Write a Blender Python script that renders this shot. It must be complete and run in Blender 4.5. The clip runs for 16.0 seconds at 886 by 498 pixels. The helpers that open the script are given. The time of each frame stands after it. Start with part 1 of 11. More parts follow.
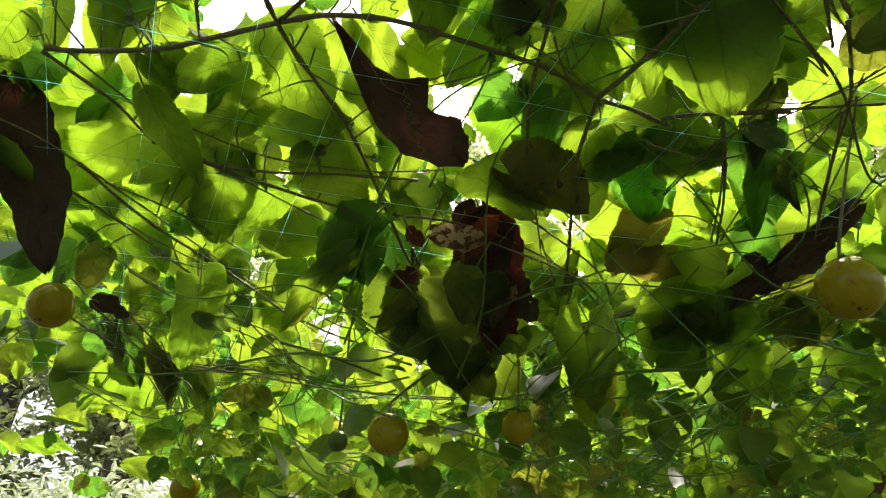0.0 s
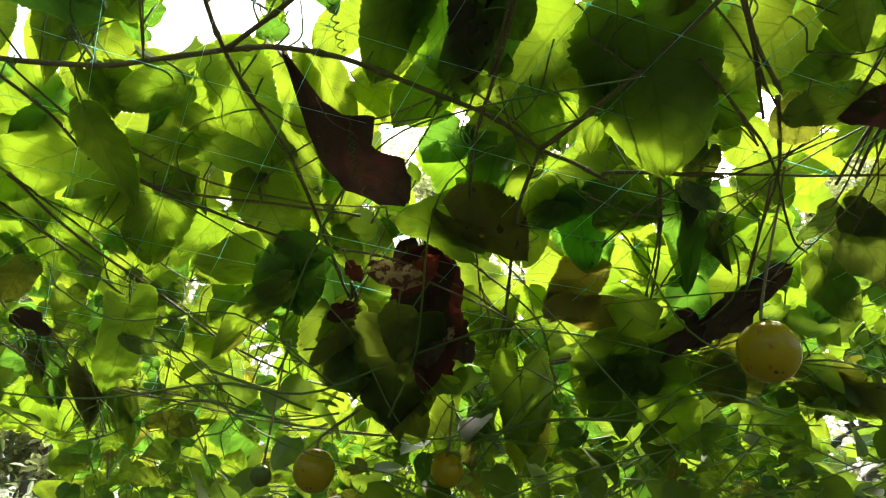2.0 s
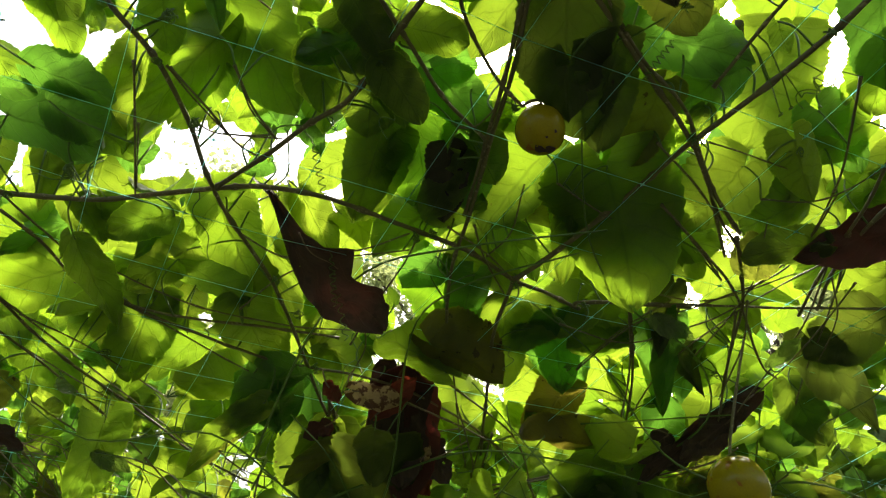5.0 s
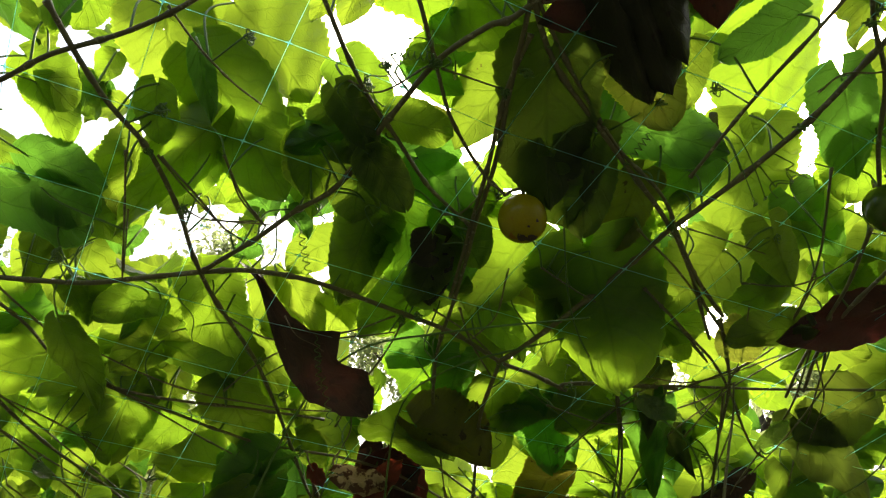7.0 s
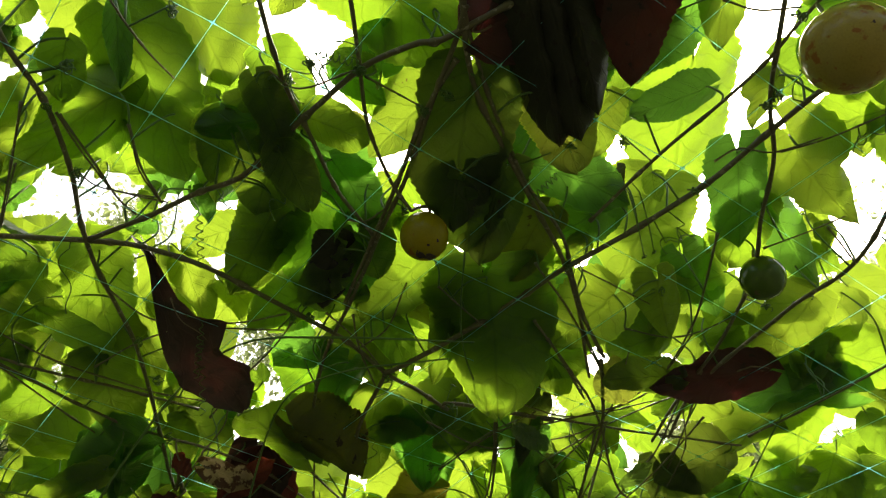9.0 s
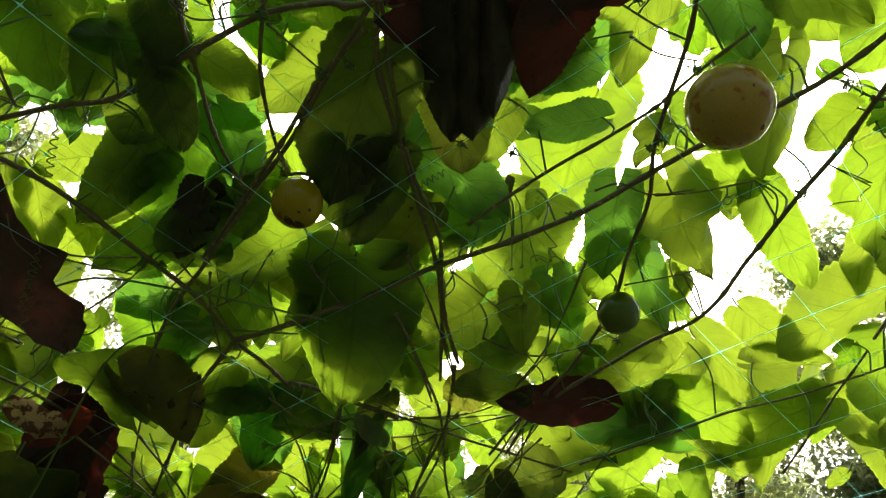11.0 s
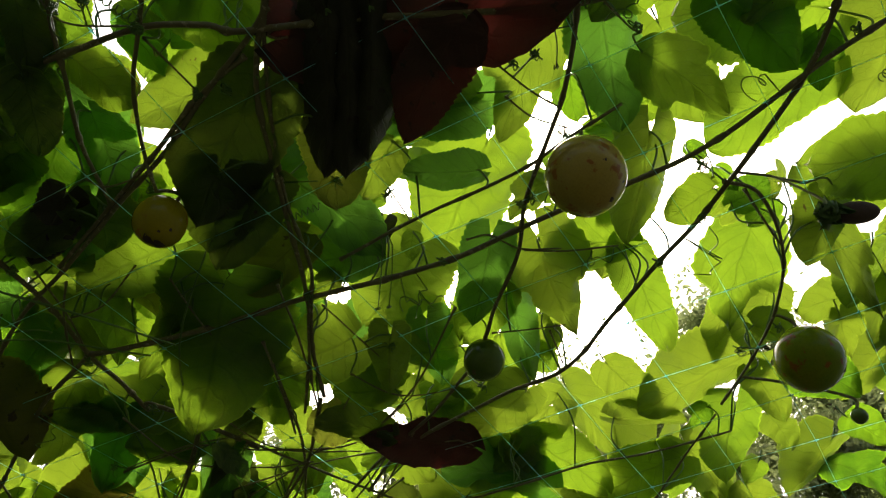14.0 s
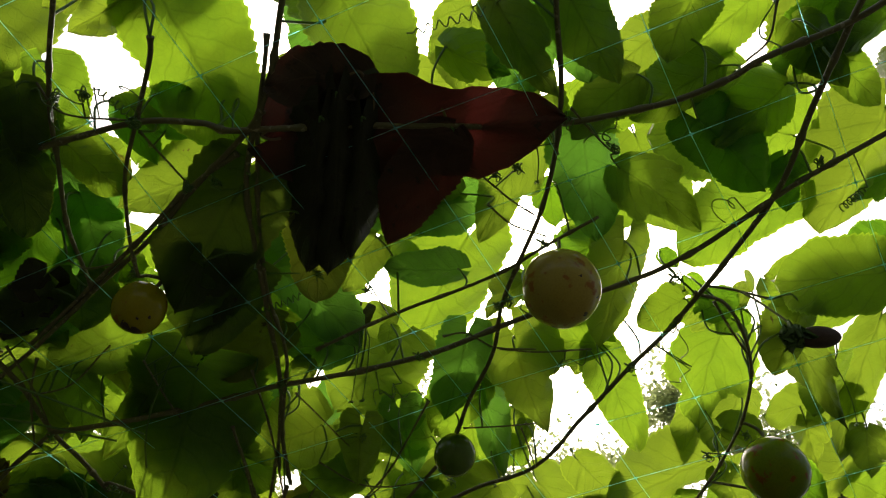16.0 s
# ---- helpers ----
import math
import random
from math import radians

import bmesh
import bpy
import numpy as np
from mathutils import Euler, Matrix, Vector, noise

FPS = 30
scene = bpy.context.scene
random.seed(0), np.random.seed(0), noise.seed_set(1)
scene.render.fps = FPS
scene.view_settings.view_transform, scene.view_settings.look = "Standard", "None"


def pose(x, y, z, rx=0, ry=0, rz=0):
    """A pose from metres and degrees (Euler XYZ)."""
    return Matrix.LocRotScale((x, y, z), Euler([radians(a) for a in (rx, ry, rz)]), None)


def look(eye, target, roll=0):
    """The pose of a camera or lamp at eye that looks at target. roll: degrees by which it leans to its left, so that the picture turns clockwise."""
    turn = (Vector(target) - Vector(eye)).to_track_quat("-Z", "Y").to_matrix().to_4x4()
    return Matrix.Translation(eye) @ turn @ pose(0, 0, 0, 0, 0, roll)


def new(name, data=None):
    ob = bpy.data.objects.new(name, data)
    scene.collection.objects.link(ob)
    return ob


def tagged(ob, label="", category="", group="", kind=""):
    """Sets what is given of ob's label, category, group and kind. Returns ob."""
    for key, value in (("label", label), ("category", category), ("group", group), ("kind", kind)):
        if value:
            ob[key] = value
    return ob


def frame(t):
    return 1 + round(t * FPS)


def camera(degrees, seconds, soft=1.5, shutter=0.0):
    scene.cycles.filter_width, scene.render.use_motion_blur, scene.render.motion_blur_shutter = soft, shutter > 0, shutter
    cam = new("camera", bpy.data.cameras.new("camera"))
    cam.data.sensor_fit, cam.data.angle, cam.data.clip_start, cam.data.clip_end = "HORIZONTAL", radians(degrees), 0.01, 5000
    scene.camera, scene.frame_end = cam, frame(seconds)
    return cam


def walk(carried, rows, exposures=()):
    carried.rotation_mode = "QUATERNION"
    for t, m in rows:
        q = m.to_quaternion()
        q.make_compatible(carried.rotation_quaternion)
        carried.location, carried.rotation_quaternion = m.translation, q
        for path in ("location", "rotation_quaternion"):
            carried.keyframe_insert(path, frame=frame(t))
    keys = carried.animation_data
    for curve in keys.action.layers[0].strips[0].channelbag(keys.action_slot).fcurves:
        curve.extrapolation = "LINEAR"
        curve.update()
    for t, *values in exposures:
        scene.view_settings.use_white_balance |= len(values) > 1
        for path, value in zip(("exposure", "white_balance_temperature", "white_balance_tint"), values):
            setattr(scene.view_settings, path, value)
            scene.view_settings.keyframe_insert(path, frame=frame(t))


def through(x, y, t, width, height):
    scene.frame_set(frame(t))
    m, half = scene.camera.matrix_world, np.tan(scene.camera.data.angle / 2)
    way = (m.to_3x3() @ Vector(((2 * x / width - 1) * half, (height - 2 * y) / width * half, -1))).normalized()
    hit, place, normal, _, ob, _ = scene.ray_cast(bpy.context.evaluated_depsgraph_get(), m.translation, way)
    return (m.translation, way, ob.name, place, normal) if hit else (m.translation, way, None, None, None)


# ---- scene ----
cam = camera(66.9, 16.0, 1.2)
METRES, EYE, TILT, LEAN, TURN = 0.30, 1.5, 29.0, -4.0, 0.0
ROWS = [
    (0.0, 0.0, 0.0, 0.0, 0.0, 0.0, -0.0),
    (0.5, 0.0248, 0.0032, -0.0036, -1.2, -0.23, -1.04),
    (1.0, 0.0618, 0.0062, -0.0041, -3.0, 0.13, -2.52),
    (1.5, 0.0895, 0.0073, -0.0009, -4.16, 1.14, -3.86),
    (2.0, 0.0786, -0.0005, 0.0394, -3.86, 2.79, -3.74),
    (2.5, 0.0889, -0.0173, 0.0772, -3.87, 4.41, -3.87),
    (3.0, 0.1041, -0.043, 0.1209, -4.52, 6.03, -4.29),
    (3.5, 0.1022, -0.0703, 0.1461, -4.8, 6.97, -4.58),
    (4.0, 0.104, -0.0892, 0.1747, -4.9, 7.92, -4.53),
    (6.5, 0.1149, -0.1387, 0.2674, -5.11, 14.24, -4.33),
    (7.0, 0.1262, -0.1518, 0.2884, -5.6, 15.64, -4.37),
    (7.5, 0.1367, -0.1644, 0.2997, -6.6, 16.11, -4.91),
    (8.0, 0.1589, -0.1726, 0.3023, -9.36, 16.57, -7.23),
    (8.5, 0.1721, -0.1772, 0.3051, -11.86, 16.82, -8.87),
    (9.0, 0.1945, -0.1806, 0.3122, -14.54, 17.46, -10.66),
    (11.5, 0.3461, -0.1521, 0.2968, -29.09, 21.8, -19.71),
    (12.0, 0.3814, -0.1763, 0.3207, -30.38, 22.61, -19.73),
    (12.5, 0.4134, -0.2133, 0.3485, -30.76, 23.02, -19.3),
    (13.0, 0.4363, -0.233, 0.3695, -31.51, 23.82, -19.5),
    (13.5, 0.434, -0.253, 0.3887, -33.92, 25.36, -20.88),
    (14.0, 0.4357, -0.2659, 0.3969, -35.59, 26.05, -21.41),
    (14.5, 0.4201, -0.2792, 0.4176, -36.65, 27.62, -22.15),
    (15.0, 0.3867, -0.2978, 0.4453, -37.74, 29.73, -22.78),
    (15.5, 0.3701, -0.298, 0.4595, -38.47, 30.82, -23.13),
    (16.0, 0.347, -0.3237, 0.4791, -38.91, 32.53, -23.1),
]
EXPOSURES = [(0.0, 2.22), (2.0, 2.20), (4.0, 2.08), (6.5, 2.04), (7.0, 1.90), (9.0, 1.86), (11.5, 1.60), (12.5, 1.34), (16.0, 0.84)]
walk(cam, [(t, pose(0, 0, EYE, TILT, LEAN, TURN) @ pose(METRES * x, METRES * y, METRES * z, 90 + pitch, roll, yaw)) for t, x, y, z, yaw, pitch, roll in ROWS], EXPOSURES)

# ---- world and light ----
SUN_ELEVATION, SUN_TURN = 62.0, 35.0        # degrees above the horizon, clockwise from +y
world = bpy.data.worlds.new("world")
scene.world = world
world.use_nodes = True
wn, wl = world.node_tree.nodes, world.node_tree.links
sky = wn.new("ShaderNodeTexSky")
sky.sky_type = 'NISHITA'
sky.sun_disc = False
sky.sun_elevation = radians(SUN_ELEVATION)
sky.sun_rotation = radians(SUN_TURN)
sky.air_density, sky.dust_density, sky.ozone_density = 1.0, 10.0, 0.3
wn["Background"].inputs["Strength"].default_value = 0.15
wl.new(sky.outputs[0], wn["Background"].inputs["Color"])

sun_data = bpy.data.lights.new("sun", 'SUN')
sun_data.energy, sun_data.angle, sun_data.color = 1.45, radians(3.0), (1.0, 0.95, 0.86)
sun = new("sun", sun_data)
se, st = radians(SUN_ELEVATION), radians(SUN_TURN)
sun.matrix_world = look((math.sin(st) * math.cos(se) * 30, math.cos(st) * math.cos(se) * 30, math.sin(se) * 30), (0, 0, 2))


# ---- materials ----
def node_material(name):
    m = bpy.data.materials.new(name)
    m.use_nodes = True
    n, l = m.node_tree.nodes, m.node_tree.links
    n.remove(n["Principled BSDF"])
    return m, n, l, n["Material Output"]


def math_node(n, l, op, a, b=None, clamp=False):
    k = n.new("ShaderNodeMath")
    k.operation, k.use_clamp = op, clamp
    for i, v in enumerate((a, b)):
        if v is None:
            continue
        if isinstance(v, (int, float)):
            k.inputs[i].default_value = v
        else:
            l.new(v, k.inputs[i])
    return k.outputs[0]


def mix_colour(n, l, fac, a, b, blend='MIX'):
    k = n.new("ShaderNodeMix")
    k.data_type, k.blend_type = 'RGBA', blend
    for i, v in ((0, fac), (6, a), (7, b)):
        if isinstance(v, (int, float)):
            k.inputs[i].default_value = v
        elif isinstance(v, tuple):
            k.inputs[i].default_value = (*v, 1)
        else:
            l.new(v, k.inputs[i])
    return k.outputs[2]


def noise_node(n, l, scale, detail=3.0, vector=None, rough=0.55):
    k = n.new("ShaderNodeTexNoise")
    k.inputs["Scale"].default_value, k.inputs["Detail"].default_value, k.inputs["Roughness"].default_value = scale, detail, rough
    if vector is not None:
        l.new(vector, k.inputs["Vector"])
    return k.outputs["Fac"]


def ramp(n, l, fac, lo, hi):
    k = n.new("ShaderNodeMapRange")
    k.inputs[1].default_value, k.inputs[2].default_value = lo, hi
    l.new(fac, k.inputs[0])
    return k.outputs[0]


def leaf_material(name, skin_a, skin_b, glow_a, glow_b, spot, spots, through=0.62, island=False, veins=True, holes=0.06, rough=0.36, sheen=0.55):
    """Leaf: skin is the reflected colour, glow the colour of the light that comes through the blade."""
    m, n, l, out = node_material(name)
    if island:
        rnd = n.new("ShaderNodeNewGeometry").outputs["Random Per Island"]
    else:
        rnd = n.new("ShaderNodeObjectInfo").outputs["Random"]
    tc = n.new("ShaderNodeTexCoord")
    where = n.new("ShaderNodeNewGeometry").outputs["Position"]
    blotch = ramp(n, l, noise_node(n, l, 34, 5, where, 0.65), 0.32, 0.68)
    grain = noise_node(n, l, 420, 2, where)
    mix_f = math_node(n, l, 'ADD', math_node(n, l, 'MULTIPLY', rnd, 0.6), math_node(n, l, 'MULTIPLY', blotch, 0.45), True)
    skin = mix_colour(n, l, mix_f, skin_a, skin_b)
    glow = mix_colour(n, l, mix_f, glow_a, glow_b)
    bump_h = math_node(n, l, 'MULTIPLY', grain, 0.25)
    if veins:
        sep = n.new("ShaderNodeSeparateXYZ")
        l.new(tc.outputs["UV"], sep.inputs[0])
        au = math_node(n, l, 'ABSOLUTE', math_node(n, l, 'SUBTRACT', sep.outputs[0], 0.5))
        v = sep.outputs[1]
        slope = math_node(n, l, 'SUBTRACT', v, math_node(n, l, 'MULTIPLY', math_node(n, l, 'POWER', au, 0.85), 0.62))
        wob = math_node(n, l, 'MULTIPLY', math_node(n, l, 'SUBTRACT', noise_node(n, l, 5, 2, tc.outputs["UV"]), 0.5), 0.10)
        per = math_node(n, l, 'FRACT', math_node(n, l, 'MULTIPLY', math_node(n, l, 'ADD', slope, wob), 6.5))
        side = math_node(n, l, 'ABSOLUTE', math_node(n, l, 'SUBTRACT', per, 0.5))
        side_v = math_node(n, l, 'SUBTRACT', 1.0, math_node(n, l, 'MULTIPLY', side, 11), True)
        mid_v = math_node(n, l, 'SUBTRACT', 1.0, math_node(n, l, 'MULTIPLY', au, 42), True)
        vein = math_node(n, l, 'MAXIMUM', math_node(n, l, 'MULTIPLY', side_v, 0.6), mid_v)
        net = n.new("ShaderNodeTexVoronoi")
        net.feature = 'DISTANCE_TO_EDGE'
        net.inputs["Scale"].default_value = 130
        l.new(where, net.inputs["Vector"])
        net_v = math_node(n, l, 'SUBTRACT', 1.0, math_node(n, l, 'MULTIPLY', net.outputs["Distance"], 9), True)
        vein = math_node(n, l, 'MAXIMUM', vein, math_node(n, l, 'MULTIPLY', net_v, 0.2))
        dark = math_node(n, l, 'MULTIPLY', vein, 0.46)
        glow = mix_colour(n, l, dark, glow, tuple(c * 0.35 for c in glow_b))
        skin = mix_colour(n, l, math_node(n, l, 'MULTIPLY', vein, 0.5), skin, tuple(min(1, c * 1.9) for c in skin_a))
        bump_h = math_node(n, l, 'ADD', bump_h, vein)
        # the margin is paler than the blade: brightly lit edges put into its colour
        rim = math_node(n, l, 'MULTIPLY', math_node(n, l, 'SUBTRACT', au, 0.468), 40, True)
        glow = mix_colour(n, l, math_node(n, l, 'MULTIPLY', rim, 0.55), glow, tuple(min(1, c * 1.7) for c in glow_a))
    sp = ramp(n, l, noise_node(n, l, 60, 4, where), 1 - spots, 1 - spots + 0.04)
    skin = mix_colour(n, l, sp, skin, spot)
    glow = mix_colour(n, l, sp, glow, tuple(c * 0.6 for c in spot))
    bump = n.new("ShaderNodeBump")
    bump.inputs["Strength"].default_value, bump.inputs["Distance"].default_value = 0.6, 0.0012 if sheen < 0.7 else 0.005
    l.new(bump_h, bump.inputs["Height"])
    p = n.new("ShaderNodeBsdfPrincipled")
    l.new(skin, p.inputs["Base Color"])
    p.inputs["Roughness"].default_value = rough
    p.inputs["Specular IOR Level"].default_value = sheen
    l.new(bump.outputs[0], p.inputs["Normal"])
    t = n.new("ShaderNodeBsdfTranslucent")
    l.new(glow, t.inputs["Color"])
    l.new(bump.outputs[0], t.inputs["Normal"])
    mx = n.new("ShaderNodeMixShader")
    mx.inputs[0].default_value = through
    l.new(p.outputs[0], mx.inputs[1]), l.new(t.outputs[0], mx.inputs[2])
    if holes:
        # holes eaten by insects
        vor = n.new("ShaderNodeTexVoronoi")
        vor.inputs["Scale"].default_value = 34
        l.new(where, vor.inputs["Vector"])
        rag = math_node(n, l, 'MULTIPLY', noise_node(n, l, 260, 2, where), 0.16)
        sep2 = n.new("ShaderNodeSeparateColor")
        l.new(vor.outputs["Color"], sep2.inputs[0])
        size = math_node(n, l, 'MULTIPLY', sep2.outputs[1], 0.12)
        inside = math_node(n, l, 'LESS_THAN', math_node(n, l, 'ADD', vor.outputs["Distance"], rag), math_node(n, l, 'ADD', size, 0.07))
        chosen = math_node(n, l, 'GREATER_THAN', sep2.outputs[0], 1 - holes)
        clear = n.new("ShaderNodeBsdfTransparent")
        mh = n.new("ShaderNodeMixShader")
        l.new(math_node(n, l, 'MULTIPLY', inside, chosen), mh.inputs[0])
        l.new(mx.outputs[0], mh.inputs[1]), l.new(clear.outputs[0], mh.inputs[2])
        mx = mh
    l.new(mx.outputs[0], out.inputs["Surface"])
    return m


def solid_material(name, a, b, scale, rough=0.6, spot=None, spots=0.0, bump_d=0.001, spec=0.35, metal=0.0, fine=6.0):
    m, n, l, out = node_material(name)
    tc = n.new("ShaderNodeTexCoord")
    where = tc.outputs["Object"]
    rnd = n.new("ShaderNodeObjectInfo").outputs["Random"]
    f = ramp(n, l, noise_node(n, l, scale, 4, where), 0.3, 0.7)
    f = math_node(n, l, 'ADD', math_node(n, l, 'MULTIPLY', f, 0.7), math_node(n, l, 'MULTIPLY', rnd, 0.3))
    c = mix_colour(n, l, f, a, b)
    g = noise_node(n, l, scale * fine, 3, where)
    c = mix_colour(n, l, math_node(n, l, 'MULTIPLY', ramp(n, l, g, 0.45, 0.75), 0.35), c, tuple(x * 0.55 for x in a))
    if spot:
        s = ramp(n, l, noise_node(n, l, scale * 2.7, 3, where), 1 - spots, 1 - spots + 0.05)
        c = mix_colour(n, l, s, c, spot)
    p = n.new("ShaderNodeBsdfPrincipled")
    l.new(c, p.inputs["Base Color"])
    p.inputs["Roughness"].default_value, p.inputs["Specular IOR Level"].default_value, p.inputs["Metallic"].default_value = rough, spec, metal
    bump = n.new("ShaderNodeBump")
    bump.inputs["Strength"].default_value, bump.inputs["Distance"].default_value = 0.5, bump_d
    l.new(g, bump.inputs["Height"]), l.new(bump.outputs[0], p.inputs["Normal"])
    l.new(p.outputs[0], out.inputs["Surface"])
    return m


def string_material():
    """Clear pale nylon twine that passes and scatters the light of the sky."""
    m, n, l, out = node_material("net_string")
    where = n.new("ShaderNodeNewGeometry").outputs["Position"]
    tint = mix_colour(n, l, noise_node(n, l, 40, 3, where), (0.52, 0.88, 0.86), (0.36, 0.78, 0.82))
    clear = n.new("ShaderNodeBsdfGlass")
    clear.inputs["Roughness"].default_value, clear.inputs["IOR"].default_value = 0.35, 1.25
    l.new(tint, clear.inputs["Color"])
    milk = n.new("ShaderNodeBsdfTranslucent")
    l.new(tint, milk.inputs["Color"])
    gloss = n.new("ShaderNodeBsdfPrincipled")
    l.new(tint, gloss.inputs["Base Color"])
    gloss.inputs["Roughness"].default_value = 0.35
    a, b = n.new("ShaderNodeMixShader"), n.new("ShaderNodeMixShader")
    a.inputs[0].default_value, b.inputs[0].default_value = 0.45, 0.25
    l.new(clear.outputs[0], a.inputs[1]), l.new(milk.outputs[0], a.inputs[2])
    l.new(a.outputs[0], b.inputs[1]), l.new(gloss.outputs[0], b.inputs[2])
    l.new(b.outputs[0], out.inputs["Surface"])
    return m


LEAF = {
    "green": leaf_material("leaf_green", (0.06, 0.10, 0.018), (0.04, 0.075, 0.015), (0.228, 0.362, 0.014), (0.120, 0.228, 0.010), (0.10, 0.06, 0.02), 0.26),
    "young": leaf_material("leaf_young", (0.08, 0.13, 0.02), (0.06, 0.11, 0.018), (0.210, 0.300, 0.016), (0.148, 0.230, 0.012), (0.16, 0.10, 0.03), 0.22),
    "deep": leaf_material("leaf_deep", (0.035, 0.075, 0.016), (0.028, 0.06, 0.013), (0.106, 0.255, 0.018), (0.074, 0.192, 0.014), (0.07, 0.05, 0.02), 0.24),
    "dull": leaf_material("leaf_dull", (0.05, 0.08, 0.016), (0.035, 0.06, 0.013), (0.190, 0.298, 0.012), (0.130, 0.220, 0.010), (0.08, 0.055, 0.02), 0.28),
    "vivid": leaf_material("leaf_vivid", (0.05, 0.10, 0.014), (0.035, 0.075, 0.012), (0.20, 0.38, 0.010), (0.065, 0.175, 0.006), (0.10, 0.07, 0.02), 0.24),
    # darker green for leaves under others: their shade is put into the colour
    "thick": leaf_material("leaf_half_shaded", (0.04, 0.065, 0.014), (0.03, 0.05, 0.012), (0.178, 0.265, 0.013), (0.095, 0.150, 0.009), (0.07, 0.05, 0.02), 0.30, rough=0.5),
    "brown": leaf_material("leaf_brown", (0.06, 0.05, 0.02), (0.045, 0.035, 0.016), (0.20, 0.18, 0.016), (0.125, 0.10, 0.013), (0.05, 0.025, 0.012), 0.36, holes=0.08, rough=0.6),
    "glossy": leaf_material("leaf_glossy", (0.09, 0.13, 0.05), (0.06, 0.10, 0.035), (0.16, 0.26, 0.02), (0.10, 0.18, 0.014), (0.10, 0.07, 0.02), 0.2, through=0.42, rough=0.27, sheen=0.8),
    "old": leaf_material("leaf_old", (0.09, 0.09, 0.025), (0.07, 0.06, 0.022), (0.22, 0.25, 0.018), (0.14, 0.165, 0.014), (0.07, 0.035, 0.015), 0.33, holes=0.14),
    "far": leaf_material("leaf_far", (0.06, 0.11, 0.02), (0.035, 0.075, 0.016), (0.225, 0.330, 0.020), (0.060, 0.130, 0.012), (0.10, 0.06, 0.02), 0.22, island=True, veins=False, holes=0),
    "dead": leaf_material("leaf_dead", (0.038, 0.022, 0.015), (0.024, 0.014, 0.010), (0.06, 0.017, 0.010), (0.03, 0.009, 0.006), (0.02, 0.012, 0.008), 0.42, through=0.12, holes=0.2, rough=0.75),
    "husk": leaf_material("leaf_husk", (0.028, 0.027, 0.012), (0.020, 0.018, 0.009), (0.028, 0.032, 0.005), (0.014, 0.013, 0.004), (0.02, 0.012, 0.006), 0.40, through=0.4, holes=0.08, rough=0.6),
    # dark copy of the thick look, with the shade of upper leaves in its colour
    "shaded": leaf_material("leaf_shaded", (0.035, 0.048, 0.014), (0.026, 0.038, 0.011), (0.080, 0.112, 0.008), (0.045, 0.066, 0.006), (0.05, 0.035, 0.015), 0.30, rough=0.5),
    "tan": leaf_material("leaf_tan", (0.30, 0.22, 0.10), (0.18, 0.12, 0.06), (0.45, 0.33, 0.16), (0.3, 0.2, 0.1), (0.10, 0.04, 0.02), 0.50, through=0.45, holes=0.3),
    "maroon": leaf_material("leaf_maroon", (0.045, 0.016, 0.012), (0.032, 0.012, 0.010), (0.075, 0.010, 0.008), (0.03, 0.006, 0.005), (0.02, 0.010, 0.008), 0.36, through=0.3, holes=0.1, rough=0.75),
    "red": leaf_material("leaf_red", (0.07, 0.018, 0.014), (0.05, 0.014, 0.012), (0.26, 0.035, 0.010), (0.07, 0.008, 0.006), (0.03, 0.012, 0.01), 0.34, through=0.4, holes=0.18, rough=0.7),
}
STEM = solid_material("vine_bark", (0.115, 0.105, 0.05), (0.08, 0.065, 0.036), 60, 0.6, (0.20, 0.17, 0.11), 0.40)
SHOOT = solid_material("green_shoot", (0.07, 0.13, 0.025), (0.05, 0.10, 0.02), 80, 0.5)
DRY = solid_material("dry_twig", (0.16, 0.12, 0.08), (0.09, 0.065, 0.045), 70, 0.8)
FRUIT_TAN = solid_material("fruit_skin_tan", (0.34, 0.235, 0.050), (0.26, 0.200, 0.042), 30, 0.13, (0.24, 0.10, 0.025), 0.42, 0.00015, 0.2, 0.0, 18.0)
FRUIT = solid_material("fruit_skin", (0.265, 0.200, 0.005), (0.195, 0.162, 0.005), 26, 0.13, (0.20, 0.085, 0.008), 0.38, 0.00015, 0.2, 0.0, 18.0)
FRUIT_GREEN = solid_material("fruit_skin_green", (0.085, 0.165, 0.004), (0.15, 0.155, 0.007), 26, 0.13, (0.18, 0.065, 0.010), 0.40, 0.00015, 0.12, 0.0, 16.0)
SCAR = solid_material("fruit_scar", (0.055, 0.03, 0.025), (0.035, 0.02, 0.012), 200, 0.85)
FRUIT_YOUNG = solid_material("fruit_skin_young", (0.065, 0.11, 0.012), (0.05, 0.085, 0.010), 24, 0.2, (0.08, 0.07, 0.02), 0.35, 0.0002, 0.35, 0.0, 16.0)
STRING = string_material()
BARK = solid_material("tree_bark", (0.11, 0.085, 0.06), (0.06, 0.05, 0.04), 9, 0.9, (0.20, 0.19, 0.16), 0.4, 0.01)
GROUND = solid_material("ground_soil", (0.035, 0.035, 0.018), (0.022, 0.032, 0.010), 2.5, 0.95, (0.06, 0.05, 0.03), 0.40, 0.02)


# ---- helpers ----
def part(name, bm, material, parent=None, label="", smooth=True):
    me = bpy.data.meshes.new(name)
    bm.to_mesh(me)
    bm.free()
    for f in me.polygons:
        f.use_smooth = smooth
    me.materials.append(material)
    ob = new(name, me)
    ob.parent = parent
    if label:
        tagged(ob, label)
    return ob


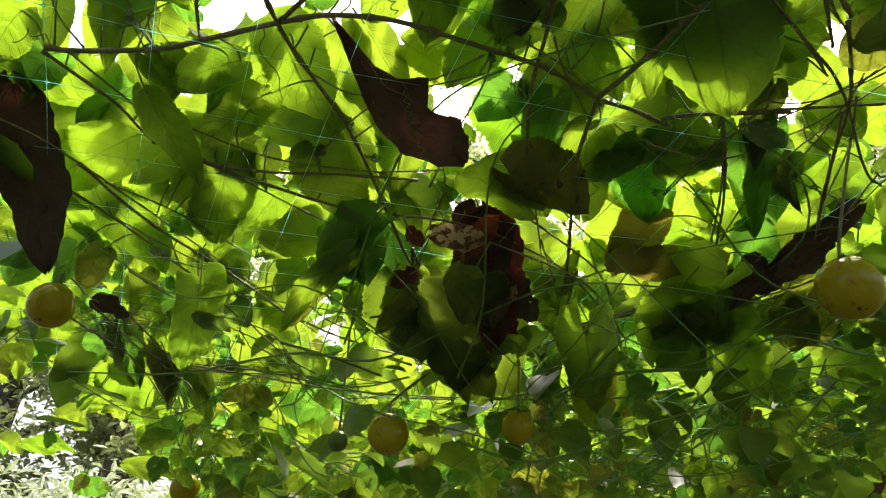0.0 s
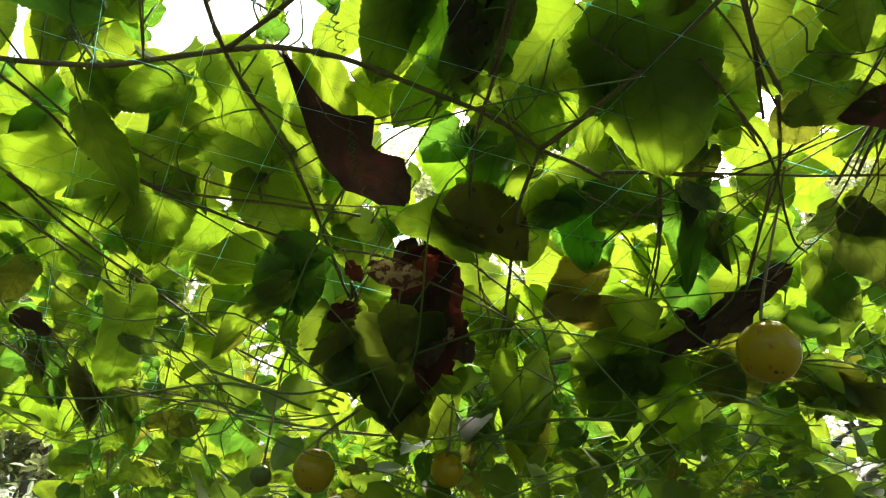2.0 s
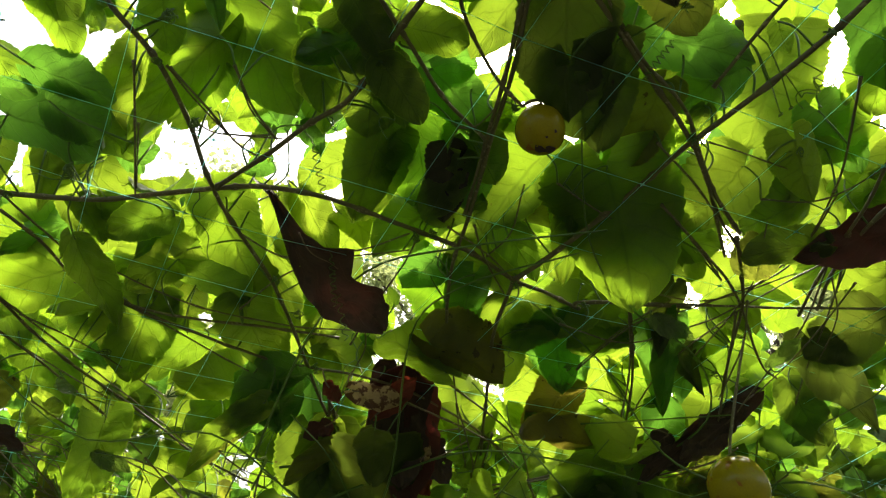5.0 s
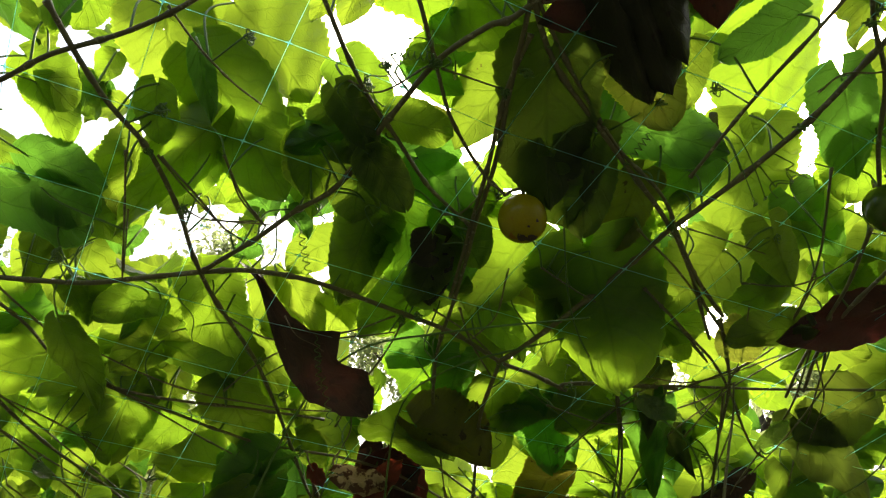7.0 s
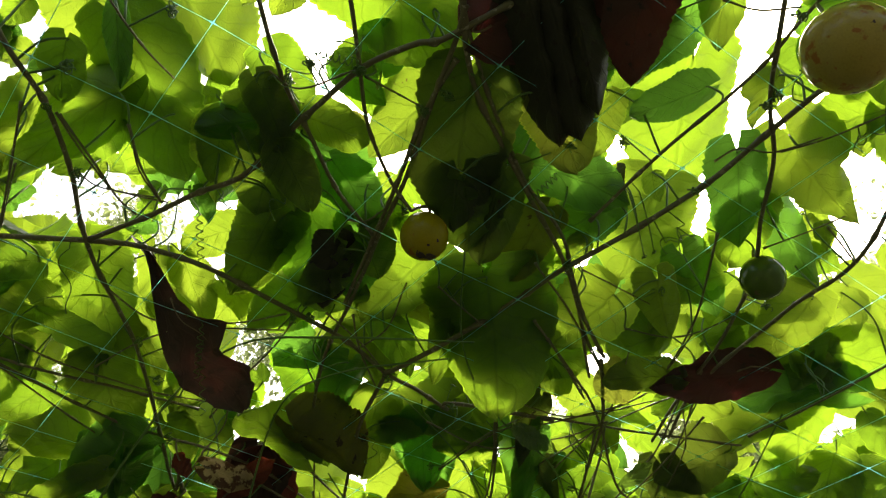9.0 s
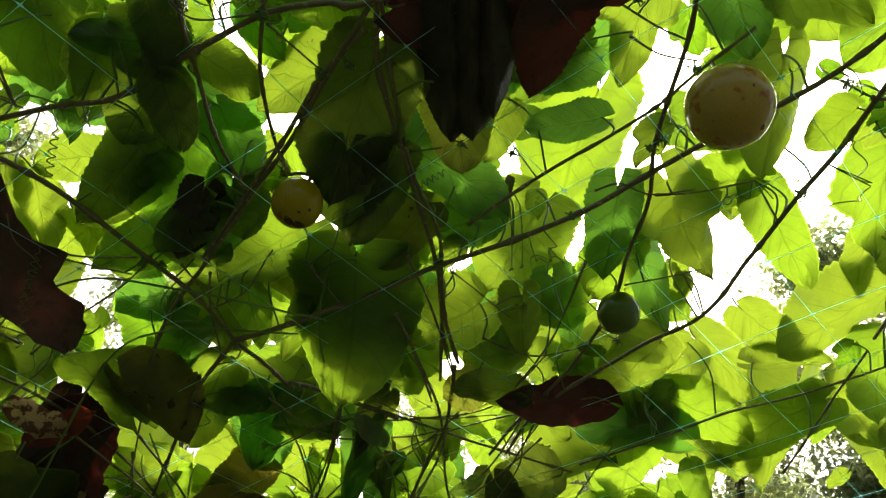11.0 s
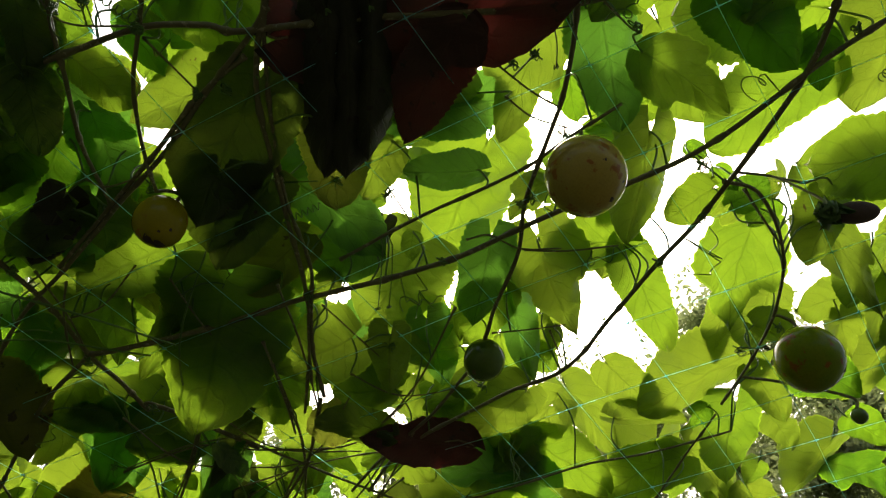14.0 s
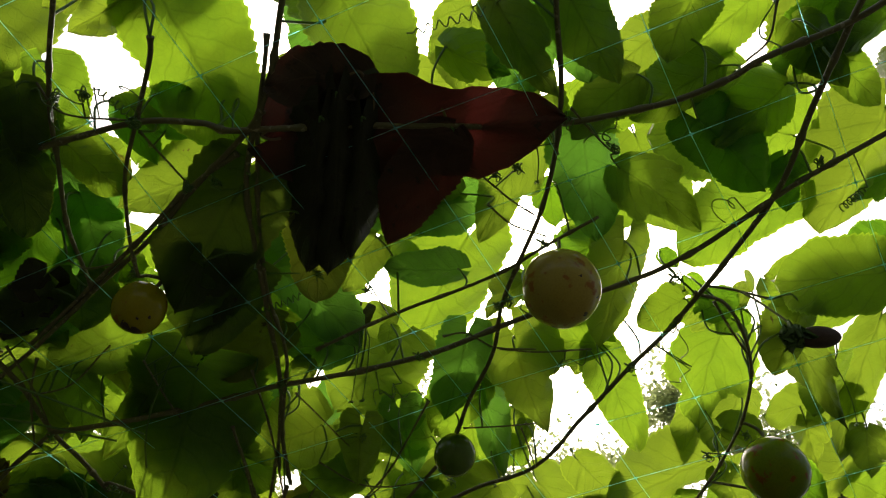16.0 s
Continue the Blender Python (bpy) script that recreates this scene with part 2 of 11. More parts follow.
def smooth_path(points, steps):
    """A Catmull-Rom line through the points."""
    p = [Vector(q) for q in points]
    p = [p[0] * 2 - p[1]] + p + [p[-1] * 2 - p[-2]]
    out = []
    for i in range(1, len(p) - 2):
        for s in range(steps):
            u = s / steps
            a, b, c, d = p[i - 1], p[i], p[i + 1], p[i + 2]
            out.append(0.5 * ((2 * b) + (c - a) * u + (2 * a - 5 * b + 4 * c - d) * u * u + (3 * b - a - 3 * c + d) * u ** 3))
    out.append(p[-2])
    return out


def tube(bm, line, r0, r1, sides=6, knots=0.0):
    """A round rod along the line, from radius r0 to r1, with swollen nodes where knots > 0 gives their spacing."""
    rings, run = [], 0.0
    side = None
    for i, c in enumerate(line):
        d = (line[min(i + 1, len(line) - 1)] - line[max(i - 1, 0)])
        d = d.normalized() if d.length > 1e-9 else Vector((0, 0, 1))
        if side is None:
            side = d.orthogonal().normalized()
        side = (side - d * side.dot(d))
        side = side.normalized() if side.length > 1e-6 else d.orthogonal().normalized()
        up = d.cross(side)
        if i:
            run += (c - line[i - 1]).length
        r = r0 + (r1 - r0) * i / max(1, len(line) - 1)
        if knots:
            k = (run / knots) % 1.0
            r *= 1 + 0.55 * math.exp(-((min(k, 1 - k) * knots) / 0.0035) ** 2)
        rings.append([bm.verts.new(c + side * (r * math.cos(2 * math.pi * j / sides)) + up * (r * math.sin(2 * math.pi * j / sides))) for j in range(sides)])
    for a, b in zip(rings, rings[1:]):
        for j in range(sides):
            bm.faces.new((a[j], a[(j + 1) % sides], b[(j + 1) % sides], b[j]))
    bm.faces.new(rings[0][::-1]), bm.faces.new(rings[-1])


OVAL_V = (0, 0.03, 0.07, 0.14, 0.22, 0.34, 0.46, 0.57, 0.68, 0.79, 0.89, 0.955, 1.0)


def lobe_width(v, kind, lobe):
    """Half the width of the blade at v from base (0) to tip (1), at most 0.5."""
    if kind == "round":
        w = float(np.interp(v, OVAL_V, (0.15, 0.55, 0.75, 0.90, 0.98, 1.0, 0.99, 0.96, 0.89, 0.77, 0.57, 0.35, 0.05)))
    elif kind == "long":
        w = float(np.interp(v, OVAL_V, (0.10, 0.46, 0.68, 0.86, 0.96, 1.0, 0.98, 0.92, 0.82, 0.67, 0.46, 0.25, 0.02)))
    elif kind == "scythe":
        w = float(np.interp(v, (0, 0.1, 0.25, 0.5, 0.8, 0.95, 1.0), (0.05, 0.07, 0.28, 0.78, 1.0, 0.85, 0.6)))
    elif kind == "strap":
        w = math.sin(math.pi * min(1, v ** 0.7)) ** 0.5
    else:
        w = float(np.interp(v, OVAL_V, (0.10, 0.44, 0.62, 0.78, 0.93, 1.0, 0.70, 0.56, 0.54, 0.46, 0.31, 0.15, 0.01)))
    return 0.5 * w * (1 + lobe)


def blade_mesh(name, kind, seed, rows=20, cols=8, fold=0.10, droop=0.18, wave=0.05, curl=0.0, tear=1.0):
    """A leaf blade from (0,0,0) along +y, 1 long and 1 wide, with a notched base, fine teeth and a wavy rim."""
    rnd = random.Random(seed)
    ph, ph2, skew = rnd.uniform(0, 6.3), rnd.uniform(0, 6.3), rnd.uniform(-0.25, 0.25)
    notch = {"round": 0.16, "long": 0.08, "strap": 0.02}.get(kind, 0.13)
    vs, fs, uv = [], [], []
    for i in range(rows + 1):
        v = i / rows
        for j in range(cols + 1):
            u = 2 * j / cols - 1
            rim = abs(u) == 1 and 0 < i < rows
            tooth = (0.030, 0.0, -0.034)[i % 3] * (0.45 + 0.55 * abs(math.sin(3.1 * i + ph + u))) if rim else 0
            ragged = tear * (0.045 * math.sin(7 * v + ph + (1.7 if u < 0 else 0)) + 0.030 * math.sin(15 * v + ph2 + (2 if u < 0 else 0)) + 0.018 * math.sin(29 * v + ph)) * (1 if rim else abs(u) ** 3)
            h = lobe_width(v, kind, tooth + ragged)
            x = u * h + skew * v * (1 - v)
            y = v - notch * (1 - v) ** 2.5 * abs(u) ** 1.2 + (0.05 * abs(u) * h if kind == "lobed" else 0)
            if kind == "lobed":
                y += 0.22 * abs(u) ** 2 * math.exp(-((v - 0.36) / 0.16) ** 2)
            z = fold * abs(u) * h * 2 - droop * (v - 0.15) ** 2 + wave * math.sin(7 * v + ph + (1.3 if u > 0 else 0)) * abs(u) ** 2
            z += curl * (abs(u) ** 2.2) * (1 - 0.4 * v) + 0.017 * math.sin(19 * v + 5 * u + ph2) + 0.010 * math.sin(31 * v - 9 * abs(u) + ph)
            # the blade swells between its side veins
            z += 0.011 * math.cos(6.2832 * 6.5 * (v - 0.62 * (abs(u) * 0.5) ** 0.85)) * math.sin(math.pi * abs(u)) * math.sin(math.pi * v)
            vs.append((x, y, z)), uv.append((u * 0.5 + 0.5, v))
    for i in range(rows):
        for j in range(cols):
            a = i * (cols + 1) + j
            fs.append((a, a + 1, a + cols + 2, a + cols + 1))
    me = bpy.data.meshes.new(name)
    me.from_pydata(vs, [], fs)
    lay = me.uv_layers.new(name="uv")
    for poly in me.polygons:
        poly.use_smooth = True
        for k in poly.loop_indices:
            lay.data[k].uv = uv[me.loops[k].vertex_index]
    return me


KINDS = ["round", "long", "round", "lobed", "round", "long"]      # by shape % 6
BLADES = {}


def blade(look_name, shape):
    """The shared blade mesh of a shape (0 to 29) with the material of that look."""
    key = (look_name, shape)
    if key not in BLADES:
        kind = KINDS[shape % 6]
        dead = look_name in ("dead", "red")
        me = blade_mesh("blade", kind, 40 + shape, rows=54, cols=12, fold=0.05 + 0.055 * (shape % 5), droop=0.08 + 0.09 * (shape % 4),
                        wave=(0.09 if dead else 0.05 + 0.025 * (shape % 4)), curl=(0.12 if dead else -0.06 + 0.04 * (shape % 5)))
        me.materials.append(LEAF[look_name])
        BLADES[key] = me
    return BLADES[key]


def leaf_pose(base, tip, width, roll):
    """The pose of a blade: base, tip, width across, and its turn about the midrib in degrees (0: its face as level as it can be)."""
    base, tip = Vector(base), Vector(tip)
    y = (tip - base)
    length = y.length
    y.normalize()
    x = y.cross(Vector((0, 0, 1)))
    x = x.normalized() if x.length > 1e-4 else Vector((1, 0, 0))
    x = Matrix.Rotation(radians(roll), 3, y) @ x
    z = x.cross(y)
    m = Matrix((x * width, y * length, z * (0.5 * (width + length)))).transposed().to_4x4()
    m.translation = base
    return m


STEM_POINTS = []      # (place, vine) of all the stems, for the leaf stalks


def vine(points, r0=0.003, r1=0.002, label="brown-green woody passion vine stem twined through the net", material=None, steps=10):
    """One vine: an Empty at its first point with its stem; leaves join it later."""
    line = smooth_path(points, steps)
    rnd = random.Random(len(STEM_POINTS))
    ob = tagged(new("passion_vine"), label, "vine", "vines of the arbour")
    ob.location = line[0]
    o = line[0]
    bm = bmesh.new()
    wob = [q - o + noise.noise_vector(q * 16.0) * 0.0014 for q in line]
    tube(bm, wob, r0 * 0.88, r1 * 0.88, 7, knots=0.075)
    part("stem", bm, material or STEM, ob)
    STEM_POINTS.extend((q, ob) for q in line)
    return ob


def near_stem(place):
    return min(((q - place).length, i) for i, (q, _) in enumerate(STEM_POINTS))


def leaf(base, tip, width, roll=0.0, look_name="green", shape=0, reach=0.11):
    """One leaf with its stalk, a part of the vine whose stem is nearest."""
    far, i = near_stem(Vector(base))
    q, owner = STEM_POINTS[i]
    ob = new("leaf", blade(look_name, shape))
    ob.parent = owner
    m = leaf_pose(base, tip, width, roll)
    ob.matrix_parent_inverse = Matrix.Translation(-owner.location)
    ob.matrix_basis = m
    b = Vector(base)
    back = (b - Vector(tip)).normalized()
    end = q if far < reach else b + back * 0.015 + Vector((0, 0, 0.01))
    mid = b.lerp(end, 0.5) + back * (min(0.02, 0.2 * far) if far < reach else 0) + Vector((0, 0, -0.003))
    bm = bmesh.new()
    tube(bm, smooth_path([b + (Vector(tip) - b) * 0.03, b, mid, end], 5), 0.0009, 0.0013, 5)
    st = part("leaf_stalk", bm, SHOOT, ob)
    st.matrix_parent_inverse = (Matrix.Translation(-owner.location) @ Matrix.Translation(owner.location) @ m).inverted()
    return ob


def tendril(a, b, style):
    """A thin curling tendril from a stem to b, a part of the nearest vine."""
    a, b = Vector(a), Vector(b)
    far, i = near_stem(a)
    q, owner = STEM_POINTS[i]
    d = b - a
    side = d.cross(Vector((0.3, -0.7, 0.6)))
    side = side.normalized() if side.length > 1e-5 else Vector((1, 0, 0))
    up = d.normalized().cross(side)
    line = [q] if 0.004 < far < 0.08 else []
    n = 64
    for k in range(n + 1):
        u = k / n
        c = a + d * u
        if style == "coil":
            r = 0.0035 * min(1, u * 4)
            c += side * (r * math.cos(u * 44)) + up * (r * math.sin(u * 44))
        elif style == "wave":
            c += side * (0.010 * math.sin(u * 8.5) * (1 - 0.3 * u)) + up * 0.006 * math.sin(u * 5)
        elif style == "knot":
            g = u * 38 + a.x * 40
            r = 0.0032 + 0.0018 * math.sin(u * 9 + a.y * 60)
            c = a + side * (r * math.cos(g)) + up * (r * math.sin(g * 0.83 + 1)) + d.normalized() * (r * math.sin(g * 0.57)) + d * (0.8 * u ** 3)
        elif style == "loop":
            r = 0.016 * u
            c += side * (r * math.sin(u * 10)) + up * (r * (1 - math.cos(u * 10)) * 0.6)
        else:
            c += side * (0.004 * math.sin(u * 4))
            if u > 0.86:
                w = (u - 0.86) / 0.14
                c += side * (0.0030 * math.sin(w * 17)) + up * (0.0026 * math.cos(w * 14)) - d * (0.10 * w)
        line.append(c)
    bm = bmesh.new()
    tube(bm, [p - owner.location for p in line], 0.0009 if style == "knot" else 0.0007, 0.0006, 5)
    part("tendril", bm, SHOOT, owner)


def fruit_body(r, seed):
    bm = bmesh.new()
    bmesh.ops.create_uvsphere(bm, u_segments=36, v_segments=24, radius=1.0)
    rnd = random.Random(seed)
    ph = rnd.uniform(0, 50)
    for v in bm.verts:
        n1 = noise.noise(v.co * 1.3 + Vector((ph, 0, 0)))
        k = 1 + 0.03 * n1
        z = v.co.z
        v.co = Vector((v.co.x * k, v.co.y * k, z * 1.05 * k - 0.05 * math.exp(-((1 - z) / 0.06))))
        v.co *= r
    return bm


def fruit(place, r, state):
    """A passion fruit that hangs on its stalk from the nearest stem."""
    place = Vector(place)
    labels = {"ripe": "ripening yellow passion fruit with brown specks hanging on its stalk",
              "tan": "large tan yellow passion fruit with brown scars hanging on its stalk",
              "green": "pale green passion fruit with small scars hanging on its stalk",
              "spotted": "small yellow passion fruit with a dark hole hanging among leaves",
              "half": "yellow-green passion fruit with a dark calyx hanging low",
              "young": "small unripe dark green passion fruit hanging in shade",
              "bud": "drooping dark brown egg-shaped bud with green bracts on a stalk"}
    ob = tagged(new("passion_fruit"), labels[state], "fruit", "passion fruits on the vines")
    ob.location = place
    seed = int(place.x * 1000) % 97
    rnd = random.Random(seed)
    skin = FRUIT_TAN if state == "tan" else FRUIT if state in ("ripe", "spotted", "half") else SCAR if state == "bud" else FRUIT_YOUNG if state == "young" else FRUIT_GREEN
    bm = fruit_body(r, seed)
    side = Vector((0.70, -0.69, 0.16)).normalized()
    if state == "bud":
        # drawn out to a lying egg
        for v in bm.verts:
            along = side * v.co.dot(side)
            v.co = along * 1.35 + (v.co - along) * 0.64
    body = part("skin", bm, skin, ob)
    # scars near the lower end
    for k in range({"ripe": 2, "tan": 5, "green": 4, "spotted": 4, "half": 2}.get(state, 0)):
        a, tilt = rnd.uniform(0, 6.28), rnd.uniform(0.25, 0.95)
        if k < 3 and state in ("ripe", "tan", "spotted"):
            a, tilt = (-1.9 + 0.45 * k, 1.05 if state == "tan" else 0.5) if state != "spotted" else (1.5 - 1.2 * k, 0.08 + 0.4 * k)
        n = Vector((math.sin(tilt) * math.cos(a), math.sin(tilt) * math.sin(a), -math.cos(tilt)))
        bm = bmesh.new()
        s = r * (0.30 if state == "spotted" and k < 2 else rnd.uniform(0.05, 0.10))
        x = n.orthogonal().normalized()
        y = n.cross(x)
        rim = []
        for j in range(11):
            g = 2 * math.pi * j / 11
            rr = s * rnd.uniform(0.65, 1.15)
            p = (n * r + x * rr * math.cos(g) + y * rr * math.sin(g) * 0.8).normalized()
            rim.append(bm.verts.new(Vector((p.x, p.y, p.z * 1.05)) * r * 1.004))
        mid = bm.verts.new(Vector((n.x, n.y, n.z * 1.05)) * r * 1.012)
        for j in range(11):
            bm.faces.new((rim[j], rim[(j + 1) % 11], mid))
        part("scar", bm, SCAR, body)
    # calyx and stalk
    top = Vector((0, 0, r * 1.0)) if state != "bud" else side * r * -1.3
    if state == "bud":
        for k in range(4):
            bm = bmesh.new()
            bmesh.ops.create_icosphere(bm, subdivisions=2, radius=r * (0.5 - 0.06 * k))
            for v in bm.verts:
                v.co = v.co * (1 + 0.3 * noise.noise(v.co * 160 + Vector((k, 0, 0)))) + top + Vector((rnd.gauss(0, 0.25), rnd.gauss(0, 0.25), rnd.gauss(0, 0.3))) * r - side * r * 0.15 * k
            part("bract", bm, SHOOT, ob)
    for k in range(3):
        bm = bmesh.new()
        a = k * 2.1 + rnd.uniform(0, 0.5)
        w = Vector((math.cos(a), math.sin(a), 0))
        s = Vector((-w.y, w.x, 0))
        pts = [top, top + w * r * 0.22 + s * r * 0.12 + Vector((0, 0, 0.03 * r)), top + w * r * 0.45 - Vector((0, 0, 0.02 * r)), top + w * r * 0.22 - s * r * 0.12 + Vector((0, 0, 0.03 * r))]
        lo = [bm.verts.new(p) for p in pts]
        hi = [bm.verts.new(p + Vector((0, 0, 0.0012))) for p in pts]
        bm.faces.new(lo[::-1]), bm.faces.new(hi)
        for j in range(4):
            bm.faces.new((lo[j], lo[(j + 1) % 4], hi[(j + 1) % 4], hi[j]))
        part("calyx", bm, SHOOT if state != "half" else SCAR, ob, smooth=False)
    tip = place + top
    far, i = near_stem(tip + Vector((0, 0, 0.03)))
    q = STEM_POINTS[i][0]
    bm = bmesh.new()
    line = smooth_path([top - Vector((0, 0, 0.002)), top + Vector((0, 0, 0.02)), (q - place).lerp(top, 0.4) + Vector((0, 0, 0.012)), q - place], 6)
    tube(bm, line, 0.0022 if state != "bud" else 0.0012, 0.0017 if state != "bud" else 0.0012, 7)
    part("stalk", bm, STEM, ob)
    return ob


def dead_leaf(base, tip, width, roll, look_name, style):
    """A withered leaf caught in the net."""
    labels = {"dead": "withered dark brown curled leaf caught in the net", "red": "withered dark red leaf caught in the net", "maroon": "withered maroon brown leaf caught in the net", "tan": "torn pale tan dry leaf scrap in the net, the smallest a painted glint"}
    ob = tagged(new("dead_leaf"), labels[look_name], "dead leaf", "withered leaves in the net")
    m = leaf_pose(base, tip, width, roll)
    ob.location = m.translation
    seed = int(abs(base[0]) * 1000) % 89
    kind = {"crescent": "scythe", "narrow": "long", "broad": "round", "wide": "long", "torn": "long"}[style]
    me = blade_mesh("blade", kind, seed, rows=30, cols=12, fold=0.10, droop=0.10, wave=0.07, curl=-0.12 if style != "wide" else -0.03, tear=4.0 if style == "torn" else 2.0)
    if style == "crescent":
        for v in me.vertices:
            u = min(1, max(0, v.co.y))
            half = max(0.02, lobe_width(u, kind, 0))
            left = float(np.interp(u, (0, 0.2, 0.37, 0.55, 0.73, 0.9, 1), (-0.03, -0.25, -0.43, -0.54, -0.52, -0.30, -0.06)))
            right = float(np.interp(u, (0, 0.29, 0.40, 0.52, 0.56, 0.62, 0.71, 0.78, 0.9, 1), (0.02, -0.04, 0.08, 0.47, 0.36, 0.18, 0.20, 0.40, 0.30, 0.05)))
            v.co.x = left + (right - left) * min(1.05, max(-0.05, v.co.x / half * 0.5 + 0.5))
    rot = m.copy()
    rot.translation = (0, 0, 0)
    me.transform(rot)
    me.materials.append(LEAF[look_name])
    part_ob = new("blade", me)
    part_ob.parent = ob
    far, i = near_stem(Vector(base))
    q = STEM_POINTS[i][0] - m.translation
    d = (Vector(base) - Vector(tip)).normalized()
    if q.length > 0.09:
        q = d * 0.03
    bm = bmesh.new()
    tube(bm, smooth_path([Vector((0, 0, 0)) - d * 0.01, Vector((0, 0, 0)), q * 0.5 + d * 0.008, q], 5), 0.0014, 0.0012, 5)
    part("leaf_stalk", bm, DRY, ob)
    return ob

# ---- ground, trees and the far side ----
def canopy_height(x, y):
    """Height of the net at a place of the plan."""
    return 2.142 + 0.079 * x - 0.122 * y


def ground_sheet():
    bm = bmesh.new()
    rings = [0.0, 1.5, 3, 5, 8, 12, 18, 30, 60, 150, 600]
    prev = None
    for k, r in enumerate(rings):
        row = []
        for j in range(40):
            a = 2 * math.pi * j / 40
            x, y = r * math.cos(a), r * math.sin(a)
            row.append(bm.verts.new((x, y, 0.06 * noise.noise(Vector((x * 0.5, y * 0.5, 0))) + 0.02 * noise.noise(Vector((x * 2, y * 2, 3))))))
        if prev:
            for j in range(40):
                bm.faces.new((prev[j], prev[(j + 1) % 40], row[(j + 1) % 40], row[j]))
        prev = row
    bmesh.ops.remove_doubles(bm, verts=bm.verts, dist=1e-4)
    ob = part("ground", bm, GROUND)
    tagged(ob, "ground covered with low green weeds and soil", "ground", kind="structure")


ground_sheet()


def spray(verts, faces, place, size, rnd, droop=0.3, slim=0.5):
    """One small leaf as a bent four-sided blade, added to the lists."""
    a = rnd.uniform(0, 6.283)
    tilt = rnd.gauss(-droop, 0.5)
    y = Vector((math.cos(a) * math.cos(tilt), math.sin(a) * math.cos(tilt), math.sin(tilt)))
    x = y.cross(Vector((rnd.gauss(0, 0.5), rnd.gauss(0, 0.5), 1))).normalized()
    z = x.cross(y)
    n = len(verts)
    for u, v, w in ((0, 0, 0), (0.5 * slim, 0.4, 0.06), (0.38 * slim, 0.75, 0.02), (0, 1, -0.08), (-0.38 * slim, 0.75, 0.02), (-0.5 * slim, 0.4, 0.06)):
        verts.append(place + (x * u + y * v + z * w) * size)
    faces.extend(((n, n + 1, n + 2, n + 3), (n, n + 3, n + 4, n + 5)))


def mesh_part(name, verts, faces, material, parent, label="", kind=""):
    me = bpy.data.meshes.new(name)
    me.from_pydata(verts, [], faces)
    me.materials.append(material)
    ob = new(name, me)
    ob.parent = parent
    return tagged(ob, label, kind=kind)


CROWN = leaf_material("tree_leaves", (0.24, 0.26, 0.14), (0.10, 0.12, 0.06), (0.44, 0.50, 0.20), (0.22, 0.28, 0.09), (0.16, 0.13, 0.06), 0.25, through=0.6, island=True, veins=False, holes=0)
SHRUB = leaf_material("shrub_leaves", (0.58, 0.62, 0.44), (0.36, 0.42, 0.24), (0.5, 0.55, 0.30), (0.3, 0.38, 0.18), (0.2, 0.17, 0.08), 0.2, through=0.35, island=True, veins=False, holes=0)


def tree(x, y, height, spread, seed, leaf_size=0.09, count=20000, label="tall broad-leaved tree with a loose green crown", low=0.35):
    rnd = random.Random(seed)
    ob = tagged(new("tree"), label, "tree", "trees round the garden")
    ob.location = (x, y, 0)
    top = Vector((rnd.uniform(-0.5, 0.5), rnd.uniform(-0.5, 0.5), height * 0.82))
    bm = bmesh.new()
    trunk_line = smooth_path([(0, 0, -0.1), (rnd.uniform(-.1, .1), rnd.uniform(-.1, .1), height * 0.3), (top.x * 0.6, top.y * 0.6, height * 0.6), top], 6)
    tube(bm, trunk_line, height * 0.018, height * 0.004, 10)
    part("trunk", bm, BARK, ob)
    clumps = []
    for k in range(11):
        u = low + (0.92 - low) * k / 10
        start = trunk_line[int(u * (len(trunk_line) - 1))]
        a = k * 2.4 + rnd.uniform(-0.4, 0.4)
        reach = spread * (1.1 - 0.6 * abs(u - 0.55)) * rnd.uniform(0.6, 1.0)
        end = start + Vector((math.cos(a) * reach, math.sin(a) * reach, height * rnd.uniform(0.05, 0.16)))
        mid = start.lerp(end, 0.5) + Vector((0, 0, height * 0.02))
        bm = bmesh.new()
        line = smooth_path([start, mid, end], 5)
        tube(bm, line, height * 0.006, height * 0.0015, 6)
        part("limb", bm, BARK, ob)
        clumps += [line[5], line[7], end, end + Vector((rnd.gauss(0, .3), rnd.gauss(0, .3), rnd.uniform(0, .6))) * spread * 0.4]
    clumps.append(top)
    verts, faces = [], []
    for k in range(count):
        c = clumps[rnd.randrange(len(clumps))]
        r = spread * 0.20 * rnd.uniform(0.5, 1.3)
        d = Vector((rnd.gauss(0, 1), rnd.gauss(0, 1), rnd.gauss(0, 0.7)))
        spray(verts, faces, c + d * r * 0.52, leaf_size * rnd.uniform(0.6, 1.3), rnd)
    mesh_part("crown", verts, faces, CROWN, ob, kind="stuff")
    return ob


tree_places = ((7.0, 5.2, 9.5, 2.8), (8.5, 1.8, 9.6, 2.8), (5.5, 7.5, 10.2, 2.9), (11.5, -2.5, 10.0, 2.8), (3.0, 12.0, 11.0, 2.8), (-1.0, 9.0, 8.7, 2.5),
               (-4.75, 7.1, 8.0, 2.6), (-8.5, 5.0, 10.0, 2.7), (-3.2, 6.9, 8.0, 2.1), (1.0, 8.0, 9.0, 2.2), (5.0, 8.0, 9.0, 2.3), (-9.0, -3.0, 9.0, 2.5), (2.0, -10.0, 9.5, 2.6), (8.0, -8.0, 9.5, 2.6), (8.4, 3.5, 9.3, 2.6))
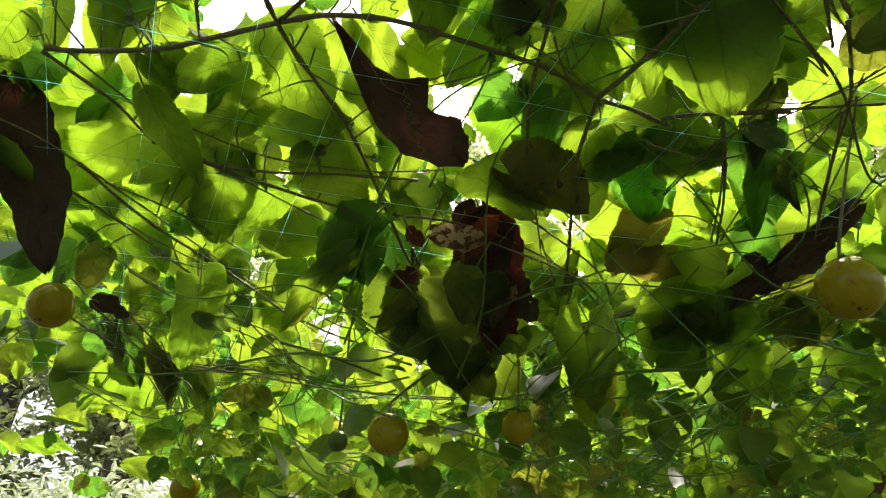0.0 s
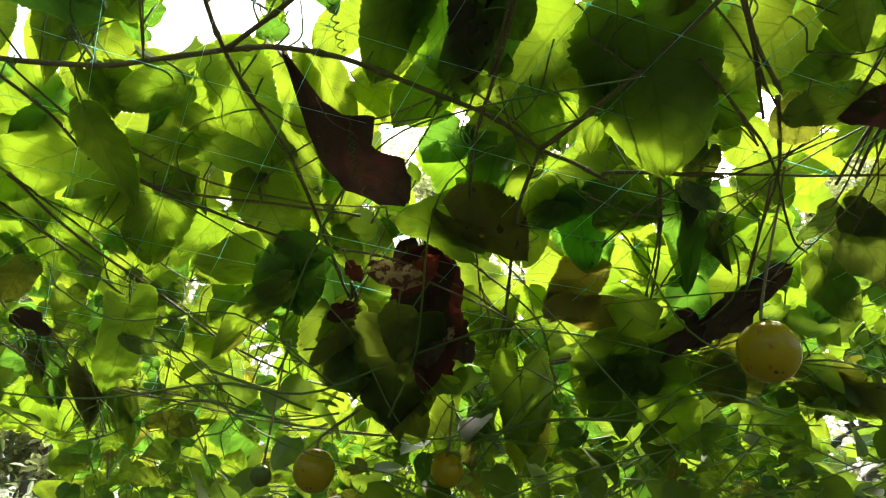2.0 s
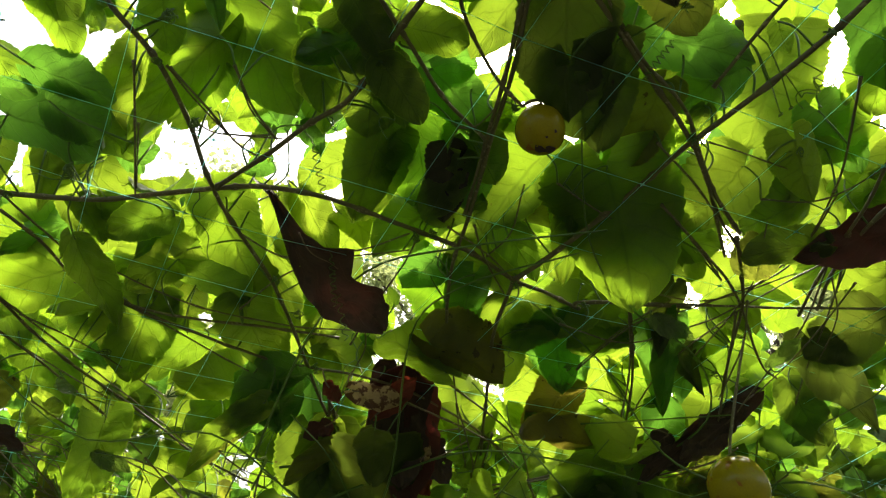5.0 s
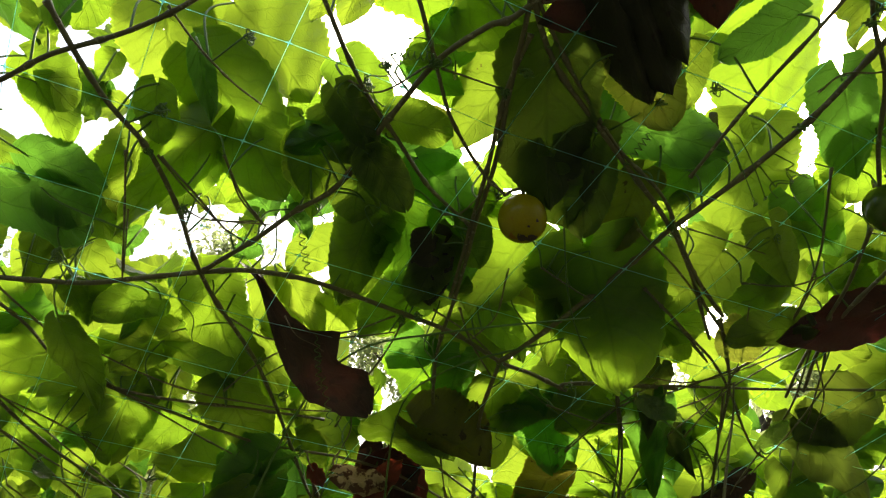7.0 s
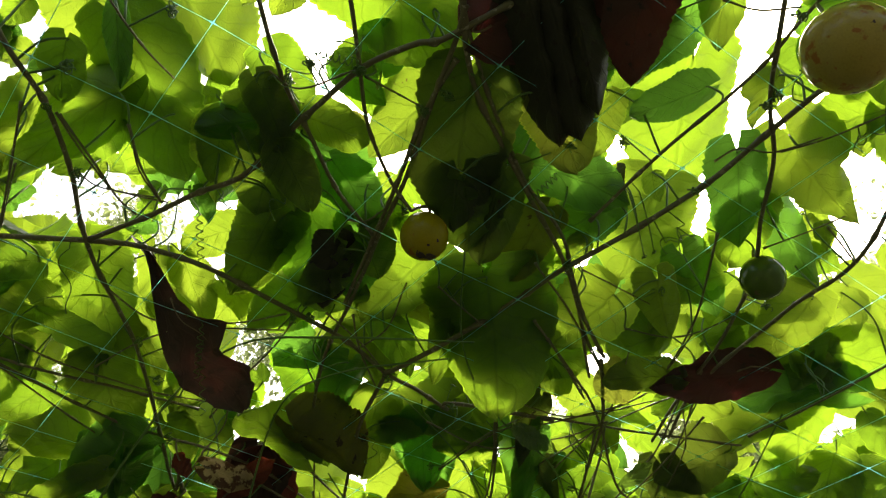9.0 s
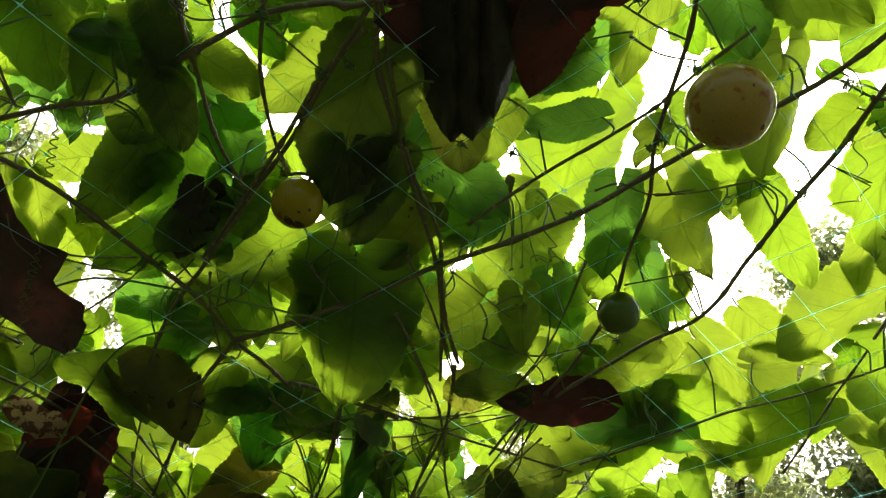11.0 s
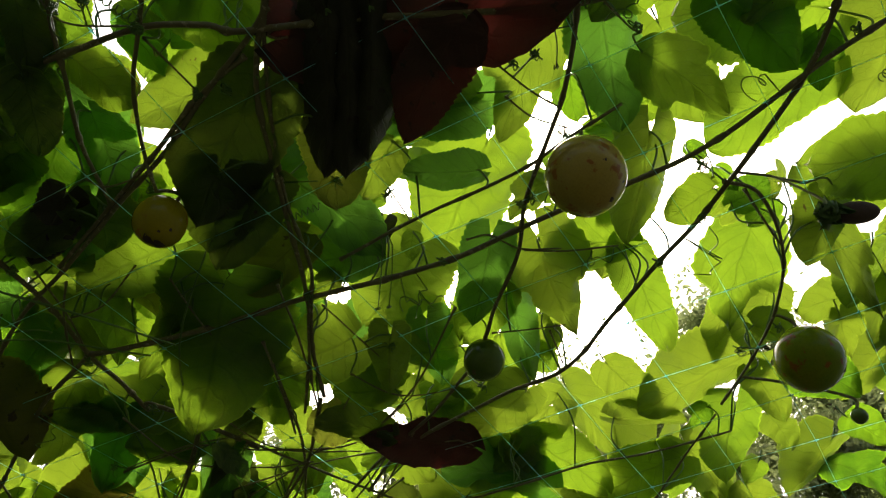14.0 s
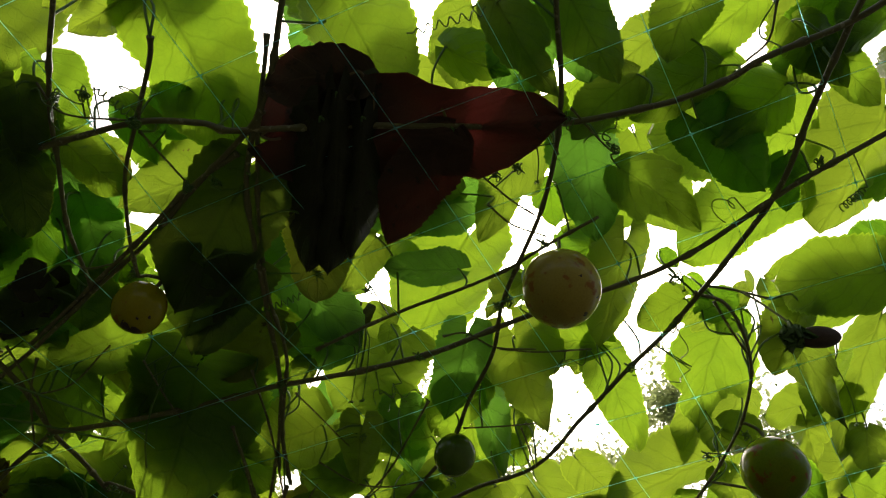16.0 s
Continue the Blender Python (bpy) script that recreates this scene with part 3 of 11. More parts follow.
for k, (x, y, h, s) in enumerate(tree_places):
    fine = (x > 6 and y > 0) or -4 < x < -3
    tree(x, y, h, s, 300 + k, 0.085 if fine else 0.09, (52000 if x > 6 else 24000) if fine else 11000, low=0.18)


def shrub(x, y, height, spread, seed, count=9000, size=0.085):
    """A bush of narrow light leaves on thin stems."""
    rnd = random.Random(seed)
    ob = tagged(new("shrub"), "bush of narrow light green leaves in the sun", "shrub", "bushes beyond the arbour")
    ob.location = (x, y, 0)
    verts, faces = [], []
    tips = []
    for k in range(12):
        a = rnd.uniform(0, 6.28)
        end = Vector((math.cos(a) * spread * rnd.uniform(0.2, 1), math.sin(a) * spread * rnd.uniform(0.2, 1), height * rnd.uniform(0.6, 1)))
        bm = bmesh.new()
        line = smooth_path([(0, 0, 0), end * 0.5 + Vector((0, 0, height * 0.12)), end], 5)
        tube(bm, line, 0.012, 0.004, 5)
        part("branch", bm, DRY, ob)
        tips += line[3:]
    for k in range(count):
        c = tips[rnd.randrange(len(tips))]
        spray(verts, faces, c + Vector((rnd.gauss(0, 1), rnd.gauss(0, 1), rnd.gauss(0, 0.8))) * spread * 0.22, size * rnd.uniform(0.7, 1.3), rnd, 0.25, 0.26)
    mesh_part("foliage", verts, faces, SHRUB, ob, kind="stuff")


shrub(-1.9, 3.7, 2.15, 0.75, 7)
shrub(-3.0, 4.4, 1.95, 0.7, 8)
shrub(-1.2, 5.6, 1.8, 0.8, 9)


for k, (x, y) in enumerate(((-5.0, 6.5), (-2.9, 5.7), (-0.2, 6.8), (1.4, 6.2), (3.0, 6.4), (4.6, 5.2), (5.8, 3.8), (6.2, 2.0), (6.6, 0.2), (-4.6, 3.4), (-5.4, 1.4))):
    tree(x, y, 4.6 + 0.3 * (k % 3), 1.4, 500 + k, 0.09, 5200, "young leafy tree at the edge of the garden", 0.06)


# ---- the net ----
def string_tube(bm, line, radii):
    d = (line[-1] - line[0]).normalized()
    side = d.orthogonal().normalized()
    up = d.cross(side)
    prev = None
    for c, r in zip(line, radii):
        ring = [bm.verts.new(c + side * r * math.cos(1.5708 * j) + up * r * math.sin(1.5708 * j)) for j in range(4)]
        if prev:
            for j in range(4):
                bm.faces.new((prev[j], prev[(j + 1) % 4], ring[(j + 1) % 4], ring[j]))
        prev = ring


def trellis_net():
    ob = tagged(new("trellis_net"), "pale blue-green nylon string net stretched over the arbour", "net")
    ob.location = (0.338, 0.006, 2.16)
    u, v = Vector((0.106, 0.027)), Vector((-0.046, 0.105))
    o = Vector((0.338, 0.006))
    rnd = random.Random(5)
    for along, across, count in ((u, v, range(-9, 30)), (v, u, range(-24, 14))):
        for k in count:
            pts = []
            for s in range(-30, 32):
                q = o + across * k + along * s
                if not (-0.95 < q.x < 1.7 and -0.9 < q.y < 1.9 + q.x * 0.6):
                    continue
                p = Vector((q.x, q.y, canopy_height(q.x, q.y) - 0.004 + 0.012 * noise.noise(Vector((q.x * 3, q.y * 3, 7)))))
                p += Vector((0.008 * noise.noise(Vector((q.x * 4, q.y * 4, 1))), 0.008 * noise.noise(Vector((q.x * 4, q.y * 4, 4))), 0))
                pts.append(p - ob.location)
            if len(pts) < 3:
                continue
            line, thick = [], []
            for a, b in zip(pts, pts[1:]):
                d = (b - a).normalized()
                line += [a - d * 0.002, a + d * 0.002, a + d * 0.0042, b - d * 0.0042]
                thick += [0.0009, 0.0009, 0.00033, 0.00033]
            bm = bmesh.new()
            string_tube(bm, line, thick)
            part("string", bm, STRING, ob)
    return ob


trellis_net()


# ---- canopy further off, beside and behind ----
def far_leaf(verts, faces, place, size, rnd):
    """A broad leaf of eight sides with a folded midrib."""
    a = rnd.uniform(0, 6.283)
    tilt = rnd.gauss(-0.35, 0.45)
    y = Vector((math.cos(a) * math.cos(tilt), math.sin(a) * math.cos(tilt), math.sin(tilt)))
    x = y.cross(Vector((rnd.gauss(0, 0.35), rnd.gauss(0, 0.35), 1))).normalized()
    z = x.cross(y)
    n = len(verts)
    w = rnd.uniform(0.75, 1.0)
    rim = ((0, 0.0, 0), (0.28, -0.08, 0.05), (0.47, 0.12, 0.09), (0.5, 0.34, 0.09), (0.40, 0.62, 0.05), (0.2, 0.86, -0.02), (0, 1, -0.12))
    for u, v, h in rim:
        verts.append(place + (x * u * w + y * v + z * h) * size)
    for u, v, h in rim[1:-1]:
        verts.append(place + (-x * u * w + y * v + z * h) * size)
    verts.append(place + (y * 0.45 - z * 0.02) * size)
    right = [n + i for i in range(7)]
    left = [n] + [n + 7 + i for i in range(5)] + [n + 6]
    c = n + 12
    for i in range(6):
        faces.append((right[i], right[i + 1], c))
        faces.append((left[i + 1], left[i], c))


def far_canopy(name, label, count, box, drop, seed, keep, sizes=(0.05, 0.11)):
    rnd = random.Random(seed)
    verts, faces = [], []
    x0, x1, y0, y1 = box
    for k in range(count):
        x, y = rnd.uniform(x0, x1), rnd.uniform(y0, y1)
        if not keep(x, y):
            continue
        far_leaf(verts, faces, Vector((x, y, canopy_height(x, y) + rnd.uniform(*drop))), rnd.uniform(*sizes), rnd)
    me = bpy.data.meshes.new(name)
    me.from_pydata(verts, [], faces)
    for f in me.polygons:
        f.use_smooth = True
    me.materials.append(LEAF["far"])
    return tagged(new(name, me), label, "vine foliage", kind="stuff")


far_canopy("vine_foliage", "dense mass of green passion vine leaves over the net", 6000, (-3.2, 3.6, 0.95, 4.8), (-0.36, 0.08), 21,
           lambda x, y: y > 1.05 + 0.15 * max(0, -x) and not (x < -0.34 * y and y > 1.2) and (x < 1.08 * y or math.hypot(x, y) > 1.9), (0.035, 0.095))
far_canopy("vine_foliage", "upper layer of green passion vine leaves", 1500, (0.0, 2.6, 1.0, 3.4), (0.0, 0.16), 27, lambda x, y: x < 1.08 * y or math.hypot(x, y) > 1.9)
far_canopy("vine_foliage", "green passion vine leaves behind on the net", 900, (-2.4, 2.6, -2.6, -0.35), (-0.06, 0.08), 22, lambda x, y: y < -0.38 and not (x > 0.15 and y > -0.75))
far_canopy("vine_foliage", "green passion vine leaves beside on the net", 380, (-2.4, -0.5, -0.4, 1.3), (-0.08, 0.08), 23, lambda x, y: x < -0.55 - 0.1 * y)


def far_stems(count, box, seed, drop):
    rnd = random.Random(seed)
    ob = tagged(new("vine_tangle"), "tangle of thin green vine stems under the foliage", "vine stems", kind="stuff")
    bm = bmesh.new()
    x0, x1, y0, y1 = box
    for k in range(count):
        x, y = rnd.uniform(x0, x1), rnd.uniform(y0, y1)
        if x < -0.32 * y:
            continue
        a = rnd.uniform(0, 6.283)
        pts = []
        z = rnd.uniform(*drop)
        n = rnd.randrange(4, 8)
        for s in range(n):
            pts.append((x, y, canopy_height(x, y) + z))
            a += rnd.gauss(0, 0.38)
            z = min(0.03, max(drop[0] - 0.05, z + rnd.gauss(0, 0.05)))
            x, y = x + 0.16 * math.cos(a), y + 0.16 * math.sin(a)
        tube(bm, smooth_path(pts, 5), rnd.uniform(0.0012, 0.0026), 0.001, 5)
    me = bpy.data.meshes.new("stems")
    bm.to_mesh(me)
    bm.free()
    me.materials.append(SHOOT)
    st = new("stems", me)
    st.parent = ob
    tagged(st, kind="stuff")


far_stems(460, (-1.6, 2.0, 0.95, 2.8), 31, (-0.26, 0.02))

# ---- the vines, their stems and leaves ----
vine([(-0.489, 0.554, 2.036), (-0.453, 0.559, 2.038), (-0.357, 0.556, 2.046), (-0.257, 0.533, 2.057), (-0.218, 0.524, 2.061), (-0.160, 0.515, 2.067), (-0.088, 0.524, 2.071), (0.008, 0.559, 2.074), (0.082, 0.589, 2.077), (0.151, 0.634, 2.077), (0.197, 0.653, 2.078), (0.250, 0.681, 2.079), (0.246, 0.669, 2.080), (0.322, 0.660, 2.087), (0.400, 0.659, 2.093)], 0.0036, 0.0030)
vine([(-0.326, 0.224, 2.089), (-0.294, 0.308, 2.081), (-0.259, 0.367, 2.077), (-0.235, 0.443, 2.069), (-0.219, 0.535, 2.059), (-0.163, 0.676, 2.047), (-0.132, 0.798, 2.034), (-0.090, 0.988, 2.014), (-0.086, 0.945, 2.020), (-0.070, 1.081, 2.005), (-0.071, 1.346, 1.972)], 0.0032, 0.0026)
vine([(0.151, 0.634, 2.077), (0.145, 0.753, 2.062), (0.162, 0.907, 2.044), (0.167, 0.964, 2.038), (0.182, 1.084, 2.024)], 0.0032, 0.0026)
vine([(0.151, 0.634, 2.077), (0.189, 0.585, 2.086), (0.235, 0.513, 2.098), (0.275, 0.442, 2.110), (0.299, 0.398, 2.117), (0.382, 0.267, 2.140), (0.425, 0.153, 2.157), (0.466, 0.054, 2.172), (0.489, -0.019, 2.183), (0.497, -0.131, 2.197), (0.512, -0.221, 2.209), (0.516, -0.258, 2.214)], 0.0038, 0.0028)
vine([(-0.421, 0.323, 2.069), (-0.385, 0.305, 2.074), (-0.330, 0.273, 2.083), (-0.258, 0.243, 2.092), (-0.200, 0.209, 2.101), (-0.159, 0.175, 2.108)], 0.0030, 0.0026)
vine([(-0.218, 0.522, 2.061), (-0.164, 0.474, 2.071), (-0.114, 0.425, 2.081), (-0.067, 0.383, 2.090), (-0.025, 0.308, 2.102), (0.016, 0.240, 2.114), (0.057, 0.202, 2.122), (0.078, 0.192, 2.125), (0.106, 0.163, 2.130), (0.183, 0.084, 2.146), (0.271, 0.000, 2.163), (0.334, -0.084, 2.179), (0.362, -0.143, 2.188), (0.370, -0.178, 2.193), (0.395, -0.245, 2.203), (0.403, -0.291, 2.209)], 0.0032, 0.0034)
vine([(-0.093, 0.181, 2.113), (-0.086, 0.195, 2.111), (-0.050, 0.270, 2.105), (-0.013, 0.320, 2.102), (0.027, 0.375, 2.098), (0.077, 0.421, 2.097)], 0.0026, 0.0024)
vine([(-0.015, 0.167, 2.120), (-0.005, 0.185, 2.119), (0.016, 0.239, 2.114), (0.040, 0.294, 2.109), (0.077, 0.348, 2.106), (0.106, 0.361, 2.086)], 0.0026, 0.0020)
vine([(0.090, 0.154, 2.130), (0.092, 0.183, 2.127), (0.090, 0.236, 2.120), (0.091, 0.326, 2.109), (0.083, 0.420, 2.097), (0.075, 0.541, 2.082), (0.067, 0.643, 2.069), (0.084, 0.813, 2.049)], 0.0030, 0.0026)
vine([(0.098, 0.203, 2.125), (0.088, 0.253, 2.118), (0.084, 0.341, 2.107), (0.077, 0.437, 2.095), (0.070, 0.532, 2.083)], 0.0028, 0.0026)
vine([(0.036, 0.042, 2.140), (0.045, 0.068, 2.137), (0.079, 0.132, 2.132), (0.121, 0.221, 2.125), (0.217, 0.318, 2.120), (0.299, 0.398, 2.117), (0.350, 0.463, 2.113), (0.408, 0.521, 2.111)], 0.0032, 0.0028)
vine([(0.052, 0.099, 2.134), (0.120, 0.203, 2.127), (0.202, 0.299, 2.122), (0.271, 0.355, 2.120), (0.309, 0.405, 2.117), (0.406, 0.561, 2.106)], 0.0024, 0.0022)
vine([(0.177, -0.107, 2.169), (0.205, -0.086, 2.169), (0.280, -0.025, 2.167), (0.342, 0.049, 2.163), (0.393, 0.148, 2.155), (0.436, 0.201, 2.152), (0.470, 0.272, 2.146), (0.510, 0.349, 2.140), (0.534, 0.452, 2.129), (0.540, 0.558, 2.117), (0.554, 0.659, 2.105)], 0.0028, 0.0024)
vine([(0.373, -0.286, 2.206), (0.394, -0.251, 2.204), (0.441, -0.187, 2.200), (0.489, -0.124, 2.196), (0.526, -0.035, 2.188), (0.551, 0.046, 2.180), (0.566, 0.118, 2.172), (0.587, 0.201, 2.164), (0.609, 0.291, 2.155), (0.581, 0.380, 2.142), (0.552, 0.536, 2.120), (0.574, 0.645, 2.109)], 0.0034, 0.0026)
vine([(0.534, 0.005, 2.184), (0.576, -0.009, 2.189), (0.658, 0.016, 2.192), (0.728, 0.070, 2.191), (0.781, 0.141, 2.187), (0.817, 0.209, 2.181)], 0.0024, 0.0020)
vine([(0.295, 0.332, 2.125), (0.322, 0.245, 2.138), (0.364, 0.137, 2.154), (0.376, 0.079, 2.162), (0.389, 0.017, 2.171)], 0.0022, 0.0018)
vine([(-0.495, 0.559, 2.035), (-0.444, 0.634, 2.030), (-0.408, 0.712, 2.023), (-0.314, 0.757, 2.025), (-0.183, 0.770, 2.034), (-0.073, 0.783, 2.041)], 0.0024, 0.0020)
vine([(-0.533, 0.743, 2.009), (-0.484, 0.867, 1.998), (-0.400, 1.005, 1.988), (-0.312, 1.155, 1.976), (-0.196, 1.269, 1.972), (-0.062, 1.346, 1.973)], 0.0026, 0.0020)
vine([(-0.419, 0.702, 2.023), (-0.324, 0.768, 2.023), (-0.222, 0.824, 2.024), (-0.159, 0.851, 2.026), (-0.023, 0.876, 2.033), (0.067, 0.924, 2.035), (0.170, 1.013, 2.032), (0.250, 1.124, 2.025)], 0.0026, 0.0020)
vine([(-0.599, 0.754, 2.003), (-0.533, 0.860, 1.995), (-0.466, 1.004, 1.983), (-0.417, 1.154, 1.968)], 0.0022, 0.0018)
vine([(-0.142, 1.532, 1.944), (0.056, 1.546, 1.958), (0.254, 1.544, 1.974), (0.411, 1.541, 1.986)], 0.0024, 0.0020)
vine([(0.299, 0.623, 2.090), (0.354, 0.764, 2.077), (0.397, 0.921, 2.061), (0.424, 1.088, 2.043)], 0.0024, 0.0020)
vine([(0.407, 0.528, 2.110), (0.463, 0.633, 2.101), (0.488, 0.721, 2.093), (0.519, 0.826, 2.082), (0.557, 0.938, 2.072), (0.587, 1.091, 2.055)], 0.0026, 0.0022)
vine([(0.326, 0.513, 2.105), (0.386, 0.566, 2.104), (0.448, 0.624, 2.101), (0.550, 0.766, 2.092), (0.593, 0.802, 2.091)], 0.0022, 0.0020)
vine([(0.277, 0.664, 2.083), (0.399, 0.654, 2.094), (0.516, 0.647, 2.104), (0.683, 0.628, 2.119)], 0.0022, 0.0018)
vine([(0.104, 1.349, 1.986), (0.160, 1.228, 2.005), (0.281, 1.176, 2.021), (0.395, 1.126, 2.036), (0.492, 1.108, 2.046)], 0.0026, 0.0020)
vine([(0.189, 1.013, 2.033), (0.194, 1.164, 2.015), (0.215, 1.463, 1.981), (0.182, 1.734, 1.945)], 0.0020, 0.0016)
vine([(-0.391, 1.340, 1.948), (-0.296, 1.513, 1.934), (-0.139, 1.485, 1.950), (-0.018, 1.160, 1.999)], 0.0020, 0.0016)
vine([(0.474, 1.742, 1.967), (0.580, 1.532, 2.001), (0.679, 1.360, 2.030), (0.717, 1.238, 2.048), (0.759, 1.093, 2.069)], 0.0020, 0.0016)
vine([(-0.601, 1.336, 1.932), (-0.435, 1.379, 1.939), (-0.241, 1.483, 1.942), (-0.142, 1.532, 1.944)], 0.0020, 0.0016)
vine([(0.590, 1.823, 1.863), (0.760, 1.773, 1.965), (0.846, 1.538, 2.021), (0.907, 1.364, 2.047)], 0.0020, 0.0016)
vine([(0.681, 0.607, 2.122), (0.722, 0.529, 2.135), (0.772, 0.409, 2.153), (0.836, 0.314, 2.170), (0.874, 0.233, 2.183)], 0.0020, 0.0016)
vine([(0.951, 0.461, 2.161), (0.893, 0.350, 2.170), (0.828, 0.225, 2.180)], 0.0018, 0.0016)
vine([(-0.281, 0.370, 2.075), (-0.293, 0.449, 2.060), (-0.314, 0.551, 2.050)], 0.0015, 0.0012)
vine([(-0.248, 0.372, 2.077), (-0.213, 0.414, 2.071), (-0.190, 0.455, 2.071), (-0.169, 0.468, 2.068)], 0.0016, 0.0013)
vine([(-0.183, 0.362, 2.083), (-0.167, 0.405, 2.075), (-0.146, 0.447, 2.076)], 0.0016, 0.0013)
vine([(-0.231, 0.435, 2.071), (-0.205, 0.444, 2.068), (-0.153, 0.442, 2.076)], 0.0010, 0.0008)
vine([(0.301, 0.399, 2.117), (0.334, 0.447, 2.110), (0.382, 0.510, 2.110)], 0.0020, 0.0016)
vine([(0.317, 0.396, 2.119), (0.358, 0.403, 2.117), (0.423, 0.421, 2.124)], 0.0011, 0.0009)
vine([(0.297, 0.488, 2.106), (0.339, 0.522, 2.101), (0.420, 0.603, 2.102)], 0.0020, 0.0016)
vine([(0.296, 0.621, 2.090), (0.327, 0.697, 2.079), (0.365, 0.816, 2.071), (0.402, 1.001, 2.048), (0.421, 1.116, 2.039)], 0.0018, 0.0014)
vine([(0.055, 0.834, 2.045), (0.130, 0.902, 2.038), (0.234, 1.029, 2.035), (0.293, 1.180, 2.017), (0.374, 1.441, 1.996)], 0.0020, 0.0016)
vine([(0.343, 1.081, 2.017), (0.239, 1.150, 1.997), (0.162, 1.238, 1.984)], 0.0020, 0.0016)
vine([(0.085, 0.546, 2.082), (0.106, 0.595, 2.074), (0.146, 0.666, 2.072)], 0.0016, 0.0013)
vine([(0.232, 0.714, 2.073), (0.337, 0.739, 2.074), (0.425, 0.690, 2.091), (0.471, 0.633, 2.098)], 0.0014, 0.0011)
vine([(0.436, 0.303, 2.139), (0.475, 0.407, 2.126), (0.490, 0.463, 2.124), (0.494, 0.520, 2.114)], 0.0016, 0.0013)
vine([(-0.051, 0.701, 2.052), (-0.035, 0.791, 2.039), (-0.066, 0.913, 2.025), (-0.077, 1.007, 2.009)], 0.0013, 0.0010)
vine([(-0.277, 1.040, 1.963), (-0.219, 1.131, 1.953), (-0.111, 1.157, 1.962), (0.032, 1.152, 1.970)], 0.0014, 0.0011)
vine([(-0.600, 1.028, 1.909), (-0.571, 1.167, 1.890), (-0.478, 1.252, 1.891), (-0.285, 1.266, 1.901), (-0.151, 1.308, 1.910)], 0.0016, 0.0013)
vine([(-0.388, 1.054, 1.923), (-0.324, 1.116, 1.916), (-0.315, 1.329, 1.895)], 0.0014, 0.0011)
vine([(-0.222, 0.216, 2.098), (-0.200, 0.244, 2.092), (-0.172, 0.279, 2.094), (-0.142, 0.299, 2.090)], 0.0014, 0.0011)
vine([(-0.251, 0.371, 2.077), (-0.226, 0.403, 2.071), (-0.198, 0.446, 2.072)], 0.0013, 0.0010)
vine([(-0.202, 0.447, 2.072), (-0.170, 0.443, 2.071), (-0.140, 0.445, 2.077)], 0.0012, 0.0010)
vine([(-0.181, 0.369, 2.083), (-0.169, 0.409, 2.075), (-0.148, 0.446, 2.076)], 0.0012, 0.0010)
vine([(-0.290, 0.444, 2.065), (-0.307, 0.530, 2.049)], 0.0012, 0.0010)
vine([(0.383, 0.225, 2.145), (0.396, 0.203, 2.145), (0.434, 0.198, 2.152), (0.467, 0.166, 2.155)], 0.0012, 0.0010)
vine([(0.263, 0.404, 2.114), (0.332, 0.460, 2.108), (0.426, 0.555, 2.108)], 0.0016, 0.0013)
vine([(0.169, 0.470, 2.098), (0.236, 0.508, 2.095), (0.305, 0.538, 2.100)], 0.0013, 0.0010)
vine([(0.457, 0.614, 2.083), (0.489, 0.704, 2.071), (0.513, 0.838, 2.060)], 0.0014, 0.0011)
vine([(0.578, 0.566, 2.099), (0.576, 0.672, 2.082), (0.566, 0.811, 2.068)], 0.0014, 0.0011)
vine([(0.543, 0.561, 2.096), (0.588, 0.631, 2.088), (0.614, 0.726, 2.082)], 0.0012, 0.0010)
vine([(0.046, 0.410, 2.096), (0.066, 0.400, 2.094), (0.089, 0.365, 2.104)], 0.0012, 0.0010)
vine([(0.260, 0.066, 2.155), (0.311, 0.063, 2.155), (0.347, 0.058, 2.162)], 0.0012, 0.0010)
vine([(0.301, 0.083, 2.156), (0.333, 0.080, 2.155), (0.369, 0.067, 2.163)], 0.0012, 0.0010)
vine([(0.440, 0.196, 2.153), (0.472, 0.166, 2.155), (0.513, 0.126, 2.167)], 0.0013, 0.0010)
vine([(0.533, -0.008, 2.185), (0.563, -0.030, 2.186), (0.600, -0.047, 2.195)], 0.0016, 0.0013)
vine([(0.558, -0.003, 2.186), (0.603, 0.006, 2.185), (0.652, 0.013, 2.192)], 0.0018, 0.0014)
vine([(0.496, 0.307, 2.144), (0.530, 0.265, 2.148), (0.554, 0.242, 2.156)], 0.0011, 0.0009)
vine([(0.546, 0.260, 2.153), (0.608, 0.291, 2.151)], 0.0013, 0.0010)
vine([(0.053, 0.552, 2.079), (0.107, 0.587, 2.075), (0.155, 0.639, 2.076)], 0.0014, 0.0011)
vine([(0.109, 0.596, 2.078), (0.129, 0.547, 2.081), (0.132, 0.477, 2.094)], 0.0014, 0.0011)
vine([(0.408, 0.465, 2.117), (0.474, 0.458, 2.120), (0.525, 0.409, 2.134)], 0.0013, 0.0010)
vine([(0.464, 0.617, 2.103), (0.492, 0.528, 2.112), (0.493, 0.449, 2.126)], 0.0014, 0.0011)
vine([(0.269, 0.617, 2.088), (0.408, 0.640, 2.092), (0.511, 0.579, 2.112)], 0.0013, 0.0010)
vine([(0.284, 0.808, 2.066), (0.321, 0.709, 2.077), (0.368, 0.648, 2.092)], 0.0012, 0.0010)
vine([(0.447, 0.762, 2.084), (0.461, 0.612, 2.100), (0.432, 0.498, 2.115)], 0.0013, 0.0010)
vine([(-0.064, 0.267, 2.104), (-0.033, 0.273, 2.102), (0.010, 0.243, 2.113)], 0.0012, 0.0010)
vine([(0.023, 0.245, 2.114), (0.081, 0.255, 2.113)], 0.0013, 0.0010)
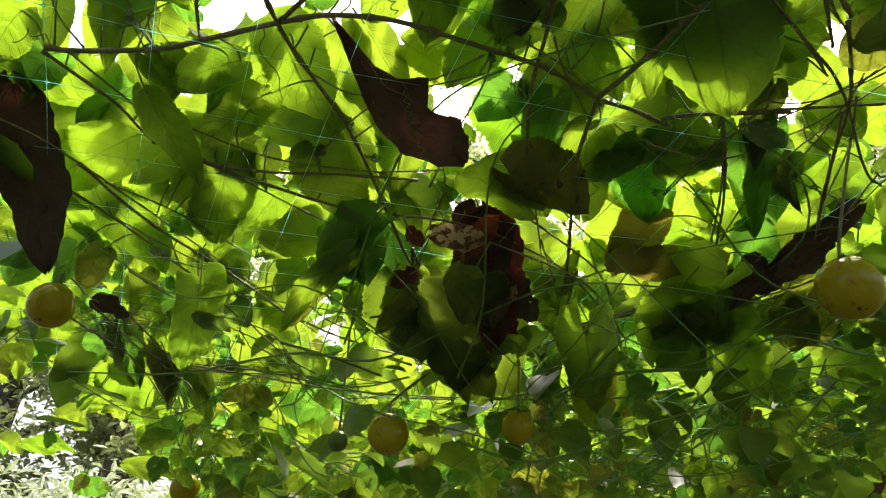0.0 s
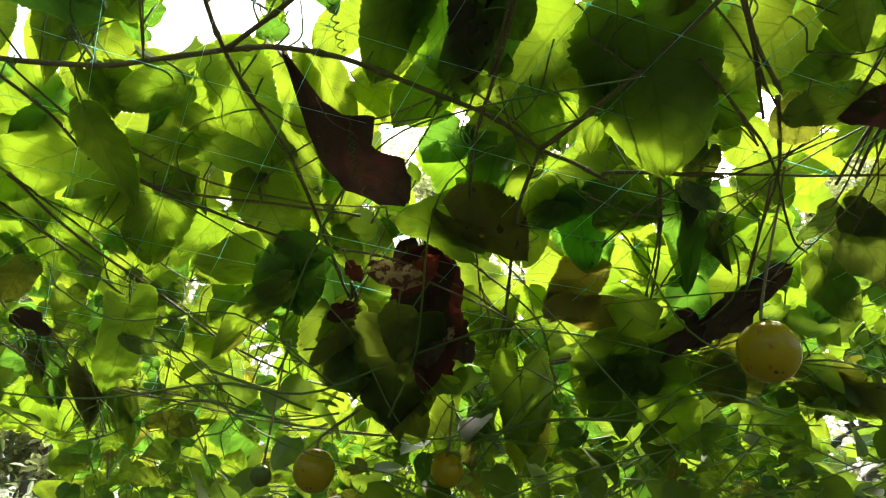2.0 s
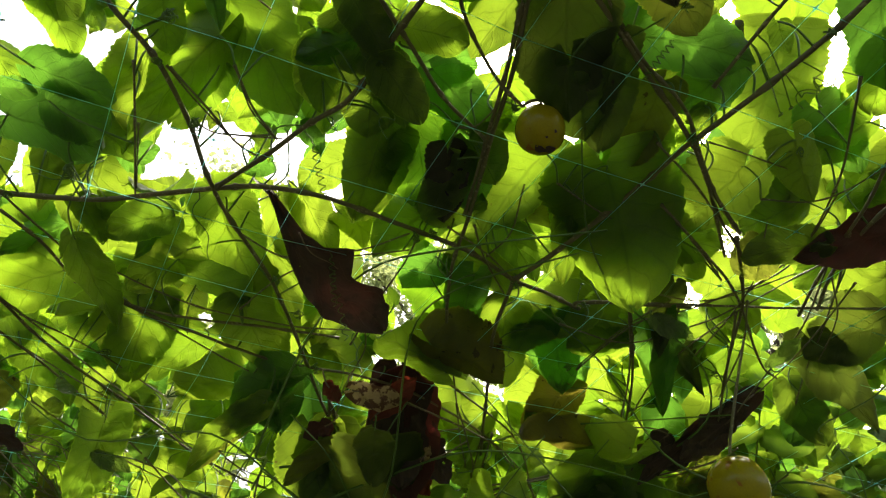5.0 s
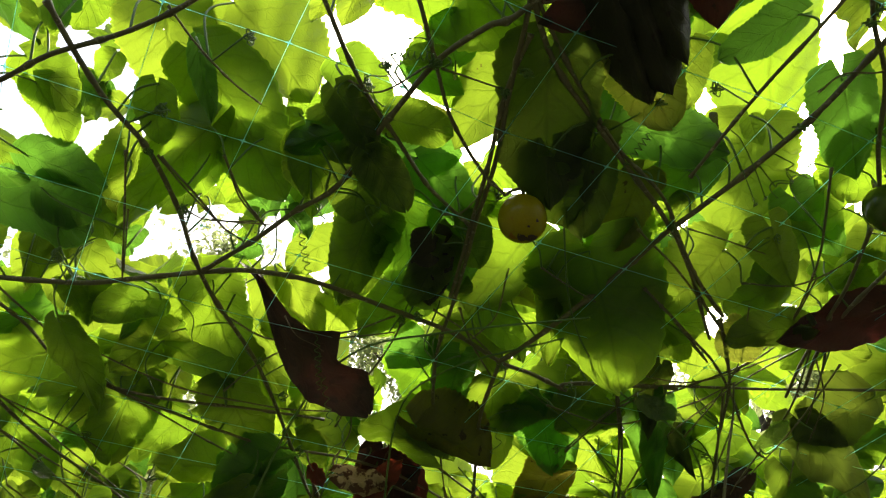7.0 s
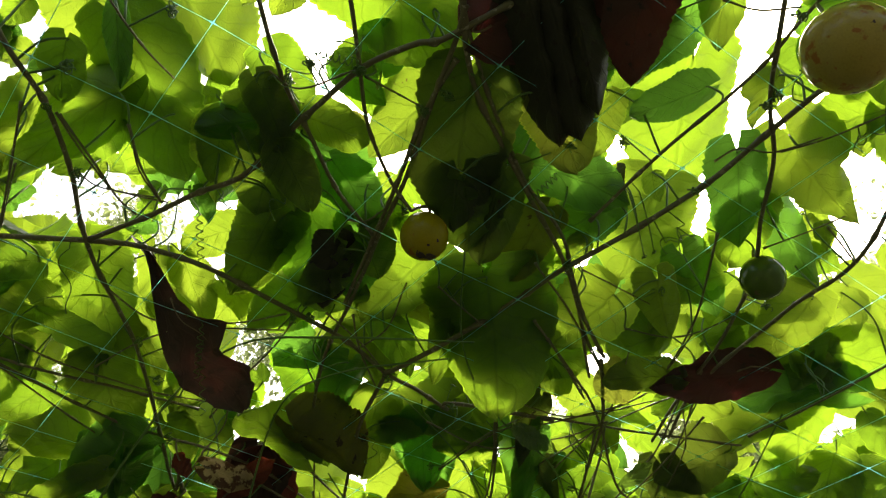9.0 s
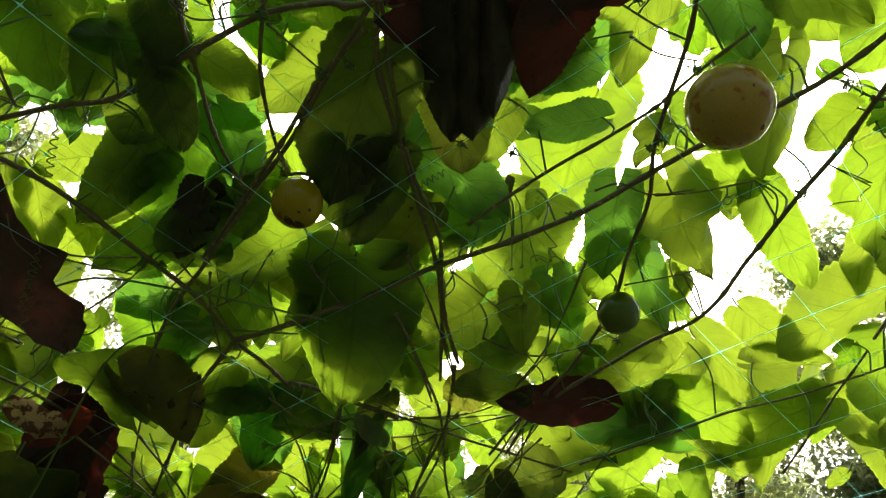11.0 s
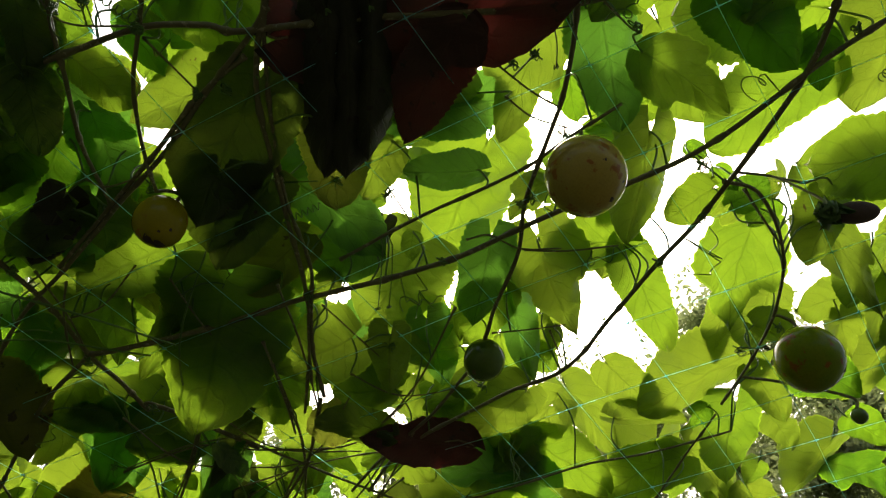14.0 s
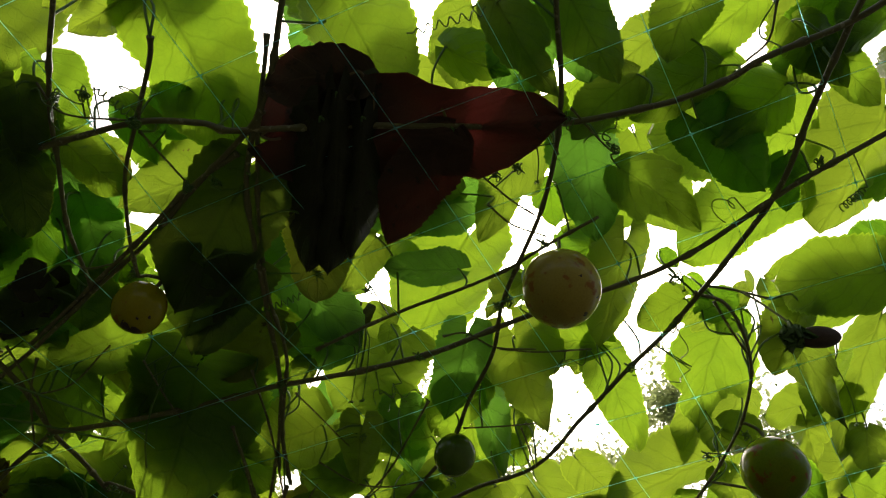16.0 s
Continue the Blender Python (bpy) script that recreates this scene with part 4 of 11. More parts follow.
vine([(0.283, -0.035, 2.169), (0.335, -0.035, 2.169), (0.349, -0.038, 2.174)], 0.0013, 0.0010)
vine([(0.335, -0.213, 2.194), (0.357, -0.190, 2.189), (0.361, -0.167, 2.191)], 0.0012, 0.0010)
vine([(0.483, 1.991, 1.877), (0.565, 1.510, 1.938), (0.619, 1.191, 1.986), (0.622, 1.084, 1.995)], 0.0022, 0.0018)
vine([(0.744, 1.833, 1.897), (0.800, 1.530, 1.935), (0.885, 1.335, 1.969)], 0.0020, 0.0016)
vine([(0.807, 1.930, 1.870), (0.860, 1.614, 1.909), (0.917, 1.403, 1.943)], 0.0020, 0.0016)
vine([(0.961, 2.000, 1.874), (0.955, 1.697, 1.906), (0.991, 1.536, 1.933)], 0.0018, 0.0014)
vine([(0.204, 1.198, 1.982), (0.266, 1.113, 1.993), (0.336, 1.088, 2.006)], 0.0020, 0.0016)
vine([(0.037, 0.888, 2.007), (0.162, 0.962, 2.003), (0.239, 1.053, 2.002), (0.321, 1.210, 1.986)], 0.0018, 0.0014)
vine([(0.113, 0.881, 2.013), (0.158, 1.027, 1.995), (0.193, 1.216, 1.979)], 0.0016, 0.0013)
vine([(0.129, 2.074, 1.819), (0.149, 1.426, 1.896), (0.097, 1.115, 1.934)], 0.0018, 0.0014)
vine([(-0.536, 1.190, 1.884), (-0.390, 1.244, 1.885), (-0.238, 1.321, 1.892), (-0.056, 1.349, 1.899), (0.240, 1.388, 1.922)], 0.0020, 0.0016)
vine([(-0.362, 1.028, 1.918), (-0.305, 1.186, 1.899), (-0.195, 1.350, 1.892)], 0.0016, 0.0013)
vine([(-0.519, 0.971, 1.882), (-0.504, 1.119, 1.862), (-0.556, 1.447, 1.822), (-0.558, 1.833, 1.770)], 0.0016, 0.0013)
vine([(-0.348, 1.792, 1.806), (-0.173, 1.408, 1.862), (-0.053, 1.203, 1.901)], 0.0018, 0.0014)
vine([(-0.627, 0.988, 1.882), (-0.573, 1.139, 1.864), (-0.566, 1.410, 1.835), (-0.374, 1.610, 1.822)], 0.0016, 0.0013)
vine([(0.025, 1.722, 1.874), (0.105, 1.342, 1.923), (0.213, 1.225, 1.949)], 0.0015, 0.0012)
vine([(0.384, 1.299, 1.964), (0.428, 1.151, 1.981), (0.429, 1.004, 2.003)], 0.0016, 0.0013)
vine([(0.543, 1.342, 1.941), (0.524, 1.791, 1.881), (0.544, 2.117, 1.847)], 0.0016, 0.0013)
vine([(0.336, 1.979, 1.827), (0.339, 1.600, 1.870), (0.450, 1.472, 1.898), (0.606, 1.498, 1.903)], 0.0015, 0.0012)
vine([(0.459, 0.651, 2.089), (0.491, 0.749, 2.075), (0.549, 0.923, 2.063)], 0.0020, 0.0016)
leaf((-0.291, 0.396, 2.131), (-0.326, 0.506, 2.115), 0.076, -7, "young", 0)
leaf((-0.451, 0.478, 2.083), (-0.351, 0.509, 2.087), 0.073, -26, "deep", 6)
leaf((-0.403, 0.408, 2.090), (-0.319, 0.436, 2.094), 0.050, -24, "deep", 2)
leaf((-0.440, 0.430, 2.075), (-0.395, 0.430, 2.078), 0.027, -20, "deep", 1)
leaf((-0.382, 0.487, 2.102), (-0.329, 0.534, 2.101), 0.070, -27, "green", 4)
leaf((-0.415, 0.542, 2.123), (-0.496, 0.633, 2.106), 0.075, 2, "young", 8)
leaf((-0.219, 0.404, 2.135), (-0.278, 0.479, 2.122), 0.055, 3, "green", 10)
leaf((-0.161, 0.387, 2.152), (-0.208, 0.478, 2.137), 0.075, 0, "green", 12)
leaf((-0.116, 0.400, 2.174), (-0.112, 0.498, 2.162), 0.073, -8, "young", 14)
leaf((-0.047, 0.359, 2.110), (-0.051, 0.443, 2.099), 0.072, -4, "thick", 16)
leaf((-0.026, 0.452, 2.115), (-0.063, 0.570, 2.097), 0.079, 2, "dull", 18)
leaf((-0.004, 0.428, 2.150), (0.031, 0.585, 2.133), 0.106, -8, "vivid", 20)
leaf((0.058, 0.446, 2.132), (0.078, 0.554, 2.121), 0.068, -6, "deep", 22)
leaf((0.150, 0.454, 2.128), (0.099, 0.581, 2.109), 0.113, 9, "dull", 24)
leaf((-0.227, 0.545, 2.073), (-0.194, 0.667, 2.060), 0.086, -17, "green", 26)
leaf((-0.400, 0.593, 2.068), (-0.386, 0.663, 2.061), 0.048, -21, "dull", 28)
leaf((-0.280, 0.587, 2.063), (-0.364, 0.622, 2.052), 0.056, 18, "green", 0)
leaf((-0.296, 0.614, 2.074), (-0.346, 0.676, 2.062), 0.028, 6, "deep", 1)
leaf((-0.142, 0.579, 2.130), (-0.096, 0.687, 2.121), 0.055, -17, "young", 7)
leaf((-0.269, 0.643, 2.057), (-0.351, 0.715, 2.042), 0.069, 12, "young", 2)
leaf((-0.288, 0.665, 2.053), (-0.202, 0.745, 2.050), 0.083, -28, "green", 4)
leaf((-0.090, 0.624, 2.139), (-0.021, 0.678, 2.138), 0.053, -24, "young", 6)
leaf((0.382, 0.324, 2.223), (0.408, 0.465, 2.208), 0.139, 6, "young", 8)
leaf((0.479, 0.454, 2.234), (0.483, 0.600, 2.217), 0.093, 10, "young", 10)
leaf((0.391, 0.454, 2.157), (0.347, 0.561, 2.141), 0.107, 16, "thick", 12)
leaf((0.519, 0.393, 2.195), (0.468, 0.454, 2.184), 0.073, 21, "green", 14)
leaf((0.193, 0.452, 2.122), (0.219, 0.646, 2.101), 0.058, -0, "dull", 13)
leaf((0.260, 0.426, 2.161), (0.273, 0.561, 2.145), 0.082, 3, "green", 16)
leaf((0.216, 0.440, 2.105), (0.300, 0.614, 2.071), 0.163, -5, "green", 18)
leaf((0.301, 0.365, 2.191), (0.261, 0.451, 2.178), 0.076, 13, "young", 20)
leaf((0.326, 0.331, 2.177), (0.282, 0.394, 2.166), 0.072, 16, "deep", 22)
leaf((0.113, 0.576, 2.131), (0.185, 0.675, 2.124), 0.056, -15, "green", 25)
leaf((0.136, 0.560, 2.144), (0.206, 0.595, 2.146), 0.049, -21, "old", 24)
leaf((-0.335, 0.756, 2.038), (-0.402, 0.937, 2.011), 0.094, -3, "green", 26)
leaf((-0.211, 0.942, 2.025), (-0.335, 0.935, 2.016), 0.094, 32, "young", 28)
leaf((-0.211, 0.732, 2.051), (-0.172, 0.876, 2.037), 0.095, -17, "young", 0)
leaf((-0.135, 0.832, 2.010), (-0.221, 0.939, 1.990), 0.082, 13, "deep", 2)
leaf((-0.160, 0.885, 2.001), (-0.162, 1.015, 1.985), 0.069, -8, "deep", 4)
leaf((-0.170, 0.875, 1.972), (-0.305, 1.072, 1.937), 0.054, 10, "dull", 1)
leaf((-0.189, 1.088, 2.024), (-0.190, 1.288, 2.000), 0.075, -8, "green", 7)
leaf((-0.410, 0.941, 1.935), (-0.506, 1.192, 1.897), 0.080, -3, "green", 6)
leaf((-0.438, 1.019, 1.913), (-0.393, 1.071, 1.910), 0.033, -33, "glossy", 5)
leaf((-0.118, 0.858, 2.048), (-0.081, 0.949, 2.040), 0.056, -19, "young", 8)
leaf((-0.001, 0.938, 1.927), (0.005, 1.238, 1.891), 0.154, -5, "shaded", 12)
leaf((0.354, 0.775, 2.105), (0.263, 0.798, 2.095), 0.080, 29, "green", 14)
leaf((0.211, 0.791, 2.112), (0.325, 0.926, 2.105), 0.093, -17, "deep", 16)
leaf((0.359, 0.958, 2.093), (0.242, 1.006, 2.078), 0.076, 30, "green", 18)
leaf((0.376, 0.996, 2.030), (0.221, 0.955, 2.023), 0.074, 30, "brown", 19)
leaf((0.456, 0.920, 2.086), (0.545, 1.113, 2.069), 0.073, -5, "deep", 20)
leaf((0.670, 0.653, 2.115), (0.601, 0.736, 2.100), 0.103, 26, "shaded", 22)
leaf((0.405, 0.941, 1.999), (0.347, 1.129, 1.972), 0.128, 16, "dull", 24)
leaf((0.420, 1.032, 1.979), (0.604, 1.304, 1.961), 0.124, -13, "dull", 26)
leaf((0.142, 0.312, 2.105), (0.181, 0.400, 2.098), 0.086, -6, "thick", 28)
leaf((0.486, 0.769, 2.137), (0.448, 0.865, 2.122), 0.074, 18, "young", 0)
leaf((0.568, 0.906, 2.136), (0.554, 1.081, 2.114), 0.098, 12, "young", 2)
leaf((0.056, 0.647, 2.137), (0.115, 0.608, 2.147), 0.053, -20, "young", 4)
leaf((0.060, 0.781, 2.101), (0.124, 0.907, 2.091), 0.079, -15, "young", 6)
leaf((0.158, 0.731, 2.115), (0.177, 0.901, 2.096), 0.089, -2, "young", 10)
leaf((0.211, 1.055, 1.930), (0.302, 1.456, 1.888), 0.113, -5, "green", 8)
leaf((0.355, 0.972, 2.001), (0.364, 1.187, 1.976), 0.119, 5, "green", 10)
leaf((0.533, 1.122, 1.987), (0.379, 1.057, 1.983), 0.121, 27, "green", 12)
leaf((0.533, 1.157, 1.983), (0.593, 1.413, 1.956), 0.088, 2, "dull", 13)
leaf((-0.091, 0.719, 2.097), (-0.115, 0.874, 2.076), 0.080, -2, "young", 14)
leaf((-0.453, 0.721, 2.048), (-0.651, 0.829, 2.019), 0.099, 15, "green", 16)
leaf((-0.583, 0.693, 2.051), (-0.556, 0.885, 2.030), 0.093, -22, "green", 18)
leaf((-0.386, 0.598, 2.018), (-0.366, 0.751, 2.001), 0.053, -19, "dull", 1)
leaf((0.332, 0.752, 2.126), (0.277, 0.806, 2.116), 0.109, 23, "young", 20)
leaf((0.047, 0.658, 2.115), (0.008, 0.715, 2.105), 0.068, 13, "deep", 22)
leaf((0.026, 0.566, 2.105), (0.098, 0.535, 2.115), 0.065, -21, "dull", 24)
leaf((0.132, 1.018, 2.078), (0.191, 1.133, 2.069), 0.102, -14, "young", 26)
leaf((-0.265, 0.261, 2.179), (-0.247, 0.393, 2.165), 0.114, -15, "young", 2)
leaf((-0.206, 0.352, 2.113), (-0.316, 0.490, 2.087), 0.072, 3, "green", 3)
leaf((-0.249, 0.304, 2.105), (-0.254, 0.369, 2.097), 0.043, -12, "green", 0)
leaf((-0.197, 0.255, 2.195), (-0.120, 0.355, 2.189), 0.110, -18, "young", 4)
leaf((-0.221, 0.296, 2.149), (-0.138, 0.445, 2.137), 0.100, -19, "green", 6)
leaf((-0.211, 0.260, 2.124), (-0.203, 0.344, 2.114), 0.026, -14, "deep", 1)
leaf((-0.043, 0.317, 2.115), (-0.126, 0.357, 2.103), 0.047, 15, "deep", 8)
leaf((-0.106, 0.343, 2.122), (-0.104, 0.420, 2.113), 0.050, -9, "dull", 10)
leaf((-0.078, 0.273, 2.143), (-0.027, 0.325, 2.140), 0.058, -18, "green", 12)
leaf((-0.023, 0.336, 2.139), (0.040, 0.321, 2.146), 0.038, -18, "old", 14)
leaf((-0.050, 0.385, 2.161), (0.058, 0.380, 2.170), 0.068, -21, "deep", 16)
leaf((-0.392, 0.342, 2.129), (-0.371, 0.410, 2.123), 0.049, -22, "green", 18)
leaf((-0.396, 0.451, 2.086), (-0.335, 0.474, 2.088), 0.069, -27, "deep", 20)
leaf((0.191, 0.317, 2.168), (0.338, 0.325, 2.179), 0.077, -19, "deep", 22)
leaf((0.110, 0.227, 2.153), (0.048, 0.346, 2.134), 0.074, 7, "thick", 24)
leaf((0.119, 0.213, 2.125), (0.154, 0.374, 2.109), 0.103, -3, "shaded", 26)
leaf((0.482, 0.282, 2.206), (0.504, 0.371, 2.197), 0.078, 7, "green", 10)
leaf((0.616, 0.368, 2.166), (0.617, 0.479, 2.152), 0.082, 14, "young", 12)
leaf((0.741, 0.523, 2.197), (0.721, 0.702, 2.173), 0.153, 17, "young", 14)
leaf((0.517, 0.516, 2.110), (0.414, 0.546, 2.098), 0.058, 26, "thick", 1)
leaf((-0.313, 0.677, 2.105), (-0.401, 0.764, 2.087), 0.076, 10, "young", 16)
leaf((-0.380, 0.593, 2.080), (-0.390, 0.660, 2.071), 0.047, -12, "green", 18)
leaf((0.291, 0.022, 2.252), (0.353, 0.151, 2.242), 0.087, -1, "young", 21)
leaf((0.323, -0.018, 2.220), (0.424, 0.046, 2.220), 0.075, -4, "deep", 18)
leaf((0.271, 0.195, 2.250), (0.337, 0.115, 2.265), 0.076, -12, "deep", 20)
leaf((0.346, 0.169, 2.179), (0.284, 0.219, 2.168), 0.043, 16, "deep", 22)
leaf((0.377, 0.203, 2.327), (0.455, 0.390, 2.310), 0.158, -1, "green", 24)
leaf((0.413, -0.033, 2.339), (0.548, 0.002, 2.345), 0.091, -5, "dull", 26)
leaf((0.403, -0.103, 2.246), (0.519, -0.107, 2.256), 0.075, -5, "deep", 28)
leaf((0.553, -0.126, 2.291), (0.541, 0.012, 2.273), 0.095, 12, "green", 0)
leaf((0.427, 0.079, 2.286), (0.468, 0.007, 2.298), 0.068, -12, "green", 2)
leaf((0.452, 0.028, 2.214), (0.542, 0.136, 2.208), 0.069, 1, "young", 4)
leaf((0.570, 0.152, 2.249), (0.483, 0.219, 2.233), 0.073, 18, "green", 6)
leaf((0.455, 0.190, 2.185), (0.590, 0.258, 2.187), 0.111, -10, "young", 9)
leaf((0.574, 0.159, 2.258), (0.735, 0.227, 2.262), 0.066, -8, "green", 10)
leaf((0.409, 0.218, 2.168), (0.480, 0.324, 2.160), 0.065, -3, "deep", 12)
leaf((0.495, 0.282, 2.197), (0.623, 0.363, 2.197), 0.054, -10, "deep", 14)
leaf((0.680, 0.036, 2.291), (0.782, 0.152, 2.285), 0.116, 4, "green", 15)
leaf((0.772, 0.140, 2.296), (0.838, 0.214, 2.292), 0.046, 4, "young", 7)
leaf((0.748, -0.100, 2.293), (0.629, -0.042, 2.277), 0.105, 12, "dull", 16)
leaf((0.854, 0.163, 2.270), (0.810, 0.333, 2.245), 0.103, 20, "young", 18)
leaf((0.719, 0.312, 2.251), (0.838, 0.324, 2.259), 0.067, -16, "young", 20)
leaf((0.721, 0.407, 2.249), (0.761, 0.556, 2.234), 0.110, 8, "young", 21)
leaf((0.773, 0.435, 2.310), (0.958, 0.492, 2.318), 0.090, -14, "young", 27)
leaf((0.788, 0.360, 2.220), (0.878, 0.296, 2.235), 0.048, -24, "young", 24)
leaf((0.910, 0.232, 2.256), (1.038, 0.343, 2.252), 0.085, 1, "green", 26)
leaf((0.964, 0.357, 2.265), (1.154, 0.405, 2.274), 0.098, -12, "young", 28)
leaf((0.964, 0.369, 2.253), (0.944, 0.528, 2.232), 0.102, 20, "green", 0)
leaf((0.831, 0.539, 2.202), (0.647, 0.588, 2.181), 0.094, 27, "deep", 2)
leaf((1.117, 0.192, 2.287), (1.188, 0.316, 2.277), 0.079, 12, "young", 4)
leaf((0.546, 0.022, 2.202), (0.537, 0.079, 2.195), 0.047, 14, "dull", 6)
leaf((0.800, -0.041, 2.280), (0.867, 0.029, 2.277), 0.058, 7, "dull", 8)
leaf((0.909, -0.014, 2.315), (0.836, 0.087, 2.297), 0.064, 20, "young", 10)
leaf((-0.021, 0.316, 2.122), (0.044, 0.326, 2.126), 0.049, -22, "dull", 12)
leaf((-0.172, 0.305, 2.261), (-0.136, 0.397, 2.253), 0.064, -17, "green", 2)
leaf((-0.055, 0.166, 2.167), (-0.079, 0.240, 2.157), 0.044, -3, "young", 4)
leaf((-0.041, 0.160, 2.174), (0.091, 0.223, 2.177), 0.115, -18, "green", 6)
leaf((-0.070, 0.273, 2.093), (-0.034, 0.333, 2.089), 0.045, -19, "thick", 8)
leaf((-0.039, 0.335, 2.088), (0.004, 0.393, 2.084), 0.048, -20, "thick", 10)
leaf((-0.093, 0.328, 2.185), (-0.025, 0.361, 2.186), 0.052, -23, "green", 12)
leaf((0.071, 0.042, 2.172), (0.178, 0.084, 2.176), 0.099, -13, "dull", 14)
leaf((0.194, -0.063, 2.210), (0.256, 0.004, 2.207), 0.070, -4, "deep", 16)
leaf((0.204, -0.101, 2.220), (0.288, -0.055, 2.221), 0.066, -4, "deep", 18)
leaf((0.169, -0.017, 2.247), (0.225, 0.045, 2.244), 0.078, -6, "young", 20)
leaf((0.318, -0.127, 2.283), (0.307, -0.053, 2.273), 0.053, 6, "young", 22)
leaf((0.393, -0.155, 2.262), (0.340, -0.063, 2.246), 0.051, 9, "green", 24)
leaf((0.301, -0.015, 2.238), (0.357, -0.077, 2.250), 0.055, -10, "green", 26)
leaf((0.350, -0.210, 2.275), (0.344, -0.119, 2.264), 0.069, 7, "green", 28)
leaf((0.512, -0.160, 2.302), (0.395, -0.050, 2.279), 0.119, 11, "green", 0)
leaf((0.399, -0.262, 2.295), (0.458, -0.191, 2.291), 0.079, 6, "young", 2)
leaf((0.528, -0.241, 2.273), (0.606, -0.120, 2.264), 0.106, 9, "young", 4)
leaf((0.427, -0.226, 2.253), (0.507, -0.235, 2.261), 0.040, -3, "green", 6)
leaf((-0.028, 0.390, 2.217), (0.028, 0.399, 2.221), 0.059, -23, "dull", 8)
leaf((0.184, 0.294, 2.121), (0.199, 0.410, 2.108), 0.070, -3, "shaded", 2)
leaf((0.062, 0.191, 2.184), (0.036, 0.245, 2.175), 0.047, 2, "green", 6)
leaf((0.035, 0.264, 2.163), (0.023, 0.209, 2.168), 0.051, 10, "deep", 8)
leaf((0.196, 0.356, 2.204), (0.274, 0.466, 2.197), 0.072, -8, "green", 10)
leaf((0.265, 0.351, 2.230), (0.244, 0.430, 2.219), 0.072, 9, "green", 12)
leaf((0.589, 0.573, 2.209), (0.484, 0.534, 2.205), 0.078, 16, "young", 14)
leaf((-0.229, 0.565, 2.095), (-0.299, 0.670, 2.077), 0.055, 4, "dull", 12)
leaf((0.024, 0.568, 2.115), (-0.035, 0.647, 2.100), 0.071, 12, "dull", 14)
leaf((0.041, 0.703, 2.119), (0.116, 0.839, 2.109), 0.116, -14, "vivid", 16)
leaf((0.166, 0.703, 2.139), (0.052, 0.657, 2.136), 0.101, 23, "young", 18)
leaf((0.270, 0.720, 2.126), (0.161, 0.831, 2.103), 0.097, 21, "young", 20)
leaf((0.356, 0.711, 2.103), (0.460, 0.931, 2.085), 0.051, -4, "deep", 13)
leaf((0.453, 0.786, 2.102), (0.485, 0.910, 2.089), 0.061, 3, "deep", 24)
leaf((0.533, 0.775, 2.130), (0.506, 0.881, 2.115), 0.088, 17, "green", 26)
leaf((0.118, 0.601, 2.158), (0.211, 0.699, 2.153), 0.070, -15, "green", 28)
leaf((0.154, 0.579, 2.174), (0.235, 0.618, 2.175), 0.066, -19, "green", 0)
leaf((-0.472, 0.515, 2.082), (-0.512, 0.586, 2.070), 0.038, -5, "dull", 2)
leaf((-0.435, 0.535, 2.112), (-0.474, 0.636, 2.097), 0.042, -8, "young", 7)
leaf((-0.218, 0.699, 2.100), (-0.192, 0.815, 2.087), 0.070, -15, "young", 9)
leaf((-0.276, 0.827, 2.049), (-0.352, 0.927, 2.031), 0.057, 8, "green", 6)
leaf((-0.123, 0.841, 2.070), (-0.022, 0.945, 2.065), 0.063, -25, "young", 8)
leaf((0.409, 0.624, 2.158), (0.529, 0.743, 2.153), 0.067, -10, "young", 10)
leaf((-0.184, 1.087, 2.025), (-0.201, 1.274, 2.001), 0.087, -5, "young", 12)
leaf((0.270, 0.925, 2.110), (0.237, 1.059, 2.092), 0.100, 11, "young", 14)
leaf((-0.169, 0.590, 2.127), (-0.128, 0.757, 2.110), 0.069, -14, "young", 7)
leaf((-0.199, 0.683, 2.123), (-0.127, 0.809, 2.113), 0.066, -21, "young", 8)
leaf((-0.402, 0.320, 2.141), (-0.360, 0.371, 2.138), 0.060, -25, "green", 2)
leaf((-0.315, 0.419, 2.126), (-0.377, 0.480, 2.114), 0.051, 5, "green", 4)
leaf((0.235, 0.752, 2.109), (0.284, 0.904, 2.094), 0.080, -8, "deep", 2)
leaf((0.055, 1.011, 2.083), (0.204, 1.164, 2.076), 0.127, -26, "young", 4)
leaf((0.295, 0.912, 2.084), (0.263, 1.049, 2.065), 0.085, 9, "brown", 6)
leaf((0.453, 0.386, 2.191), (0.546, 0.460, 2.189), 0.066, -10, "deep", 8)
leaf((0.732, 0.505, 2.228), (0.916, 0.496, 2.244), 0.105, -21, "green", 10)
leaf((0.730, 0.516, 2.207), (0.875, 0.737, 2.191), 0.122, 0, "green", 12)
leaf((0.916, 0.378, 2.258), (1.059, 0.576, 2.245), 0.109, 5, "young", 14)
leaf((0.750, 0.713, 2.164), (0.618, 0.782, 2.145), 0.089, 29, "thick", 16)
leaf((-0.034, 0.429, 2.107), (-0.061, 0.555, 2.089), 0.070, -3, "thick", 18)
leaf((0.877, 0.599, 2.238), (0.997, 0.548, 2.254), 0.064, -26, "young", 20)
leaf((1.128, 0.406, 2.272), (1.313, 0.463, 2.279), 0.071, -10, "young", 22)
leaf((0.401, 0.376, 2.118), (0.461, 0.452, 2.113), 0.054, -9, "thick", 24)
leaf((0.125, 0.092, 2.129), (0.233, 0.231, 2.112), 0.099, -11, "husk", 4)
leaf((0.197, 0.206, 2.132), (0.250, 0.272, 2.129), 0.070, -11, "old", 2)
leaf((-0.063, 0.282, 2.103), (-0.036, 0.343, 2.097), 0.044, -17, "thick", 2)
